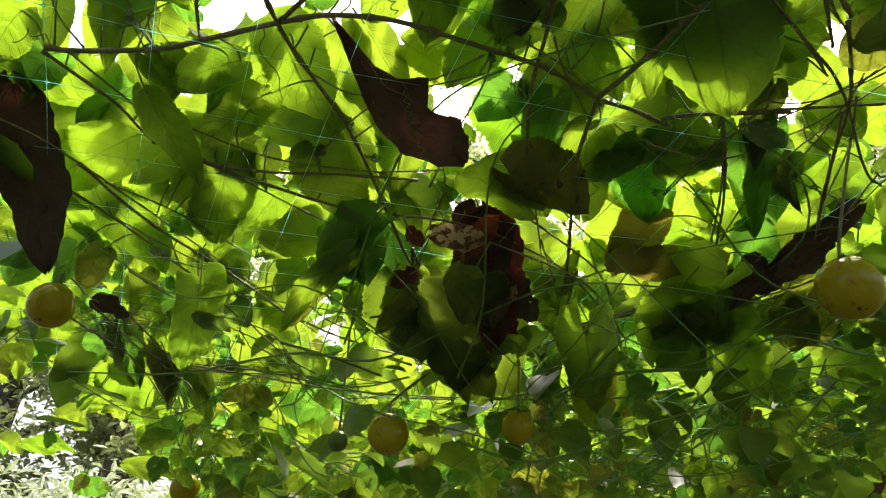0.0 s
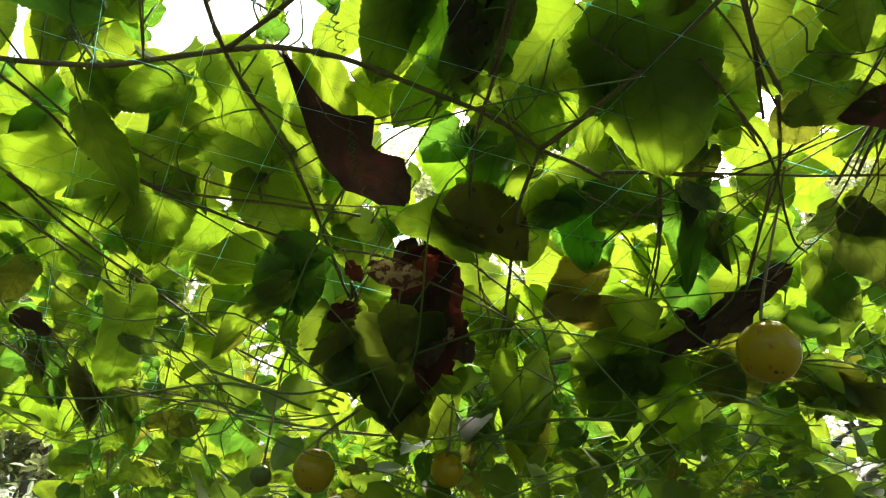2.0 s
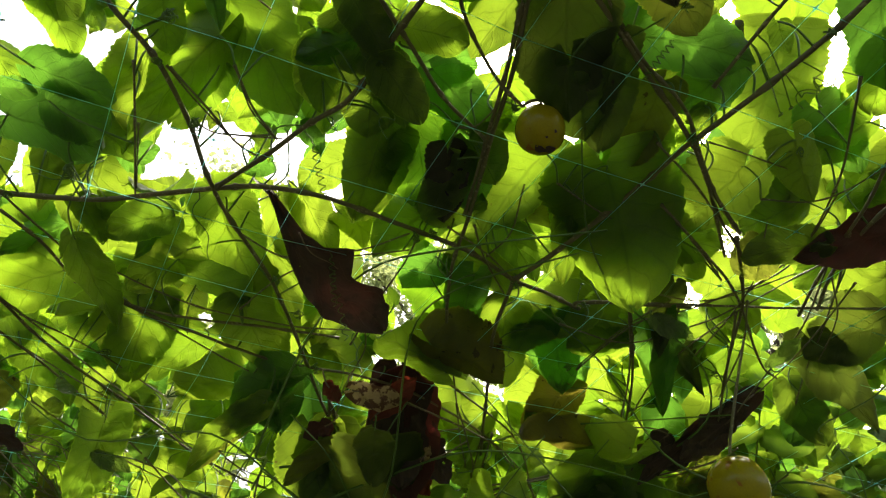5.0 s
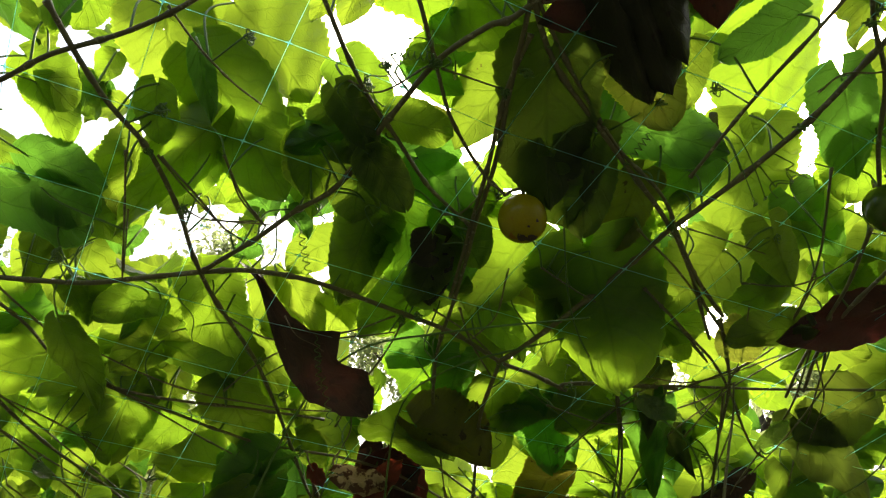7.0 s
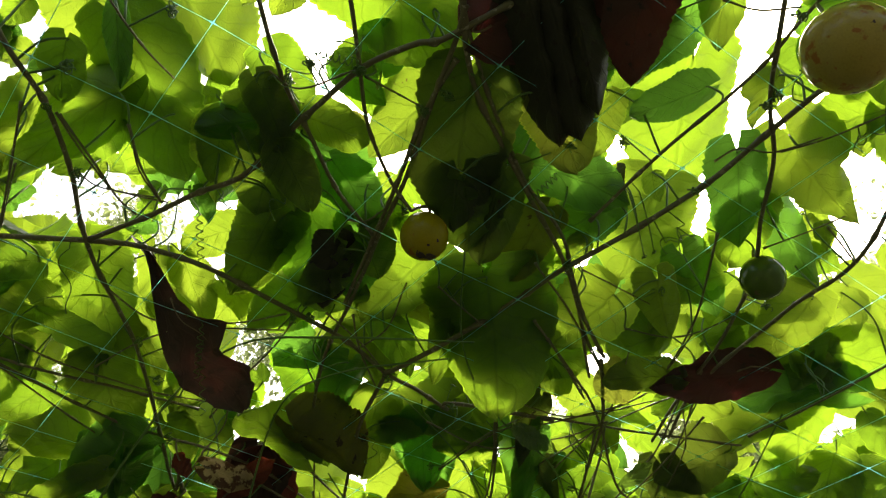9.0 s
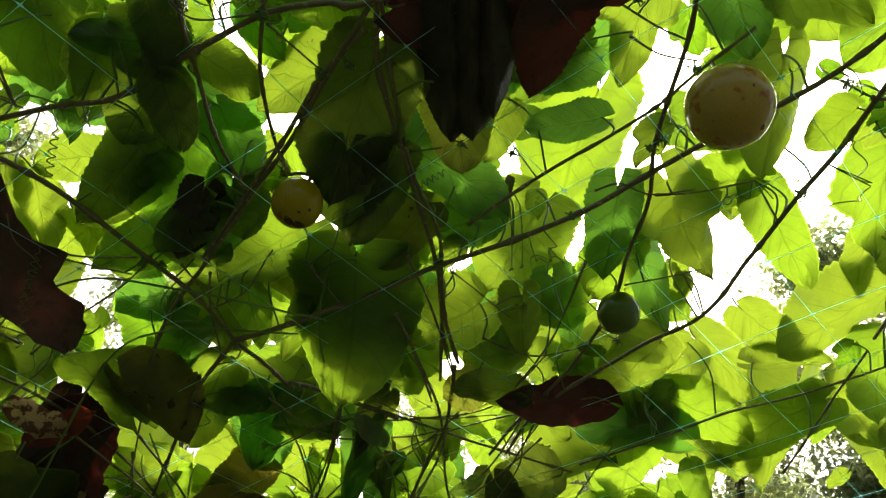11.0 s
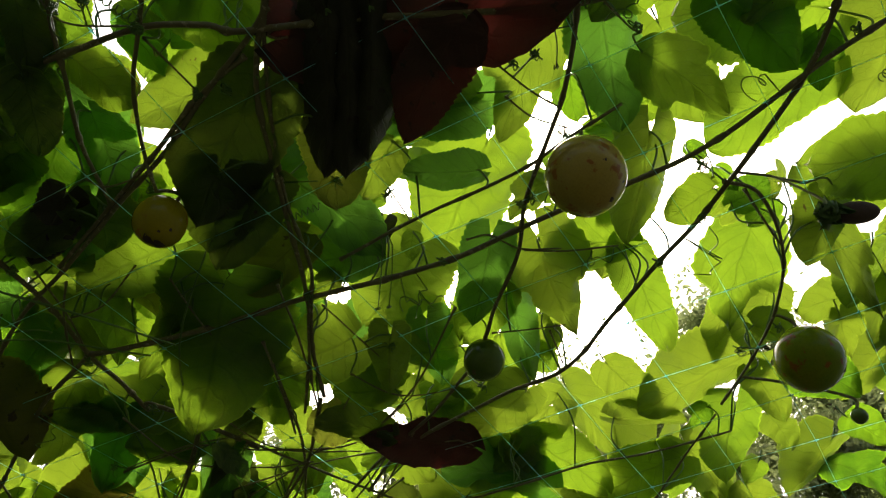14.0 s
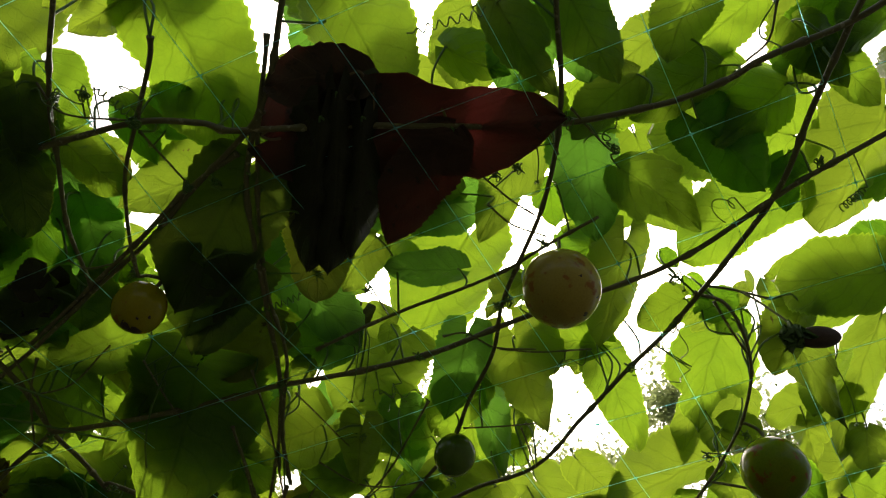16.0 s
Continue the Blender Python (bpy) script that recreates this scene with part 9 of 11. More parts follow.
leaf((-0.310, 1.346, 1.817), (-0.275, 1.388, 1.813), 0.042, -31, "green", 23)
leaf((-0.486, 0.438, 2.144), (-0.462, 0.494, 2.125), 0.051, -41, "green", 27)
leaf((0.183, 0.626, 2.271), (0.144, 0.567, 2.270), 0.054, -1, "green", 17)
leaf((-0.305, 1.704, 1.995), (-0.360, 1.700, 1.997), 0.051, 45, "old", 29)
leaf((0.329, 0.805, 2.186), (0.372, 0.826, 2.159), 0.040, -10, "green", 9)
leaf((-0.278, 1.588, 1.733), (-0.234, 1.589, 1.728), 0.042, -47, "old", 24)
leaf((0.920, 1.538, 1.889), (0.948, 1.510, 1.891), 0.039, -39, "green", 3)
leaf((0.493, 1.147, 2.244), (0.479, 1.181, 2.227), 0.039, 14, "green", 19)
leaf((-0.343, 1.786, 1.901), (-0.296, 1.806, 1.866), 0.047, -42, "green", 27)
leaf((0.876, 0.259, 2.241), (0.879, 0.294, 2.223), 0.039, 16, "vivid", 15)
leaf((0.996, 1.757, 2.063), (1.074, 1.731, 2.033), 0.065, -42, "green", 1)
leaf((0.803, 2.186, 1.894), (0.820, 2.218, 1.881), 0.034, 1, "deep", 27)
leaf((0.531, 2.012, 1.902), (0.554, 2.033, 1.881), 0.036, -11, "deep", 1)
leaf((-0.712, 0.950, 2.137), (-0.755, 0.977, 2.057), 0.094, -8, "green", 27)
leaf((-0.154, 0.373, 2.278), (-0.176, 0.392, 2.267), 0.030, -5, "young", 21)
leaf((-0.520, 1.523, 1.706), (-0.553, 1.516, 1.695), 0.032, -3, "deep", 15)
leaf((-0.007, 0.926, 2.144), (-0.009, 0.961, 2.135), 0.028, 35, "deep", 15)
leaf((0.390, 1.777, 1.984), (0.379, 1.824, 1.955), 0.046, 30, "green", 11)
leaf((-0.620, 0.944, 2.056), (-0.679, 0.904, 2.043), 0.063, 17, "green", 3)
leaf((-0.524, 1.082, 2.047), (-0.548, 1.125, 2.033), 0.037, -2, "deep", 23)
leaf((0.527, 1.612, 1.791), (0.505, 1.637, 1.770), 0.036, 43, "deep", 21)
leaf((0.930, 1.213, 2.152), (0.937, 1.233, 2.117), 0.037, 31, "old", 3)
leaf((0.065, 1.614, 1.783), (0.032, 1.633, 1.771), 0.031, 18, "green", 27)
leaf((0.937, 1.969, 1.875), (0.973, 1.983, 1.852), 0.041, -49, "deep", 24)
leaf((0.002, 1.406, 1.741), (0.027, 1.350, 1.743), 0.043, -20, "deep", 18)
leaf((-0.281, 1.320, 2.059), (-0.244, 1.319, 2.062), 0.029, -5, "green", 27)
leaf((-0.567, 2.092, 1.909), (-0.532, 2.114, 1.910), 0.033, -40, "deep", 3)
leaf((0.207, 0.693, 2.206), (0.246, 0.692, 2.198), 0.029, -22, "young", 3)
leaf((-0.029, 1.180, 1.785), (-0.066, 1.158, 1.783), 0.034, 49, "old", 3)
leaf((0.842, 1.717, 2.071), (0.800, 1.814, 2.007), 0.090, 23, "young", 27)
leaf((-0.234, 0.992, 2.184), (-0.288, 1.022, 2.144), 0.059, -1, "green", 9)
leaf((0.392, 2.005, 1.928), (0.384, 2.049, 1.886), 0.056, 26, "deep", 5)
leaf((0.006, 0.980, 2.093), (-0.006, 1.004, 2.072), 0.028, 7, "young", 27)
leaf((-0.419, 2.006, 1.918), (-0.451, 2.015, 1.904), 0.032, 33, "green", 17)
leaf((-0.784, 1.088, 1.854), (-0.747, 1.119, 1.847), 0.039, -42, "young", 21)
leaf((0.503, 0.740, 2.203), (0.563, 0.765, 2.191), 0.055, -31, "young", 6)
leaf((0.381, 1.545, 1.852), (0.379, 1.569, 1.824), 0.036, 7, "old", 0)
leaf((0.764, 1.545, 2.104), (0.735, 1.655, 2.076), 0.106, 21, "green", 9)
leaf((0.324, 1.682, 1.837), (0.283, 1.723, 1.822), 0.054, 30, "green", 9)
leaf((-0.230, 1.817, 1.898), (-0.272, 1.817, 1.888), 0.039, 42, "green", 15)
leaf((1.068, 1.479, 2.127), (1.097, 1.487, 2.109), 0.034, -23, "deep", 21)
leaf((-0.101, 1.810, 2.010), (-0.204, 1.761, 2.017), 0.100, 30, "green", 23)
leaf((-0.423, 1.438, 1.813), (-0.455, 1.452, 1.779), 0.041, 33, "young", 21)
leaf((0.779, 1.772, 1.836), (0.808, 1.795, 1.811), 0.036, -48, "deep", 0)
leaf((-0.001, 2.291, 1.876), (0.024, 2.337, 1.849), 0.046, -3, "green", 11)
leaf((0.536, 1.610, 1.862), (0.533, 1.645, 1.844), 0.036, 36, "green", 25)
leaf((0.092, 2.003, 2.022), (0.072, 2.086, 1.967), 0.071, 25, "young", 23)
leaf((0.520, 1.261, 1.767), (0.569, 1.273, 1.752), 0.041, -13, "deep", 24)
leaf((0.963, 1.288, 2.060), (1.001, 1.297, 2.039), 0.038, -41, "green", 13)
leaf((-0.917, 1.301, 2.093), (-0.866, 1.396, 2.065), 0.103, -18, "young", 23)
leaf((0.909, 2.161, 1.989), (0.884, 2.181, 1.977), 0.030, 33, "green", 9)
leaf((0.866, 1.714, 1.871), (0.861, 1.743, 1.833), 0.035, 48, "green", 3)
leaf((0.978, 1.405, 2.116), (0.924, 1.455, 2.096), 0.062, 46, "deep", 9)
leaf((-0.829, 2.409, 1.806), (-0.781, 2.436, 1.810), 0.048, -38, "young", 27)
leaf((-0.600, 1.441, 1.922), (-0.605, 1.497, 1.898), 0.046, -24, "young", 15)
leaf((-0.619, 2.103, 1.807), (-0.632, 2.134, 1.768), 0.044, -9, "deep", 13)
leaf((-0.200, 0.420, 2.196), (-0.199, 0.357, 2.183), 0.064, 5, "green", 27)
leaf((-0.162, 1.986, 1.962), (-0.179, 2.048, 1.900), 0.076, 13, "green", 13)
leaf((0.817, 1.267, 2.139), (0.764, 1.327, 2.085), 0.095, 32, "green", 0)
leaf((0.807, 1.232, 1.889), (0.751, 1.258, 1.882), 0.052, 48, "green", 9)
leaf((-0.387, 1.556, 1.799), (-0.423, 1.559, 1.788), 0.032, 48, "green", 5)
leaf((0.549, 2.268, 1.968), (0.430, 2.232, 1.973), 0.118, -3, "young", 18)
leaf((-0.352, 1.040, 2.138), (-0.389, 1.089, 2.129), 0.059, 0, "young", 15)
leaf((0.415, 1.674, 2.012), (0.401, 1.704, 1.967), 0.054, 42, "green", 9)
leaf((-0.290, 2.114, 1.949), (-0.232, 2.098, 1.939), 0.052, -31, "old", 21)
leaf((1.004, 1.285, 2.207), (0.968, 1.362, 2.173), 0.072, 22, "green", 9)
leaf((-0.760, 1.626, 1.934), (-0.717, 1.686, 1.912), 0.075, -24, "deep", 21)
leaf((-0.513, 1.012, 2.073), (-0.492, 1.078, 2.053), 0.070, -39, "young", 19)
leaf((0.148, 0.589, 2.244), (0.152, 0.642, 2.206), 0.059, 4, "deep", 19)
leaf((0.942, 1.576, 2.023), (0.916, 1.619, 2.000), 0.050, 17, "deep", 5)
leaf((-0.302, 2.176, 1.971), (-0.350, 2.212, 1.890), 0.089, 49, "young", 9)
leaf((-0.711, 2.111, 1.788), (-0.751, 2.111, 1.770), 0.042, 14, "young", 3)
leaf((0.586, 1.693, 2.115), (0.654, 1.745, 2.030), 0.109, -2, "green", 17)
leaf((0.436, 2.061, 2.037), (0.469, 2.058, 2.011), 0.033, -61, "deep", 9)
leaf((-0.732, 1.182, 1.974), (-0.709, 1.206, 1.965), 0.025, -19, "young", 27)
leaf((0.963, 1.949, 1.877), (0.994, 1.938, 1.868), 0.026, -8, "deep", 12)
leaf((-0.749, 1.942, 1.958), (-0.786, 1.835, 1.939), 0.100, 10, "deep", 23)
leaf((0.144, 2.147, 1.918), (0.094, 2.175, 1.909), 0.046, 42, "green", 0)
leaf((-0.371, 1.329, 1.774), (-0.317, 1.359, 1.767), 0.052, -35, "green", 9)
leaf((-0.785, 1.690, 1.843), (-0.758, 1.733, 1.845), 0.043, -30, "old", 3)
leaf((0.270, 0.691, 2.172), (0.305, 0.712, 2.141), 0.042, -35, "young", 1)
leaf((-0.450, 2.071, 1.851), (-0.476, 2.104, 1.814), 0.043, 17, "young", 0)
leaf((0.653, 1.592, 1.807), (0.649, 1.652, 1.792), 0.049, -1, "deep", 3)
leaf((-0.571, 2.213, 1.816), (-0.607, 2.260, 1.801), 0.055, 0, "deep", 19)
leaf((-0.727, 1.093, 2.039), (-0.711, 1.156, 1.987), 0.083, -15, "green", 27)
leaf((-0.645, 1.134, 2.010), (-0.660, 1.088, 2.013), 0.037, 27, "deep", 27)
leaf((0.408, 0.629, 2.216), (0.383, 0.690, 2.210), 0.058, 36, "green", 13)
leaf((0.236, 1.619, 1.832), (0.196, 1.627, 1.827), 0.032, 13, "green", 18)
leaf((0.956, 0.767, 2.188), (0.922, 0.842, 2.171), 0.068, -1, "green", 9)
leaf((0.312, 1.615, 1.800), (0.307, 1.636, 1.752), 0.049, 15, "old", 27)
leaf((0.243, 1.391, 2.190), (0.186, 1.439, 2.106), 0.084, 14, "green", 25)
leaf((-0.301, 0.506, 2.098), (-0.316, 0.529, 2.088), 0.023, -7, "deep", 0)
leaf((0.810, 1.591, 1.896), (0.800, 1.637, 1.862), 0.044, 13, "green", 9)
leaf((-0.298, 1.199, 1.685), (-0.330, 1.224, 1.679), 0.029, 32, "deep", 9)
leaf((-0.312, 1.664, 1.969), (-0.273, 1.729, 1.939), 0.081, 4, "green", 27)
leaf((0.554, 2.188, 1.870), (0.574, 2.145, 1.860), 0.048, 1, "deep", 27)
leaf((0.340, 2.090, 1.957), (0.284, 2.183, 1.942), 0.095, 48, "green", 0)
leaf((0.497, 1.720, 1.790), (0.513, 1.664, 1.789), 0.056, -14, "green", 27)
leaf((-0.441, 1.241, 1.765), (-0.460, 1.288, 1.743), 0.053, 15, "green", 27)
leaf((-0.210, 0.623, 2.181), (-0.223, 0.660, 2.177), 0.037, -1, "green", 0)
leaf((-0.500, 2.103, 1.883), (-0.552, 2.087, 1.855), 0.050, 25, "green", 0)
leaf((-0.599, 0.896, 2.195), (-0.614, 0.991, 2.161), 0.075, -8, "young", 13)
leaf((0.586, 0.937, 2.191), (0.680, 0.969, 2.144), 0.079, -11, "green", 25)
leaf((0.154, 1.549, 1.891), (0.116, 1.567, 1.894), 0.041, 20, "green", 15)
leaf((-0.121, 1.326, 1.784), (-0.154, 1.314, 1.776), 0.036, 47, "green", 3)
leaf((-0.944, 1.745, 1.938), (-0.924, 1.764, 1.913), 0.035, -55, "young", 19)
leaf((-0.331, 1.654, 2.076), (-0.372, 1.689, 2.048), 0.057, 21, "young", 13)
leaf((-0.827, 1.801, 1.902), (-0.851, 1.838, 1.874), 0.041, -12, "green", 6)
leaf((-0.713, 0.983, 2.078), (-0.724, 1.085, 2.057), 0.104, -40, "deep", 23)
leaf((-0.413, 1.676, 1.725), (-0.446, 1.682, 1.719), 0.033, 7, "old", 19)
leaf((-0.704, 0.777, 2.154), (-0.645, 0.697, 2.159), 0.070, 17, "young", 27)
leaf((0.902, 1.681, 1.988), (0.875, 1.732, 1.975), 0.043, 22, "deep", 3)
leaf((0.792, 1.751, 1.840), (0.793, 1.697, 1.831), 0.048, -9, "deep", 24)
leaf((0.431, 1.798, 1.882), (0.455, 1.841, 1.862), 0.050, 13, "young", 21)
leaf((-0.540, 1.680, 1.770), (-0.574, 1.666, 1.758), 0.032, 75, "old", 24)
leaf((1.361, 2.203, 2.081), (1.408, 2.232, 2.028), 0.069, -2, "young", 21)
leaf((-0.175, 0.497, 2.146), (-0.191, 0.526, 2.132), 0.027, -2, "green", 3)
leaf((0.953, 1.776, 1.836), (0.918, 1.811, 1.834), 0.043, 43, "old", 5)
leaf((-0.003, 1.411, 1.778), (-0.007, 1.447, 1.757), 0.039, -13, "deep", 15)
leaf((-0.310, 0.389, 2.140), (-0.324, 0.421, 2.134), 0.025, -17, "green", 27)
leaf((-0.780, 2.259, 1.913), (-0.758, 2.301, 1.891), 0.041, -23, "green", 0)
leaf((-0.408, 1.997, 1.794), (-0.423, 2.042, 1.780), 0.046, -20, "green", 12)
leaf((0.193, 1.222, 2.032), (0.199, 1.256, 2.005), 0.031, -1, "young", 9)
leaf((-0.385, 0.572, 2.205), (-0.429, 0.643, 2.174), 0.080, -9, "green", 11)
leaf((0.870, 1.717, 1.876), (0.822, 1.745, 1.869), 0.040, 45, "deep", 13)
leaf((0.833, 2.070, 2.006), (0.870, 2.101, 1.974), 0.053, -16, "old", 27)
leaf((-0.298, 1.325, 1.730), (-0.331, 1.327, 1.723), 0.030, 15, "green", 6)
leaf((0.118, 1.844, 1.994), (0.179, 1.884, 1.968), 0.062, -20, "young", 3)
leaf((-0.952, 1.694, 1.904), (-0.908, 1.673, 1.907), 0.042, -23, "young", 27)
leaf((0.483, 1.787, 1.989), (0.522, 1.791, 1.984), 0.028, -27, "young", 5)
leaf((0.453, 1.356, 1.757), (0.467, 1.375, 1.717), 0.043, -21, "deep", 3)
leaf((0.360, 2.028, 1.990), (0.426, 2.052, 1.960), 0.060, -40, "green", 9)
leaf((-0.099, 1.672, 1.822), (-0.089, 1.706, 1.819), 0.033, 1, "young", 9)
leaf((-0.320, 0.528, 2.178), (-0.342, 0.484, 2.166), 0.038, 4, "young", 25)
leaf((-1.171, 2.004, 1.866), (-1.196, 2.038, 1.855), 0.039, 32, "young", 9)
leaf((-0.815, 2.199, 1.896), (-0.845, 2.212, 1.870), 0.031, 23, "deep", 21)
leaf((0.742, 1.508, 1.945), (0.775, 1.515, 1.924), 0.031, -49, "young", 18)
leaf((0.630, 2.200, 1.913), (0.667, 2.226, 1.897), 0.042, -5, "old", 27)
leaf((-0.011, 2.349, 1.910), (0.001, 2.374, 1.886), 0.035, -23, "deep", 11)
leaf((-0.248, 1.438, 1.841), (-0.217, 1.469, 1.821), 0.037, -36, "old", 15)
leaf((-0.520, 1.456, 1.721), (-0.489, 1.474, 1.721), 0.036, -20, "deep", 9)
leaf((-0.798, 1.467, 1.982), (-0.861, 1.512, 1.904), 0.095, 38, "young", 9)
leaf((0.620, 1.812, 1.992), (0.518, 1.811, 2.002), 0.090, 39, "young", 15)
leaf((-0.727, 1.265, 2.014), (-0.690, 1.327, 2.016), 0.063, 8, "young", 21)
leaf((-0.390, 1.291, 1.693), (-0.432, 1.312, 1.673), 0.051, 39, "old", 27)
leaf((-0.412, 1.374, 1.680), (-0.462, 1.362, 1.671), 0.049, 34, "deep", 23)
leaf((-0.516, 1.298, 1.705), (-0.494, 1.338, 1.686), 0.038, -11, "young", 12)
leaf((0.925, 1.714, 2.036), (0.980, 1.690, 2.026), 0.056, -50, "green", 15)
leaf((-0.564, 1.232, 1.769), (-0.554, 1.284, 1.738), 0.047, -15, "green", 11)
leaf((-0.662, 1.671, 1.950), (-0.758, 1.736, 1.904), 0.113, 3, "green", 9)
leaf((1.223, 2.004, 1.986), (1.190, 1.994, 1.983), 0.026, 14, "old", 5)
leaf((-0.115, 1.789, 1.891), (-0.070, 1.808, 1.885), 0.035, -48, "deep", 25)
leaf((-0.887, 1.727, 1.971), (-0.836, 1.810, 1.943), 0.081, -37, "green", 27)
leaf((-0.794, 1.321, 1.765), (-0.798, 1.347, 1.744), 0.031, 6, "deep", 27)
leaf((-0.491, 1.215, 2.090), (-0.551, 1.249, 2.063), 0.058, 16, "green", 7)
leaf((0.628, 0.307, 2.339), (0.647, 0.331, 2.322), 0.034, -9, "young", 24)
leaf((0.875, 1.435, 1.911), (0.914, 1.414, 1.914), 0.034, -25, "young", 15)
leaf((0.925, 1.462, 2.121), (0.887, 1.566, 2.090), 0.094, 11, "green", 7)
leaf((0.459, 1.969, 1.878), (0.423, 1.984, 1.850), 0.045, 56, "old", 25)
leaf((0.229, 2.190, 1.966), (0.320, 2.151, 1.969), 0.071, -59, "green", 15)
leaf((0.734, 1.812, 1.893), (0.702, 1.854, 1.872), 0.046, 39, "green", 0)
leaf((0.406, 1.950, 2.047), (0.456, 1.954, 2.025), 0.052, -54, "green", 6)
leaf((-0.288, 1.141, 2.093), (-0.332, 1.188, 2.095), 0.055, 19, "young", 0)
leaf((1.173, 0.484, 2.265), (1.172, 0.524, 2.253), 0.031, 11, "young", 12)
leaf((-0.416, 1.809, 1.779), (-0.432, 1.837, 1.754), 0.037, 16, "old", 21)
leaf((0.088, 2.343, 1.871), (0.058, 2.372, 1.848), 0.043, 20, "deep", 19)
leaf((-0.349, 1.813, 1.987), (-0.275, 1.851, 1.944), 0.080, -16, "deep", 9)
leaf((1.102, 2.160, 1.980), (1.051, 2.176, 1.983), 0.047, 28, "deep", 23)
leaf((1.100, 2.196, 1.927), (1.095, 2.230, 1.892), 0.035, 22, "old", 15)
leaf((-0.455, 1.129, 2.006), (-0.409, 1.163, 2.005), 0.056, 5, "young", 17)
leaf((0.723, 1.888, 1.849), (0.754, 1.921, 1.827), 0.039, -29, "deep", 9)
leaf((-0.903, 1.885, 1.940), (-0.910, 1.836, 1.923), 0.050, 36, "green", 9)
leaf((0.712, 2.226, 1.968), (0.750, 2.242, 1.944), 0.035, 11, "deep", 7)
leaf((-0.361, 0.367, 2.263), (-0.395, 0.347, 2.248), 0.030, 24, "green", 3)
leaf((0.461, 1.225, 1.757), (0.485, 1.247, 1.712), 0.051, -29, "green", 11)
leaf((-0.860, 1.650, 1.946), (-0.919, 1.665, 1.903), 0.065, 39, "green", 11)
leaf((0.755, 1.474, 1.814), (0.794, 1.482, 1.775), 0.045, -26, "green", 27)
leaf((-0.862, 1.426, 1.971), (-0.944, 1.396, 1.956), 0.082, 51, "deep", 25)
leaf((0.357, 1.253, 2.095), (0.373, 1.287, 2.082), 0.040, -16, "young", 19)
leaf((-0.500, 1.242, 1.746), (-0.477, 1.276, 1.738), 0.032, -0, "green", 15)
leaf((0.751, 1.147, 1.824), (0.728, 1.202, 1.810), 0.060, 11, "green", 11)
leaf((-0.323, 1.870, 1.867), (-0.357, 1.897, 1.839), 0.043, 31, "green", 25)
leaf((-0.341, 1.154, 1.777), (-0.394, 1.164, 1.772), 0.046, 52, "green", 11)
leaf((0.427, 1.949, 1.903), (0.402, 1.984, 1.892), 0.042, 29, "green", 27)
leaf((0.165, 1.907, 1.979), (0.171, 1.969, 1.945), 0.060, 7, "young", 13)
leaf((0.278, 1.454, 1.821), (0.228, 1.480, 1.820), 0.051, -2, "deep", 12)
leaf((0.530, 1.783, 2.073), (0.587, 1.806, 2.058), 0.046, -24, "green", 25)
leaf((0.742, 1.482, 2.009), (0.727, 1.515, 1.994), 0.036, 33, "green", 11)
leaf((0.224, 1.926, 1.813), (0.268, 1.966, 1.806), 0.057, -9, "green", 5)
leaf((-0.577, 1.293, 1.779), (-0.531, 1.306, 1.765), 0.039, -29, "green", 27)
leaf((-0.141, 0.358, 2.192), (-0.100, 0.372, 2.182), 0.042, -23, "green", 25)
leaf((-0.027, 1.650, 1.768), (0.003, 1.692, 1.733), 0.058, -36, "deep", 5)
leaf((-0.496, 1.277, 1.722), (-0.473, 1.307, 1.711), 0.029, -31, "deep", 17)
leaf((-0.681, 1.863, 1.793), (-0.712, 1.898, 1.768), 0.039, 7, "young", 9)
leaf((0.954, 1.813, 1.857), (1.002, 1.804, 1.824), 0.046, -50, "green", 0)
leaf((-0.195, 1.598, 1.896), (-0.214, 1.618, 1.865), 0.033, 35, "deep", 12)
leaf((0.353, 0.865, 2.122), (0.400, 0.860, 2.117), 0.047, -30, "young", 27)
leaf((-0.049, 1.581, 1.894), (0.006, 1.579, 1.880), 0.053, -22, "green", 21)
leaf((-0.351, 1.026, 2.106), (-0.381, 1.059, 2.061), 0.049, 67, "green", 1)
leaf((0.008, 1.515, 1.966), (0.003, 1.555, 1.936), 0.043, 11, "green", 15)
leaf((-0.150, 1.224, 1.692), (-0.186, 1.255, 1.672), 0.048, 46, "young", 13)
leaf((0.536, 1.935, 1.877), (0.538, 1.977, 1.858), 0.035, -8, "deep", 21)
leaf((0.327, 1.351, 2.166), (0.401, 1.388, 2.098), 0.086, -15, "green", 17)
leaf((0.772, 1.440, 1.861), (0.759, 1.469, 1.847), 0.034, 45, "deep", 27)
leaf((0.402, 1.494, 2.107), (0.367, 1.526, 2.066), 0.051, 33, "young", 27)
leaf((0.309, 1.315, 1.733), (0.278, 1.328, 1.722), 0.028, 56, "green", 27)
leaf((1.042, 2.074, 2.030), (0.948, 2.040, 2.039), 0.085, 2, "deep", 21)
leaf((0.495, 1.956, 1.889), (0.461, 1.980, 1.891), 0.035, 18, "deep", 9)
leaf((0.448, 2.144, 1.916), (0.434, 2.177, 1.901), 0.036, -8, "deep", 15)
leaf((-0.469, 1.252, 2.060), (-0.506, 1.276, 2.044), 0.039, 14, "green", 3)
leaf((0.031, 1.243, 1.740), (-0.006, 1.276, 1.718), 0.042, 46, "deep", 21)
leaf((-0.696, 1.324, 1.688), (-0.714, 1.339, 1.663), 0.028, 28, "old", 3)
leaf((0.331, 1.118, 1.874), (0.303, 1.169, 1.858), 0.057, 17, "deep", 3)
leaf((-0.566, 1.915, 1.870), (-0.611, 1.915, 1.863), 0.044, 54, "green", 6)
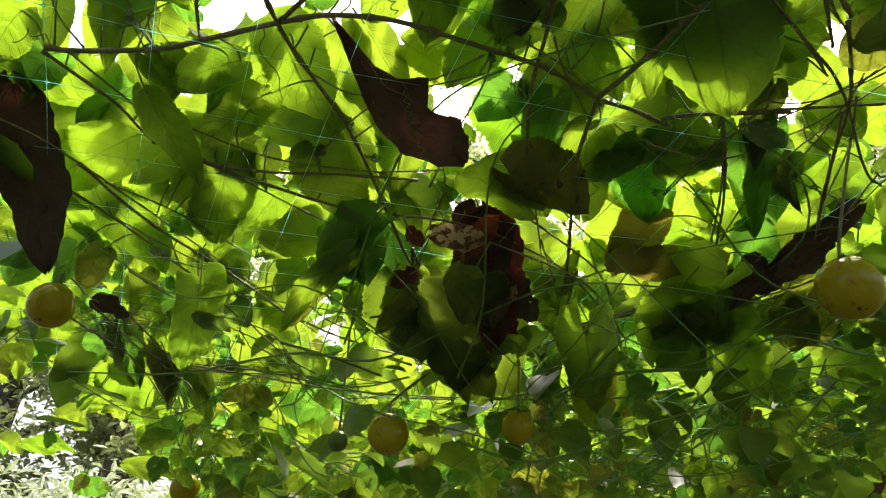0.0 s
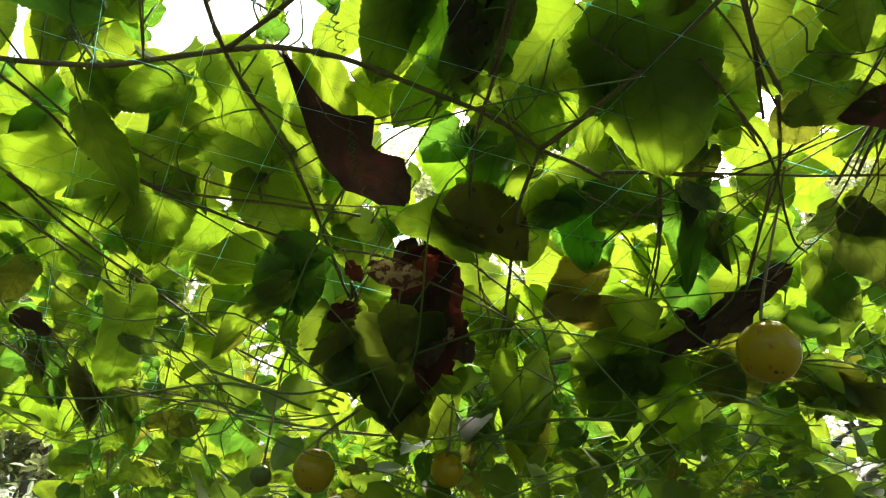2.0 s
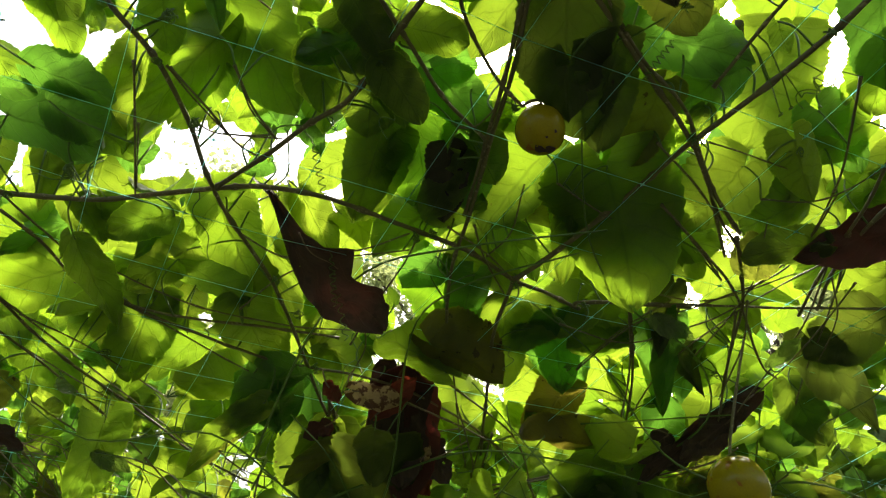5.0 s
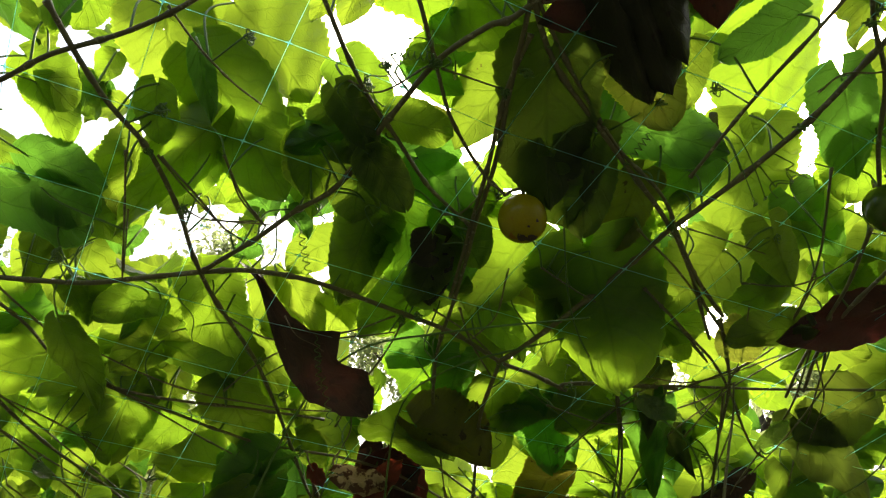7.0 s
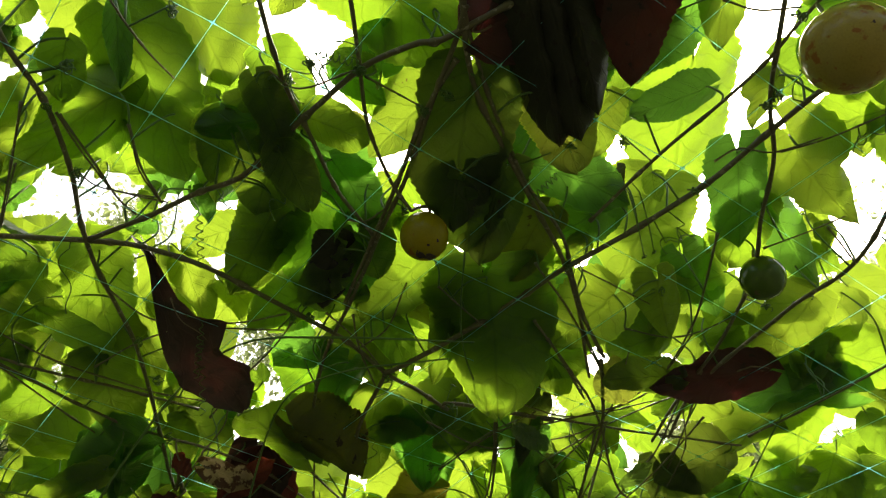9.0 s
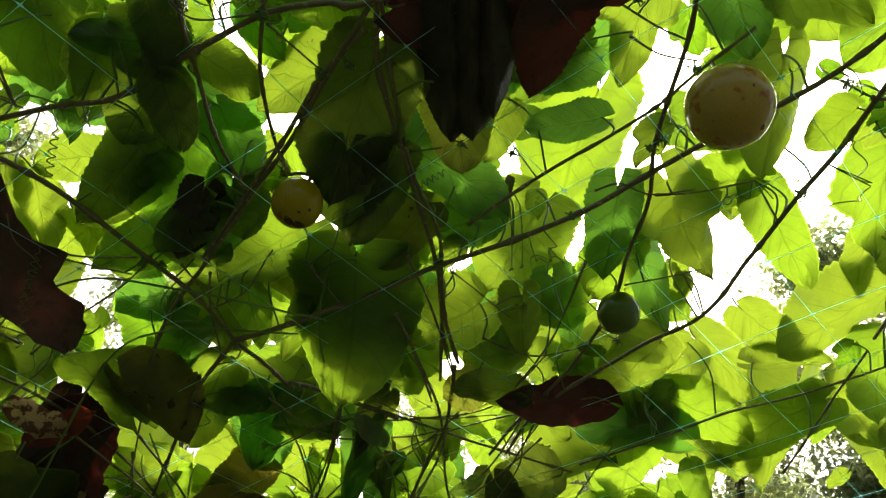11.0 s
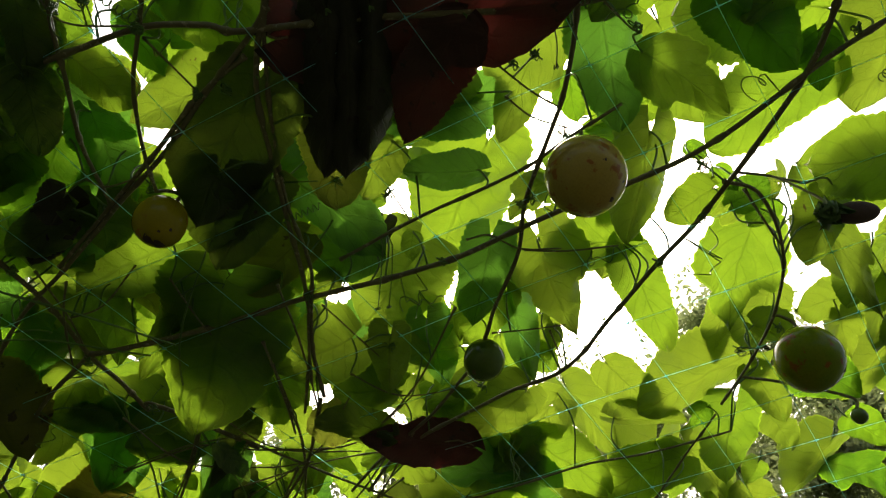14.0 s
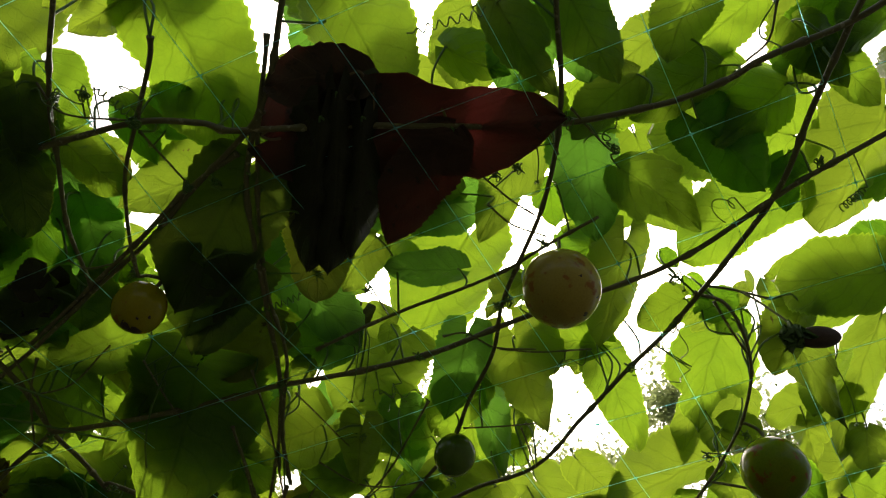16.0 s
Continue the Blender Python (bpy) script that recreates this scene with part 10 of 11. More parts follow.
leaf((-0.421, 1.335, 1.781), (-0.375, 1.344, 1.769), 0.040, -59, "green", 3)
leaf((0.812, 1.409, 1.821), (0.822, 1.449, 1.793), 0.045, 11, "deep", 3)
leaf((-0.706, 1.181, 1.991), (-0.708, 1.252, 1.969), 0.056, -25, "deep", 3)
leaf((0.318, 2.070, 1.900), (0.340, 2.073, 1.870), 0.034, -39, "green", 5)
leaf((0.214, 1.680, 1.770), (0.275, 1.680, 1.769), 0.043, -64, "old", 18)
leaf((0.028, 1.629, 1.948), (0.034, 1.659, 1.909), 0.039, -20, "green", 6)
leaf((-0.613, 1.138, 2.087), (-0.662, 1.149, 2.066), 0.050, 56, "green", 15)
leaf((0.710, 1.455, 1.785), (0.761, 1.430, 1.769), 0.051, -20, "deep", 6)
leaf((-1.053, 1.831, 1.936), (-1.068, 1.901, 1.908), 0.055, -26, "young", 25)
leaf((-0.827, 2.108, 1.908), (-0.841, 2.137, 1.880), 0.033, -6, "green", 18)
leaf((0.332, 1.395, 1.748), (0.330, 1.428, 1.722), 0.038, 22, "green", 3)
leaf((-0.126, 0.364, 2.172), (-0.156, 0.373, 2.168), 0.027, 47, "young", 15)
leaf((-0.412, 2.029, 1.918), (-0.386, 2.053, 1.895), 0.031, -41, "deep", 15)
leaf((0.193, 1.375, 1.840), (0.214, 1.402, 1.816), 0.032, -4, "deep", 27)
leaf((0.703, 2.259, 1.962), (0.724, 2.292, 1.934), 0.039, 6, "deep", 21)
leaf((0.248, 1.945, 1.889), (0.273, 1.977, 1.857), 0.042, -26, "green", 1)
leaf((-0.547, 1.194, 1.795), (-0.549, 1.221, 1.770), 0.032, -9, "green", 0)
leaf((-0.017, 1.489, 1.792), (-0.072, 1.505, 1.781), 0.051, 44, "green", 13)
leaf((0.812, 2.225, 2.014), (0.858, 2.145, 2.005), 0.086, -9, "green", 23)
leaf((0.897, 1.109, 2.082), (0.882, 1.140, 2.084), 0.031, 15, "deep", 11)
leaf((-0.044, 2.022, 1.883), (-0.021, 2.067, 1.853), 0.056, 2, "green", 15)
leaf((0.502, 1.484, 1.801), (0.496, 1.519, 1.776), 0.039, 13, "deep", 13)
leaf((0.220, 1.609, 1.796), (0.271, 1.615, 1.782), 0.047, -49, "young", 15)
leaf((0.051, 0.242, 2.299), (0.093, 0.240, 2.274), 0.035, 1, "young", 15)
leaf((0.095, 1.424, 1.920), (0.148, 1.418, 1.912), 0.046, -50, "green", 1)
leaf((0.635, 1.253, 1.880), (0.665, 1.264, 1.863), 0.028, -23, "green", 21)
leaf((0.793, 1.700, 1.955), (0.808, 1.751, 1.936), 0.056, 2, "green", 3)
leaf((1.113, 1.900, 2.098), (1.086, 1.965, 2.031), 0.091, 46, "green", 5)
leaf((0.722, 1.793, 1.837), (0.758, 1.789, 1.805), 0.047, -67, "deep", 11)
leaf((0.096, 1.371, 1.988), (0.107, 1.336, 1.990), 0.028, -16, "old", 15)
leaf((-0.072, 1.379, 1.739), (-0.115, 1.412, 1.736), 0.049, 26, "deep", 3)
leaf((0.014, 1.584, 1.897), (0.050, 1.608, 1.870), 0.037, -26, "young", 21)
leaf((0.162, 1.513, 1.915), (0.163, 1.546, 1.900), 0.031, -24, "old", 21)
leaf((0.536, 0.111, 2.264), (0.484, 0.121, 2.258), 0.041, -8, "green", 9)
leaf((0.478, 1.354, 1.787), (0.523, 1.329, 1.786), 0.050, -42, "green", 27)
leaf((0.656, 1.330, 1.810), (0.705, 1.333, 1.801), 0.036, -25, "green", 19)
leaf((0.606, 0.972, 2.103), (0.615, 0.926, 2.097), 0.044, -24, "green", 5)
leaf((0.164, 2.036, 1.978), (0.170, 2.107, 1.928), 0.068, -10, "green", 23)
leaf((-0.234, 0.681, 2.226), (-0.273, 0.693, 2.206), 0.033, 7, "green", 3)
leaf((0.274, 1.393, 1.854), (0.250, 1.422, 1.837), 0.038, 41, "deep", 17)
leaf((0.358, 1.968, 1.922), (0.321, 1.973, 1.914), 0.030, 12, "young", 21)
leaf((0.319, 1.444, 1.800), (0.299, 1.491, 1.775), 0.043, 28, "old", 13)
leaf((0.879, 1.812, 2.027), (0.848, 1.822, 2.011), 0.026, 21, "old", 15)
leaf((-0.029, 1.391, 1.781), (0.017, 1.364, 1.770), 0.051, -33, "green", 23)
leaf((-0.447, 1.377, 1.948), (-0.402, 1.388, 1.943), 0.045, -30, "young", 3)
leaf((0.354, 1.467, 1.888), (0.341, 1.517, 1.874), 0.042, 9, "deep", 21)
leaf((0.673, 1.249, 2.164), (0.731, 1.223, 2.169), 0.052, -25, "young", 15)
leaf((-0.632, 1.808, 1.829), (-0.658, 1.805, 1.804), 0.028, 45, "deep", 11)
leaf((-0.351, 0.362, 2.178), (-0.376, 0.396, 2.168), 0.040, 5, "deep", 27)
leaf((-0.946, 1.552, 1.943), (-0.916, 1.534, 1.943), 0.033, -22, "young", 17)
leaf((-0.118, 1.721, 1.786), (-0.089, 1.752, 1.764), 0.042, -36, "green", 24)
leaf((-0.494, 1.715, 1.826), (-0.537, 1.728, 1.812), 0.041, 27, "old", 27)
leaf((0.114, 1.841, 1.905), (0.112, 1.857, 1.874), 0.028, 16, "old", 21)
leaf((0.526, 0.026, 2.278), (0.549, 0.018, 2.265), 0.022, -17, "vivid", 13)
leaf((-0.404, 1.152, 2.104), (-0.366, 1.149, 2.099), 0.037, -3, "green", 15)
leaf((0.673, 1.339, 1.827), (0.719, 1.313, 1.801), 0.054, -36, "green", 15)
leaf((0.774, 1.711, 1.826), (0.813, 1.699, 1.818), 0.033, -25, "deep", 5)
leaf((-0.532, 1.553, 1.703), (-0.566, 1.570, 1.690), 0.032, 22, "green", 11)
leaf((0.128, 1.827, 1.783), (0.078, 1.831, 1.781), 0.040, 25, "green", 21)
leaf((0.575, 1.299, 1.887), (0.551, 1.324, 1.872), 0.029, 40, "deep", 29)
leaf((0.318, 0.327, 2.268), (0.305, 0.358, 2.267), 0.027, 14, "green", 23)
leaf((-0.386, 1.384, 1.724), (-0.417, 1.421, 1.710), 0.045, -2, "young", 27)
leaf((0.183, 1.785, 1.927), (0.223, 1.794, 1.910), 0.039, -46, "green", 21)
leaf((0.999, 1.775, 2.128), (0.948, 1.780, 2.127), 0.036, 36, "green", 18)
leaf((0.412, 1.933, 1.954), (0.439, 1.967, 1.911), 0.059, -27, "deep", 13)
leaf((-0.578, 1.661, 1.732), (-0.619, 1.657, 1.724), 0.032, 53, "young", 15)
leaf((-0.845, 1.000, 2.092), (-0.801, 1.065, 2.026), 0.095, -50, "green", 18)
leaf((0.424, 1.705, 1.823), (0.408, 1.733, 1.794), 0.033, 17, "green", 5)
leaf((-0.316, 1.001, 2.033), (-0.346, 1.004, 2.024), 0.030, 42, "green", 18)
leaf((-0.475, 1.898, 1.771), (-0.430, 1.908, 1.761), 0.038, -18, "deep", 5)
leaf((-0.636, 0.767, 2.215), (-0.702, 0.834, 2.143), 0.103, 16, "deep", 15)
leaf((-0.795, 1.102, 1.836), (-0.785, 1.136, 1.822), 0.028, -28, "old", 27)
leaf((-0.703, 1.838, 1.947), (-0.609, 1.884, 1.951), 0.102, -54, "deep", 18)
leaf((-0.180, 2.112, 1.946), (-0.089, 2.119, 1.909), 0.091, -53, "young", 21)
leaf((0.131, 1.547, 1.782), (0.082, 1.566, 1.778), 0.039, 26, "deep", 29)
leaf((0.572, 1.750, 1.870), (0.557, 1.773, 1.847), 0.029, 35, "deep", 21)
leaf((0.574, 1.152, 1.822), (0.544, 1.178, 1.813), 0.039, 52, "green", 3)
leaf((0.468, 1.141, 1.844), (0.493, 1.164, 1.836), 0.032, -22, "green", 24)
leaf((0.034, 1.703, 1.783), (0.027, 1.728, 1.758), 0.026, 30, "deep", 27)
leaf((0.424, 1.140, 2.155), (0.449, 1.113, 2.151), 0.027, -42, "green", 0)
leaf((-0.456, 1.533, 1.712), (-0.432, 1.554, 1.690), 0.037, -17, "old", 27)
leaf((0.369, 1.188, 1.929), (0.368, 1.148, 1.925), 0.036, 4, "deep", 3)
leaf((0.875, 1.742, 1.962), (0.924, 1.739, 1.950), 0.050, -31, "green", 24)
leaf((-0.375, 0.573, 2.143), (-0.340, 0.592, 2.132), 0.033, -31, "deep", 15)
leaf((0.105, 1.078, 1.922), (0.047, 1.099, 1.917), 0.047, 29, "green", 0)
leaf((-0.635, 2.097, 1.854), (-0.583, 2.118, 1.850), 0.044, -38, "green", 27)
leaf((-0.339, 1.525, 1.756), (-0.324, 1.566, 1.720), 0.057, -24, "young", 7)
leaf((-0.616, 2.151, 1.826), (-0.592, 2.185, 1.821), 0.042, -30, "green", 6)
leaf((-0.378, 1.282, 1.680), (-0.355, 1.315, 1.675), 0.031, -24, "green", 29)
leaf((-0.551, 1.381, 1.764), (-0.557, 1.405, 1.734), 0.034, -9, "green", 17)
leaf((1.159, 2.008, 2.097), (1.237, 1.970, 2.075), 0.071, -11, "deep", 15)
leaf((-0.352, 1.610, 2.056), (-0.400, 1.635, 2.030), 0.050, 34, "deep", 5)
leaf((0.508, 1.990, 2.038), (0.507, 2.029, 1.967), 0.058, 15, "deep", 17)
leaf((0.444, 2.134, 1.905), (0.459, 2.162, 1.883), 0.032, -3, "green", 6)
leaf((0.484, 2.065, 2.106), (0.590, 2.037, 2.088), 0.093, -37, "green", 13)
leaf((0.439, -0.315, 2.255), (0.431, -0.234, 2.237), 0.072, -12, "vivid", 24)
leaf((-0.632, 1.394, 2.056), (-0.580, 1.439, 2.047), 0.062, -64, "green", 25)
leaf((0.570, 1.516, 1.810), (0.598, 1.528, 1.785), 0.030, -14, "deep", 3)
leaf((0.269, 1.390, 1.745), (0.303, 1.427, 1.718), 0.058, -8, "young", 25)
leaf((-0.465, 0.290, 2.199), (-0.400, 0.329, 2.196), 0.061, -16, "young", 24)
leaf((-0.349, 1.355, 1.744), (-0.320, 1.380, 1.740), 0.035, -20, "old", 29)
leaf((0.364, 1.697, 1.950), (0.317, 1.711, 1.913), 0.049, 25, "young", 17)
leaf((-0.494, 1.437, 1.748), (-0.508, 1.458, 1.706), 0.037, 9, "green", 12)
leaf((0.993, 2.080, 1.946), (0.996, 2.108, 1.925), 0.027, -3, "green", 9)
leaf((0.536, 1.467, 1.800), (0.530, 1.510, 1.777), 0.040, 25, "young", 13)
leaf((0.884, 1.635, 1.822), (0.942, 1.619, 1.815), 0.048, -47, "green", 21)
leaf((0.859, 1.631, 1.856), (0.829, 1.648, 1.856), 0.029, 27, "green", 27)
leaf((-0.818, 1.016, 2.091), (-0.777, 0.916, 2.098), 0.081, 2, "deep", 21)
leaf((-0.146, 1.597, 2.091), (-0.130, 1.662, 2.057), 0.056, -41, "deep", 27)
leaf((-0.246, 0.483, 2.157), (-0.291, 0.497, 2.148), 0.038, 7, "young", 15)
leaf((0.559, 1.204, 1.792), (0.590, 1.225, 1.775), 0.037, 7, "green", 18)
leaf((-0.865, 1.498, 1.931), (-0.903, 1.501, 1.932), 0.039, 17, "green", 3)
leaf((-0.700, 1.448, 1.944), (-0.677, 1.486, 1.904), 0.052, -30, "green", 3)
leaf((-0.262, 0.951, 2.100), (-0.255, 0.974, 2.086), 0.025, -8, "deep", 27)
leaf((0.375, 2.351, 1.975), (0.433, 2.351, 1.963), 0.049, -48, "old", 11)
leaf((-0.090, 2.110, 1.832), (-0.049, 2.138, 1.797), 0.057, -11, "deep", 19)
leaf((0.999, 1.946, 1.885), (1.030, 1.926, 1.886), 0.028, -45, "deep", 19)
leaf((0.442, 1.994, 1.908), (0.476, 1.992, 1.904), 0.030, -54, "old", 15)
leaf((-0.839, 1.232, 2.142), (-0.885, 1.260, 2.092), 0.067, -2, "deep", 21)
leaf((-0.088, 1.559, 1.754), (-0.136, 1.564, 1.719), 0.049, 28, "green", 12)
leaf((-0.324, 2.041, 1.966), (-0.360, 2.066, 1.968), 0.038, 10, "young", 21)
leaf((-0.446, 2.345, 1.856), (-0.495, 2.354, 1.842), 0.042, 38, "green", 13)
leaf((-0.010, 1.862, 2.064), (0.023, 1.925, 2.048), 0.064, -3, "young", 15)
leaf((-0.320, 1.466, 2.044), (-0.317, 1.508, 2.022), 0.036, -4, "deep", 25)
leaf((0.883, 1.691, 1.969), (0.892, 1.734, 1.952), 0.035, 22, "green", 11)
leaf((0.726, 1.492, 2.013), (0.694, 1.525, 2.014), 0.038, 34, "green", 21)
leaf((-1.140, 2.249, 1.815), (-1.150, 2.297, 1.792), 0.044, 5, "green", 21)
leaf((0.955, 1.637, 1.883), (0.980, 1.613, 1.882), 0.027, 6, "green", 9)
leaf((-0.650, 1.406, 1.775), (-0.632, 1.418, 1.755), 0.024, -18, "young", 23)
leaf((0.313, 2.081, 1.852), (0.373, 2.080, 1.847), 0.050, -34, "deep", 6)
leaf((0.842, 0.865, 2.189), (0.899, 0.823, 2.187), 0.053, -9, "green", 24)
leaf((-0.463, 1.758, 1.815), (-0.445, 1.781, 1.785), 0.033, -54, "green", 1)
leaf((-0.549, 2.073, 1.891), (-0.578, 2.073, 1.859), 0.032, 54, "deep", 23)
leaf((0.513, 1.204, 1.753), (0.491, 1.249, 1.732), 0.043, 7, "old", 11)
leaf((0.899, 1.082, 2.015), (0.906, 1.022, 2.019), 0.056, -28, "deep", 11)
leaf((-0.318, 0.316, 2.167), (-0.333, 0.341, 2.148), 0.031, -13, "green", 13)
leaf((0.136, 1.420, 2.062), (0.232, 1.462, 2.033), 0.100, -34, "young", 13)
leaf((0.481, 1.692, 1.890), (0.507, 1.713, 1.882), 0.032, -8, "young", 3)
leaf((0.451, 1.498, 2.140), (0.388, 1.524, 2.139), 0.051, 25, "young", 9)
leaf((0.722, 1.482, 1.920), (0.693, 1.504, 1.913), 0.035, 36, "deep", 18)
leaf((0.515, 2.119, 1.860), (0.558, 2.107, 1.851), 0.042, -38, "green", 15)
leaf((1.060, 1.928, 1.919), (1.029, 1.947, 1.905), 0.037, 17, "young", 1)
leaf((0.886, 2.020, 2.108), (0.976, 1.983, 2.114), 0.090, -22, "green", 6)
leaf((0.084, 1.999, 1.955), (0.107, 2.037, 1.943), 0.037, -4, "green", 5)
leaf((0.038, 1.852, 2.005), (0.082, 1.885, 1.997), 0.047, -18, "green", 15)
leaf((0.926, 2.177, 2.060), (0.874, 2.204, 2.055), 0.046, 43, "deep", 9)
leaf((-0.941, 1.337, 2.084), (-0.994, 1.400, 2.038), 0.083, -5, "deep", 5)
leaf((-0.442, 1.211, 2.132), (-0.463, 1.229, 2.123), 0.025, 10, "young", 21)
leaf((-0.489, 1.478, 2.073), (-0.405, 1.484, 2.064), 0.077, -6, "young", 7)
leaf((0.178, 2.157, 1.928), (0.202, 2.179, 1.911), 0.034, -26, "old", 9)
leaf((-0.456, 1.298, 2.093), (-0.494, 1.318, 2.077), 0.034, 11, "green", 19)
leaf((-0.042, 1.210, 1.717), (-0.028, 1.247, 1.708), 0.040, -6, "deep", 17)
leaf((0.458, 1.517, 2.109), (0.423, 1.518, 2.108), 0.025, 37, "young", 9)
leaf((-0.295, 0.291, 2.228), (-0.232, 0.267, 2.222), 0.062, -14, "green", 15)
leaf((0.611, 1.902, 1.879), (0.612, 1.925, 1.852), 0.031, 22, "young", 12)
leaf((-0.174, 1.235, 1.688), (-0.193, 1.251, 1.660), 0.037, 37, "old", 3)
leaf((1.170, 1.841, 2.151), (1.087, 1.869, 2.148), 0.069, 44, "young", 23)
leaf((-0.929, 1.294, 2.010), (-0.996, 1.349, 1.963), 0.078, -3, "green", 19)
leaf((-0.535, 1.395, 1.830), (-0.559, 1.415, 1.803), 0.031, 44, "old", 11)
leaf((-0.703, 1.071, 1.917), (-0.657, 1.089, 1.911), 0.050, -26, "young", 3)
leaf((-0.832, 1.674, 1.716), (-0.795, 1.656, 1.712), 0.034, -27, "green", 9)
leaf((0.174, 1.682, 1.917), (0.208, 1.688, 1.916), 0.031, -10, "green", 13)
leaf((-0.106, 1.478, 1.806), (-0.082, 1.510, 1.778), 0.049, 11, "old", 11)
leaf((-0.009, 1.705, 1.968), (0.004, 1.728, 1.945), 0.030, -15, "young", 5)
leaf((0.604, 1.257, 1.786), (0.595, 1.299, 1.761), 0.044, 43, "old", 18)
leaf((0.407, 1.859, 2.020), (0.463, 1.866, 1.981), 0.057, -9, "young", 21)
leaf((0.601, 0.201, 2.319), (0.627, 0.234, 2.296), 0.037, 18, "young", 1)
leaf((0.874, 0.831, 2.184), (0.916, 0.757, 2.176), 0.083, -18, "green", 1)
leaf((-0.457, 1.503, 1.903), (-0.496, 1.522, 1.876), 0.046, 15, "green", 15)
leaf((0.286, 2.165, 1.859), (0.232, 2.147, 1.851), 0.047, 35, "green", 3)
leaf((0.164, 1.401, 1.836), (0.211, 1.420, 1.809), 0.055, -29, "old", 29)
leaf((-0.182, 1.414, 1.834), (-0.235, 1.433, 1.818), 0.054, 33, "green", 3)
leaf((0.097, 1.458, 1.797), (0.063, 1.462, 1.799), 0.030, 1, "old", 6)
leaf((0.266, 1.535, 2.031), (0.239, 1.600, 1.991), 0.081, 1, "green", 25)
leaf((-0.563, 1.246, 1.967), (-0.593, 1.247, 1.948), 0.027, 34, "deep", 19)
leaf((-0.250, 1.193, 2.065), (-0.255, 1.239, 2.057), 0.040, -5, "green", 29)
leaf((-0.302, 0.969, 2.096), (-0.286, 1.003, 2.089), 0.027, -3, "green", 19)
leaf((0.599, 1.502, 2.025), (0.582, 1.540, 1.993), 0.044, 35, "green", 3)
leaf((-0.501, 1.212, 1.750), (-0.549, 1.187, 1.735), 0.052, 63, "green", 29)
leaf((0.894, 1.168, 2.012), (0.947, 1.190, 2.005), 0.057, 12, "old", 1)
leaf((-0.386, 1.866, 1.943), (-0.490, 1.893, 1.894), 0.094, 42, "young", 12)
leaf((-0.941, 1.402, 1.916), (-0.976, 1.394, 1.911), 0.031, 4, "green", 7)
leaf((0.112, 1.687, 1.845), (0.141, 1.704, 1.808), 0.043, -40, "deep", 9)
leaf((-0.587, 1.423, 2.131), (-0.661, 1.391, 2.097), 0.065, 46, "green", 3)
leaf((1.118, 2.383, 1.989), (1.138, 2.390, 1.945), 0.037, -42, "green", 21)
leaf((0.729, 1.090, 2.149), (0.738, 1.108, 2.116), 0.029, 8, "green", 9)
leaf((-1.102, 1.542, 1.939), (-1.083, 1.576, 1.934), 0.032, -24, "young", 15)
leaf((0.915, 1.310, 2.203), (0.895, 1.338, 2.183), 0.039, 34, "green", 27)
leaf((0.460, 1.202, 2.239), (0.532, 1.191, 2.204), 0.061, -18, "green", 9)
leaf((-0.232, 0.620, 2.232), (-0.218, 0.643, 2.228), 0.027, -20, "green", 13)
leaf((0.983, 1.534, 1.944), (0.930, 1.548, 1.948), 0.049, 24, "young", 3)
leaf((0.585, 0.307, 2.252), (0.620, 0.311, 2.240), 0.026, 6, "young", 13)
leaf((0.668, 1.361, 2.106), (0.689, 1.388, 2.099), 0.033, -9, "green", 3)
leaf((1.066, 1.824, 2.105), (1.071, 1.748, 2.093), 0.063, -10, "deep", 1)
leaf((-0.968, 1.460, 1.928), (-0.992, 1.472, 1.921), 0.019, 16, "green", 3)
leaf((-0.035, 2.053, 2.025), (0.033, 2.095, 1.994), 0.062, -50, "deep", 21)
leaf((0.293, 2.044, 1.910), (0.331, 2.048, 1.900), 0.032, -6, "deep", 9)
leaf((0.471, 0.842, 2.223), (0.529, 0.872, 2.212), 0.055, -2, "green", 25)
leaf((0.391, 1.810, 1.944), (0.427, 1.812, 1.931), 0.035, -69, "old", 3)
leaf((0.936, 1.225, 2.234), (0.864, 1.306, 2.223), 0.097, 21, "young", 1)
leaf((0.667, 1.118, 2.032), (0.621, 1.107, 2.027), 0.045, -4, "green", 21)
leaf((0.260, 1.519, 1.779), (0.267, 1.554, 1.757), 0.036, -10, "old", 18)
leaf((0.055, 1.464, 1.898), (0.081, 1.491, 1.878), 0.034, -28, "deep", 21)
leaf((0.619, 2.054, 1.914), (0.623, 2.086, 1.871), 0.039, 23, "deep", 18)
leaf((-0.162, 1.334, 1.743), (-0.178, 1.370, 1.723), 0.033, 16, "deep", 3)
leaf((-0.394, 1.395, 2.021), (-0.414, 1.431, 1.994), 0.043, -7, "deep", 18)
leaf((0.049, 1.132, 2.076), (0.035, 1.169, 2.063), 0.030, -1, "young", 12)
leaf((-0.965, 2.001, 1.988), (-0.926, 2.062, 1.933), 0.074, -42, "deep", 27)
leaf((-0.194, 1.193, 1.699), (-0.201, 1.230, 1.682), 0.039, 9, "green", 27)
leaf((-0.683, 1.595, 1.919), (-0.682, 1.628, 1.887), 0.035, -39, "green", 19)
leaf((-0.206, 1.870, 2.002), (-0.104, 1.888, 1.975), 0.089, -61, "green", 11)
leaf((-0.951, 1.801, 1.769), (-0.959, 1.821, 1.753), 0.023, 6, "deep", 27)
leaf((-0.397, 1.389, 1.887), (-0.451, 1.398, 1.872), 0.049, 58, "old", 6)
leaf((0.887, 1.350, 2.121), (0.907, 1.410, 2.098), 0.049, 14, "green", 3)
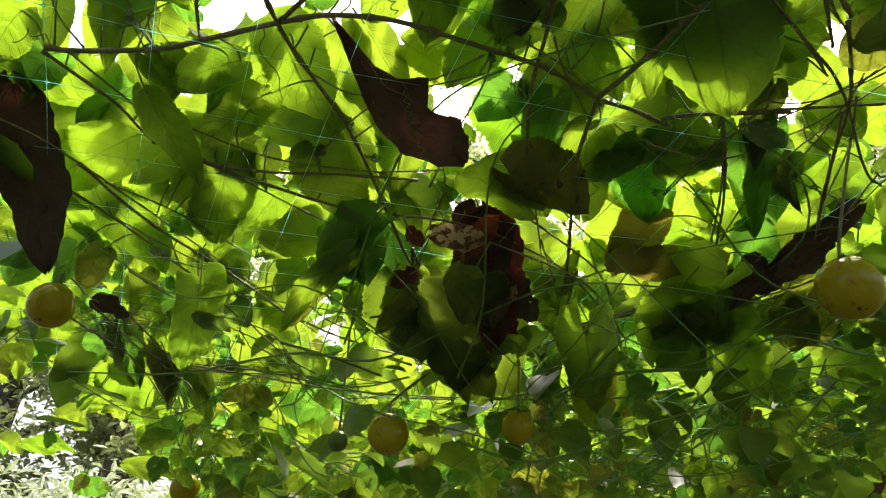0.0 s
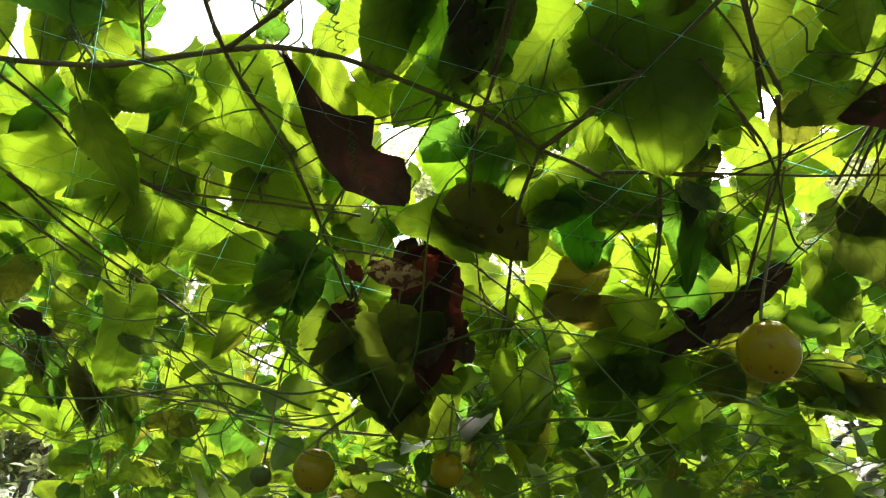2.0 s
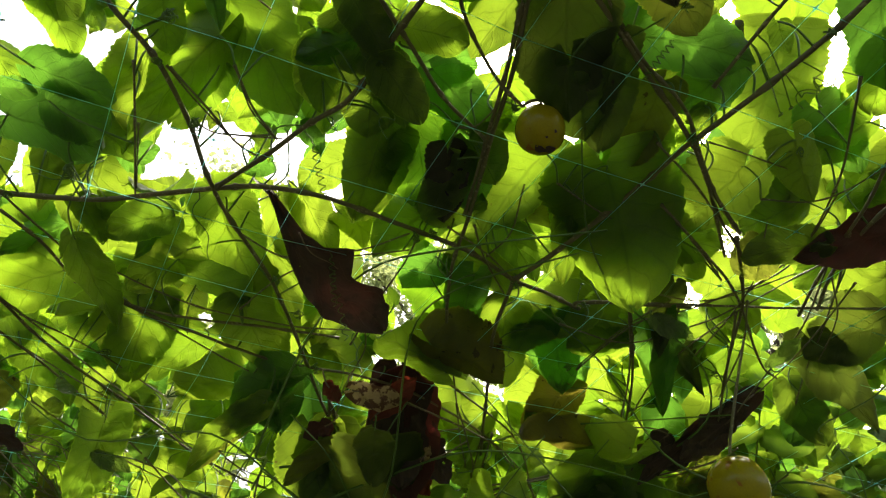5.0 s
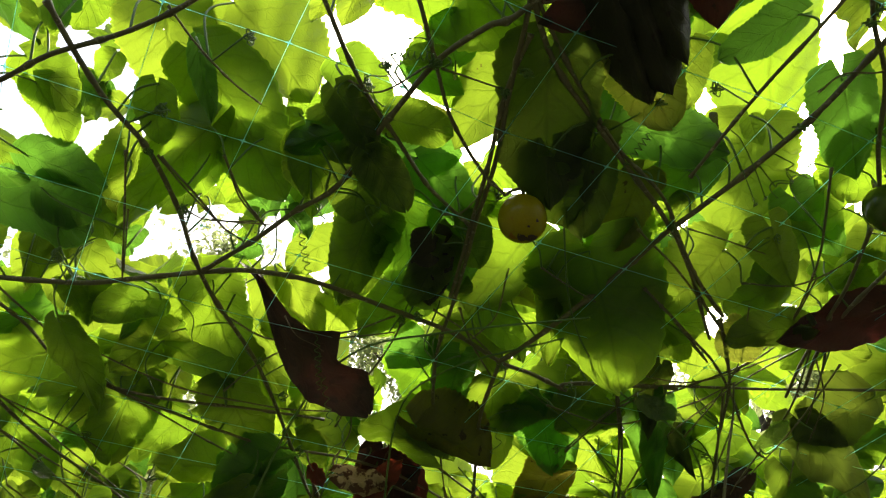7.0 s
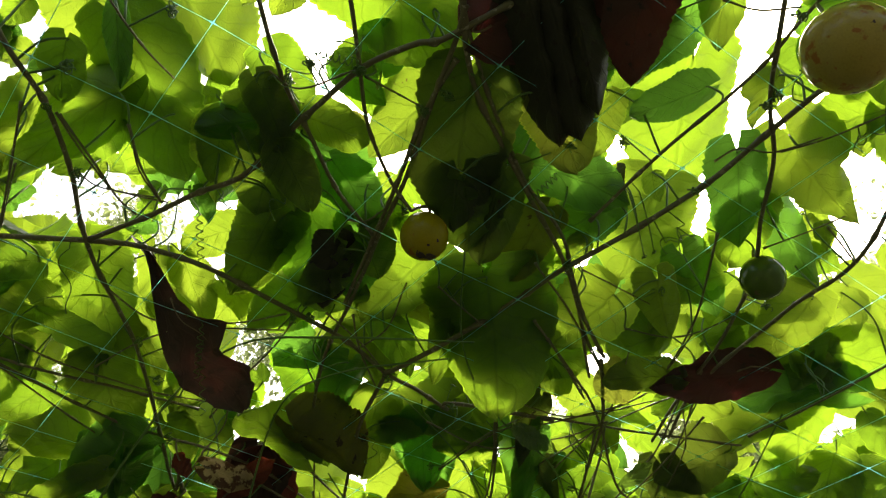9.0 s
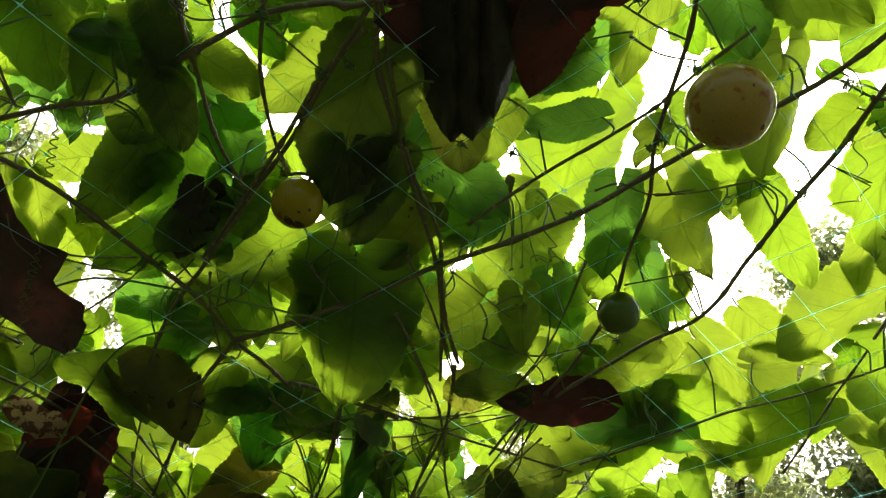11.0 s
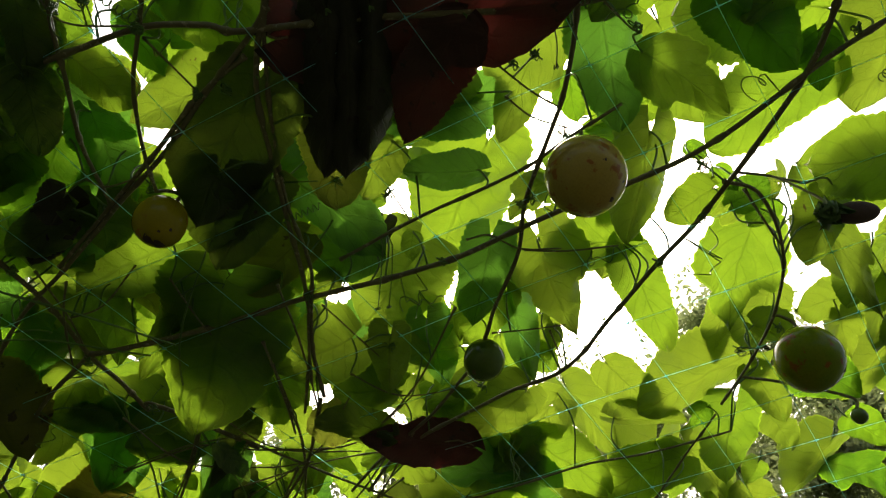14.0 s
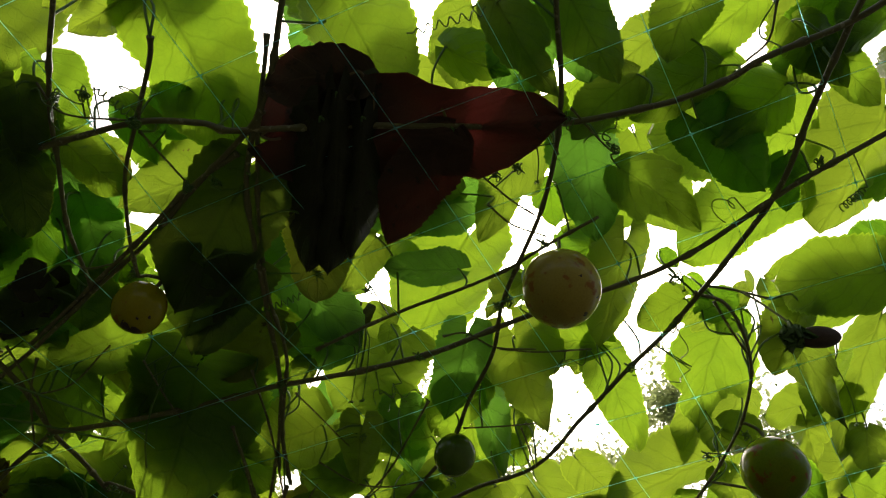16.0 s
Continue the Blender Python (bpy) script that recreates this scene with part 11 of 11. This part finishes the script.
leaf((-0.434, 0.426, 2.189), (-0.427, 0.455, 2.179), 0.029, 2, "young", 27)
leaf((0.583, 1.898, 2.049), (0.523, 1.941, 2.023), 0.076, 33, "deep", 15)
leaf((1.017, 1.875, 2.023), (1.056, 1.885, 1.997), 0.036, -13, "young", 19)
leaf((0.213, 0.745, 2.270), (0.249, 0.741, 2.265), 0.027, -7, "deep", 15)
leaf((0.374, 1.839, 1.841), (0.402, 1.864, 1.792), 0.056, -35, "deep", 27)
leaf((-0.626, 0.632, 2.226), (-0.607, 0.699, 2.198), 0.056, -22, "green", 15)
leaf((-0.532, 2.370, 1.832), (-0.568, 2.407, 1.809), 0.055, 20, "deep", 11)
leaf((0.276, 2.237, 2.077), (0.355, 2.271, 2.045), 0.086, -22, "green", 15)
leaf((-0.116, 2.326, 1.963), (-0.087, 2.343, 1.957), 0.028, -40, "green", 25)
leaf((0.922, 1.595, 2.083), (0.977, 1.582, 2.073), 0.044, -16, "green", 12)
leaf((0.310, 1.304, 1.807), (0.305, 1.352, 1.801), 0.044, -12, "green", 12)
leaf((-0.404, 1.587, 1.774), (-0.349, 1.592, 1.769), 0.040, -36, "green", 3)
leaf((-0.465, 1.871, 2.089), (-0.469, 1.942, 2.018), 0.071, -17, "green", 3)
leaf((0.435, 1.199, 2.120), (0.467, 1.110, 2.119), 0.081, -49, "green", 29)
leaf((-0.514, 1.208, 1.709), (-0.524, 1.232, 1.676), 0.040, 6, "deep", 9)
leaf((-0.331, 1.977, 1.790), (-0.307, 2.011, 1.765), 0.044, -6, "deep", 15)
leaf((0.653, 1.537, 1.825), (0.705, 1.526, 1.825), 0.050, -28, "deep", 21)
leaf((0.307, 1.936, 1.988), (0.321, 1.995, 1.970), 0.046, -25, "green", 18)
leaf((0.669, 1.880, 1.964), (0.678, 1.905, 1.912), 0.045, -53, "deep", 27)
leaf((-0.237, 0.468, 2.138), (-0.245, 0.500, 2.136), 0.024, -7, "young", 21)
leaf((1.156, 1.830, 1.867), (1.104, 1.863, 1.869), 0.056, 47, "green", 27)
leaf((-0.625, 2.248, 1.887), (-0.583, 2.234, 1.869), 0.035, -32, "deep", 18)
leaf((-0.312, 1.732, 1.927), (-0.325, 1.773, 1.914), 0.040, 13, "old", 6)
leaf((0.795, 1.351, 1.999), (0.843, 1.321, 1.995), 0.047, -16, "green", 27)
leaf((0.636, 1.569, 2.011), (0.657, 1.573, 1.958), 0.041, -39, "old", 18)
leaf((-0.736, 0.766, 2.129), (-0.689, 0.807, 2.126), 0.044, -23, "young", 29)
leaf((0.484, 1.514, 2.048), (0.496, 1.538, 2.025), 0.025, -0, "old", 15)
leaf((-1.010, 2.232, 1.912), (-0.952, 2.238, 1.903), 0.045, -5, "deep", 29)
leaf((0.726, 2.145, 2.069), (0.759, 2.141, 2.060), 0.031, -43, "green", 15)
leaf((0.366, 1.920, 1.941), (0.402, 1.942, 1.935), 0.030, -49, "green", 6)
leaf((-0.003, 1.677, 1.984), (0.063, 1.718, 1.970), 0.063, -10, "green", 3)
leaf((0.048, 2.001, 1.982), (0.007, 2.018, 1.956), 0.037, 30, "green", 9)
leaf((0.630, 2.078, 2.018), (0.622, 2.125, 1.991), 0.046, 5, "old", 21)
leaf((0.119, 1.803, 1.929), (0.101, 1.854, 1.913), 0.047, 14, "deep", 17)
leaf((-0.722, 1.862, 1.887), (-0.747, 1.908, 1.862), 0.053, 9, "green", 21)
leaf((0.068, 1.822, 1.966), (0.103, 1.858, 1.951), 0.046, -8, "green", 17)
leaf((0.849, 1.412, 2.115), (0.823, 1.467, 2.077), 0.052, 27, "green", 15)
leaf((-1.455, 2.186, 1.892), (-1.447, 2.223, 1.872), 0.042, 2, "deep", 27)
leaf((-0.316, 2.266, 1.871), (-0.278, 2.280, 1.855), 0.037, -23, "young", 17)
leaf((0.948, 2.017, 1.870), (0.911, 2.042, 1.870), 0.038, 28, "green", 12)
leaf((0.314, 0.301, 2.309), (0.361, 0.267, 2.314), 0.044, -17, "green", 18)
leaf((-0.222, 0.517, 2.193), (-0.262, 0.533, 2.190), 0.031, 17, "dull", 11)
leaf((-0.223, 1.760, 1.953), (-0.233, 1.797, 1.913), 0.052, 2, "deep", 9)
leaf((0.627, 1.415, 1.961), (0.635, 1.453, 1.949), 0.037, -11, "deep", 27)
leaf((0.329, 0.441, 2.184), (0.288, 0.447, 2.184), 0.029, 12, "green", 3)
leaf((0.658, -0.018, 2.295), (0.613, -0.009, 2.273), 0.038, 4, "young", 3)
leaf((0.749, 2.030, 1.971), (0.805, 2.044, 1.953), 0.045, -28, "deep", 13)
leaf((-0.222, 1.785, 1.929), (-0.208, 1.810, 1.901), 0.029, -30, "green", 1)
leaf((0.133, 1.276, 1.715), (0.144, 1.298, 1.691), 0.029, -35, "deep", 1)
leaf((0.493, 0.120, 2.369), (0.514, 0.151, 2.351), 0.041, 9, "vivid", 9)
leaf((-0.057, 1.895, 1.875), (-0.032, 1.920, 1.858), 0.033, -44, "green", 21)
leaf((0.058, 2.078, 1.840), (0.072, 2.100, 1.798), 0.042, -41, "green", 15)
leaf((-0.420, 1.224, 2.040), (-0.371, 1.220, 2.037), 0.038, -41, "green", 11)
leaf((-0.953, 1.620, 1.895), (-0.937, 1.640, 1.884), 0.024, -42, "old", 13)
leaf((0.882, 0.045, 2.286), (0.939, 0.066, 2.268), 0.053, 16, "young", 3)
leaf((-0.664, 1.898, 1.915), (-0.636, 1.930, 1.909), 0.037, -19, "old", 18)
leaf((0.971, 1.707, 1.979), (0.968, 1.736, 1.934), 0.048, 18, "green", 3)
leaf((0.653, 1.875, 1.958), (0.646, 1.914, 1.915), 0.044, 26, "green", 15)
leaf((-0.398, 2.070, 1.928), (-0.420, 2.114, 1.906), 0.051, 10, "green", 5)
leaf((0.827, 1.682, 1.922), (0.836, 1.734, 1.899), 0.045, 8, "deep", 11)
leaf((-0.028, 1.549, 1.854), (-0.031, 1.592, 1.852), 0.040, 16, "green", 9)
leaf((0.070, 2.061, 2.028), (0.067, 2.098, 2.004), 0.039, -8, "green", 6)
leaf((-0.262, 1.910, 1.894), (-0.309, 1.885, 1.899), 0.043, 21, "young", 18)
leaf((-0.049, 2.129, 1.956), (-0.000, 2.152, 1.952), 0.038, -37, "old", 24)
leaf((0.289, 1.274, 1.815), (0.310, 1.308, 1.794), 0.038, 3, "green", 17)
leaf((-0.189, 1.358, 2.008), (-0.220, 1.334, 2.009), 0.033, 15, "green", 21)
leaf((0.084, 1.642, 1.815), (0.057, 1.672, 1.795), 0.043, 25, "green", 27)
leaf((-0.780, 1.978, 1.836), (-0.806, 1.995, 1.798), 0.045, 23, "deep", 1)
leaf((0.714, 0.844, 2.173), (0.677, 0.897, 2.147), 0.052, 28, "green", 24)
leaf((0.532, 1.170, 2.009), (0.570, 1.165, 2.011), 0.027, -24, "green", 3)
leaf((-0.423, 1.233, 1.695), (-0.413, 1.252, 1.666), 0.035, -27, "green", 23)
leaf((0.500, 2.003, 1.889), (0.506, 2.037, 1.888), 0.026, -13, "green", 15)
leaf((-0.038, 1.392, 1.753), (-0.024, 1.421, 1.735), 0.030, -8, "young", 21)
leaf((-0.907, 1.770, 1.932), (-0.888, 1.799, 1.916), 0.032, -26, "young", 5)
leaf((-0.463, 1.638, 1.726), (-0.421, 1.655, 1.707), 0.046, -43, "young", 9)
leaf((-1.231, 1.864, 1.863), (-1.211, 1.893, 1.839), 0.037, -25, "deep", 3)
leaf((-0.203, 0.605, 2.206), (-0.224, 0.628, 2.193), 0.031, 12, "dull", 5)

# ---- tendrils ----
tendril((0.325, 0.278, 2.129), (0.364, 0.321, 2.082), "drop")
tendril((0.410, 0.297, 2.133), (0.386, 0.320, 2.120), "loop")
tendril((0.502, 0.156, 2.158), (0.518, 0.121, 2.161), "loop")
tendril((0.612, 0.064, 2.178), (0.572, 0.051, 2.190), "wave")
tendril((0.325, -0.053, 2.169), (0.328, -0.036, 2.150), "loop")
tendril((0.288, 0.009, 2.159), (0.309, 0.026, 2.132), "drop")
tendril((0.014, 0.231, 2.110), (0.005, 0.210, 2.115), "loop")
tendril((-0.029, 0.241, 2.105), (-0.048, 0.268, 2.089), "wave")
tendril((0.135, 0.017, 2.146), (0.169, -0.041, 2.155), "coil")
tendril((0.464, -0.087, 2.184), (0.456, -0.078, 2.173), "loop")
tendril((0.547, -0.182, 2.202), (0.537, -0.153, 2.181), "coil")
tendril((0.330, -0.209, 2.189), (0.354, -0.181, 2.155), "wave")
tendril((0.487, -0.003, 2.176), (0.508, 0.004, 2.155), "drop")
tendril((0.732, -0.048, 2.201), (0.792, -0.028, 2.159), "drop")
tendril((-0.358, 0.509, 2.047), (-0.417, 0.519, 2.027), "wave")
tendril((0.316, 0.283, 2.127), (0.353, 0.324, 2.073), "drop")
tendril((0.392, 0.300, 2.131), (0.386, 0.316, 2.104), "loop")
tendril((-0.025, 0.234, 2.107), (0.016, 0.227, 2.100), "coil")
tendril((-0.059, 0.268, 2.100), (-0.027, 0.260, 2.095), "loop")
tendril((-0.107, 0.439, 2.075), (-0.084, 0.474, 2.027), "coil")
tendril((-0.079, 0.428, 2.079), (-0.091, 0.407, 2.089), "loop")
tendril((-0.237, 0.313, 2.080), (-0.236, 0.312, 2.070), "drop")
tendril((-0.237, 0.537, 2.053), (-0.217, 0.579, 1.998), "wave")
tendril((-0.086, 0.603, 2.057), (-0.071, 0.645, 2.003), "coil")
tendril((0.220, 0.327, 2.114), (0.241, 0.295, 2.135), "coil")
tendril((-0.018, 0.387, 2.088), (-0.038, 0.397, 2.068), "loop")
tendril((0.247, 0.673, 2.074), (0.244, 0.639, 2.097), "drop")
tendril((0.173, 0.769, 2.057), (0.184, 0.783, 2.031), "loop")
tendril((-0.477, 0.532, 2.034), (-0.503, 0.522, 2.035), "loop")
tendril((-0.083, 0.633, 2.053), (-0.050, 0.670, 1.972), "coil")
tendril((0.499, 1.160, 2.035), (0.520, 1.175, 1.992), "loop")
tendril((0.641, 1.298, 2.029), (0.567, 1.279, 2.041), "wave")
tendril((0.582, 1.082, 2.051), (0.460, 1.085, 2.022), "wave")
tendril((-0.041, 0.754, 2.042), (-0.052, 0.777, 1.982), "wave")
tendril((0.210, 1.023, 2.029), (0.263, 1.066, 1.937), "wave")
tendril((0.436, 1.486, 1.990), (0.501, 1.509, 1.936), "coil")
tendril((0.318, 1.773, 1.934), (0.348, 1.779, 1.909), "loop")
tendril((-0.362, 1.146, 1.969), (-0.323, 1.184, 1.886), "wave")
tendril((0.806, 1.352, 2.036), (0.892, 1.333, 2.060), "wave")
tendril((0.386, 0.329, 2.127), (0.397, 0.303, 2.132), "loop")
tendril((0.614, 0.067, 2.177), (0.592, 0.100, 2.151), "wave")
tendril((0.498, 0.153, 2.158), (0.504, 0.151, 2.146), "loop")
tendril((0.413, 0.141, 2.152), (0.407, 0.114, 2.165), "drop")
tendril((-0.237, 0.313, 2.080), (-0.228, 0.312, 2.069), "knot")
tendril((-0.229, 0.431, 2.066), (-0.220, 0.429, 2.056), "knot")
tendril((-0.044, 0.263, 2.101), (-0.037, 0.263, 2.090), "knot")
tendril((-0.151, 0.233, 2.097), (-0.144, 0.232, 2.086), "knot")
tendril((-0.376, 0.507, 2.046), (-0.365, 0.505, 2.035), "knot")
tendril((0.280, 0.230, 2.131), (0.283, 0.230, 2.120), "knot")
tendril((0.101, 0.237, 2.116), (0.105, 0.237, 2.105), "knot")
tendril((0.232, 0.250, 2.125), (0.235, 0.250, 2.114), "knot")
tendril((0.099, 0.373, 2.099), (0.105, 0.372, 2.089), "knot")
tendril((-0.130, 0.729, 2.038), (-0.120, 0.727, 2.028), "knot")
tendril((0.016, 0.237, 2.109), (0.022, 0.236, 2.098), "knot")
tendril((-0.256, 0.363, 2.072), (-0.247, 0.362, 2.062), "knot")
tendril((-0.157, 0.664, 2.044), (-0.148, 0.662, 2.034), "knot")
tendril((-0.029, 0.245, 2.105), (-0.021, 0.240, 2.095), "knot")
tendril((0.015, 0.238, 2.109), (0.023, 0.232, 2.099), "knot")
tendril((0.392, 0.154, 2.149), (0.396, 0.151, 2.140), "knot")
tendril((0.339, -0.039, 2.169), (0.343, -0.040, 2.158), "knot")
tendril((0.547, 0.044, 2.175), (0.550, 0.042, 2.165), "knot")
tendril((0.561, 0.111, 2.168), (0.565, 0.109, 2.158), "knot")
tendril((0.489, -0.163, 2.196), (0.491, -0.163, 2.185), "knot")
tendril((0.369, 0.072, 2.157), (0.373, 0.070, 2.147), "knot")
tendril((0.084, 0.259, 2.112), (0.091, 0.254, 2.103), "knot")
tendril((0.496, 0.007, 2.175), (0.499, 0.006, 2.165), "knot")
tendril((0.413, 0.392, 2.122), (0.419, 0.386, 2.113), "knot")
tendril((0.749, 0.081, 2.186), (0.752, 0.079, 2.177), "knot")
tendril((0.286, -0.026, 2.163), (0.291, -0.028, 2.152), "knot")
tendril((0.395, 0.142, 2.151), (0.399, 0.140, 2.140), "knot")
tendril((0.378, 0.259, 2.135), (0.383, 0.256, 2.125), "knot")
tendril((0.290, 0.035, 2.156), (0.294, 0.034, 2.144), "knot")
tendril((0.281, 0.054, 2.153), (0.285, 0.052, 2.141), "knot")
tendril((0.544, 0.375, 2.134), (0.549, 0.372, 2.124), "knot")
tendril((0.745, 0.133, 2.180), (0.748, 0.132, 2.169), "knot")
tendril((0.296, 0.392, 2.113), (0.302, 0.388, 2.103), "knot")
tendril((-0.378, 0.515, 2.044), (-0.368, 0.513, 2.032), "knot")
tendril((-0.456, 0.555, 2.033), (-0.445, 0.552, 2.021), "knot")
tendril((0.153, 0.635, 2.072), (0.158, 0.633, 2.059), "knot")
tendril((0.016, 0.566, 2.069), (0.022, 0.564, 2.057), "knot")
tendril((0.251, 0.663, 2.076), (0.256, 0.661, 2.064), "knot")
tendril((-0.409, 0.848, 2.001), (-0.398, 0.846, 1.989), "knot")
tendril((-0.108, 0.851, 2.025), (-0.099, 0.850, 2.012), "knot")
tendril((0.491, 0.795, 2.079), (0.494, 0.793, 2.066), "knot")
tendril((0.035, 0.558, 2.072), (0.041, 0.556, 2.059), "knot")
tendril((0.267, 0.805, 2.060), (0.273, 0.803, 2.047), "knot")
tendril((-0.080, 0.625, 2.054), (-0.075, 0.642, 2.026), "coil")

# ---- fruits ----
fruit((0.377, 0.059, 2.077), 0.035, "tan")
fruit((0.749, 0.063, 2.124), 0.036, "green")
fruit((0.125, 0.367, 2.061), 0.025, "spotted")
fruit((-0.633, 0.947, 1.883), 0.034, "ripe")
fruit((-0.110, 1.130, 1.766), 0.034, "ripe")
fruit((0.108, 1.150, 1.797), 0.028, "half")
fruit((0.432, 0.679, 1.857), 0.035, "ripe")
fruit((-0.194, 1.136, 1.750), 0.017, "young")
fruit((-0.517, 1.367, 1.690), 0.028, "ripe")
fruit((0.511, 0.334, 2.128), 0.025, "young")
fruit((0.566, -0.075, 2.079), 0.015, "bud")
fruit((0.928, 0.089, 2.166), 0.010, "young")

# ---- dead leaves caught in the net ----
dead_leaf((-0.163, 0.549, 2.092), (-0.006, 0.683, 2.006), 0.090, -33, "dead", "crescent")
dead_leaf((0.018, 0.896, 2.061), (0.048, 1.026, 1.931), 0.102, -8, "dead", "broad")
dead_leaf((-0.045, 0.847, 1.995), (0.030, 0.852, 1.991), 0.040, -43, "tan", "broad")
dead_leaf((0.027, 0.872, 2.058), (0.056, 1.085, 1.924), 0.103, -7, "maroon", "narrow")
dead_leaf((-0.007, 0.881, 1.975), (0.046, 0.828, 2.023), 0.037, -30, "red", "torn")
dead_leaf((0.072, 1.014, 1.999), (0.126, 1.042, 1.950), 0.053, -45, "dead", "torn")
# small pale piece in place of a white glint beside the curled leaf
dead_leaf((0.075, 0.995, 1.962), (0.085, 0.978, 1.983), 0.014, -27, "tan", "torn")
dead_leaf((-0.080, 0.976, 1.995), (-0.120, 0.989, 1.973), 0.032, 47, "maroon", "torn")
dead_leaf((0.069, 1.111, 1.986), (0.101, 1.134, 1.948), 0.037, -39, "red", "torn")
dead_leaf((-0.088, 0.864, 2.010), (-0.065, 0.883, 1.989), 0.024, -38, "red", "torn")
dead_leaf((0.623, 0.477, 2.133), (0.481, 0.542, 2.104), 0.069, 35, "maroon", "narrow")
dead_leaf((-0.587, 0.646, 2.058), (-0.576, 0.826, 1.888), 0.085, -32, "dead", "narrow")
dead_leaf((0.560, 0.903, 2.062), (0.502, 0.977, 2.016), 0.051, 47, "dead", "torn")
dead_leaf((0.524, 0.986, 2.043), (0.453, 1.048, 2.010), 0.045, 51, "dead", "torn")
dead_leaf((0.477, 0.958, 2.051), (0.440, 1.006, 2.015), 0.040, 45, "dead", "torn")
dead_leaf((0.111, 0.172, 2.130), (0.285, -0.027, 2.168), 0.105, -10, "maroon", "wide")
dead_leaf((0.130, 0.070, 2.145), (0.078, 0.134, 2.131), 0.052, 8, "dead", "broad")
dead_leaf((-0.612, 1.015, 1.925), (-0.562, 1.051, 1.914), 0.032, -58, "dead", "torn")
dead_leaf((1.021, 1.871, 1.870), (1.120, 1.778, 1.920), 0.082, -56, "dead", "torn")
dead_leaf((0.589, 0.869, 2.095), (0.449, 1.040, 1.996), 0.044, 42, "dead", "torn")
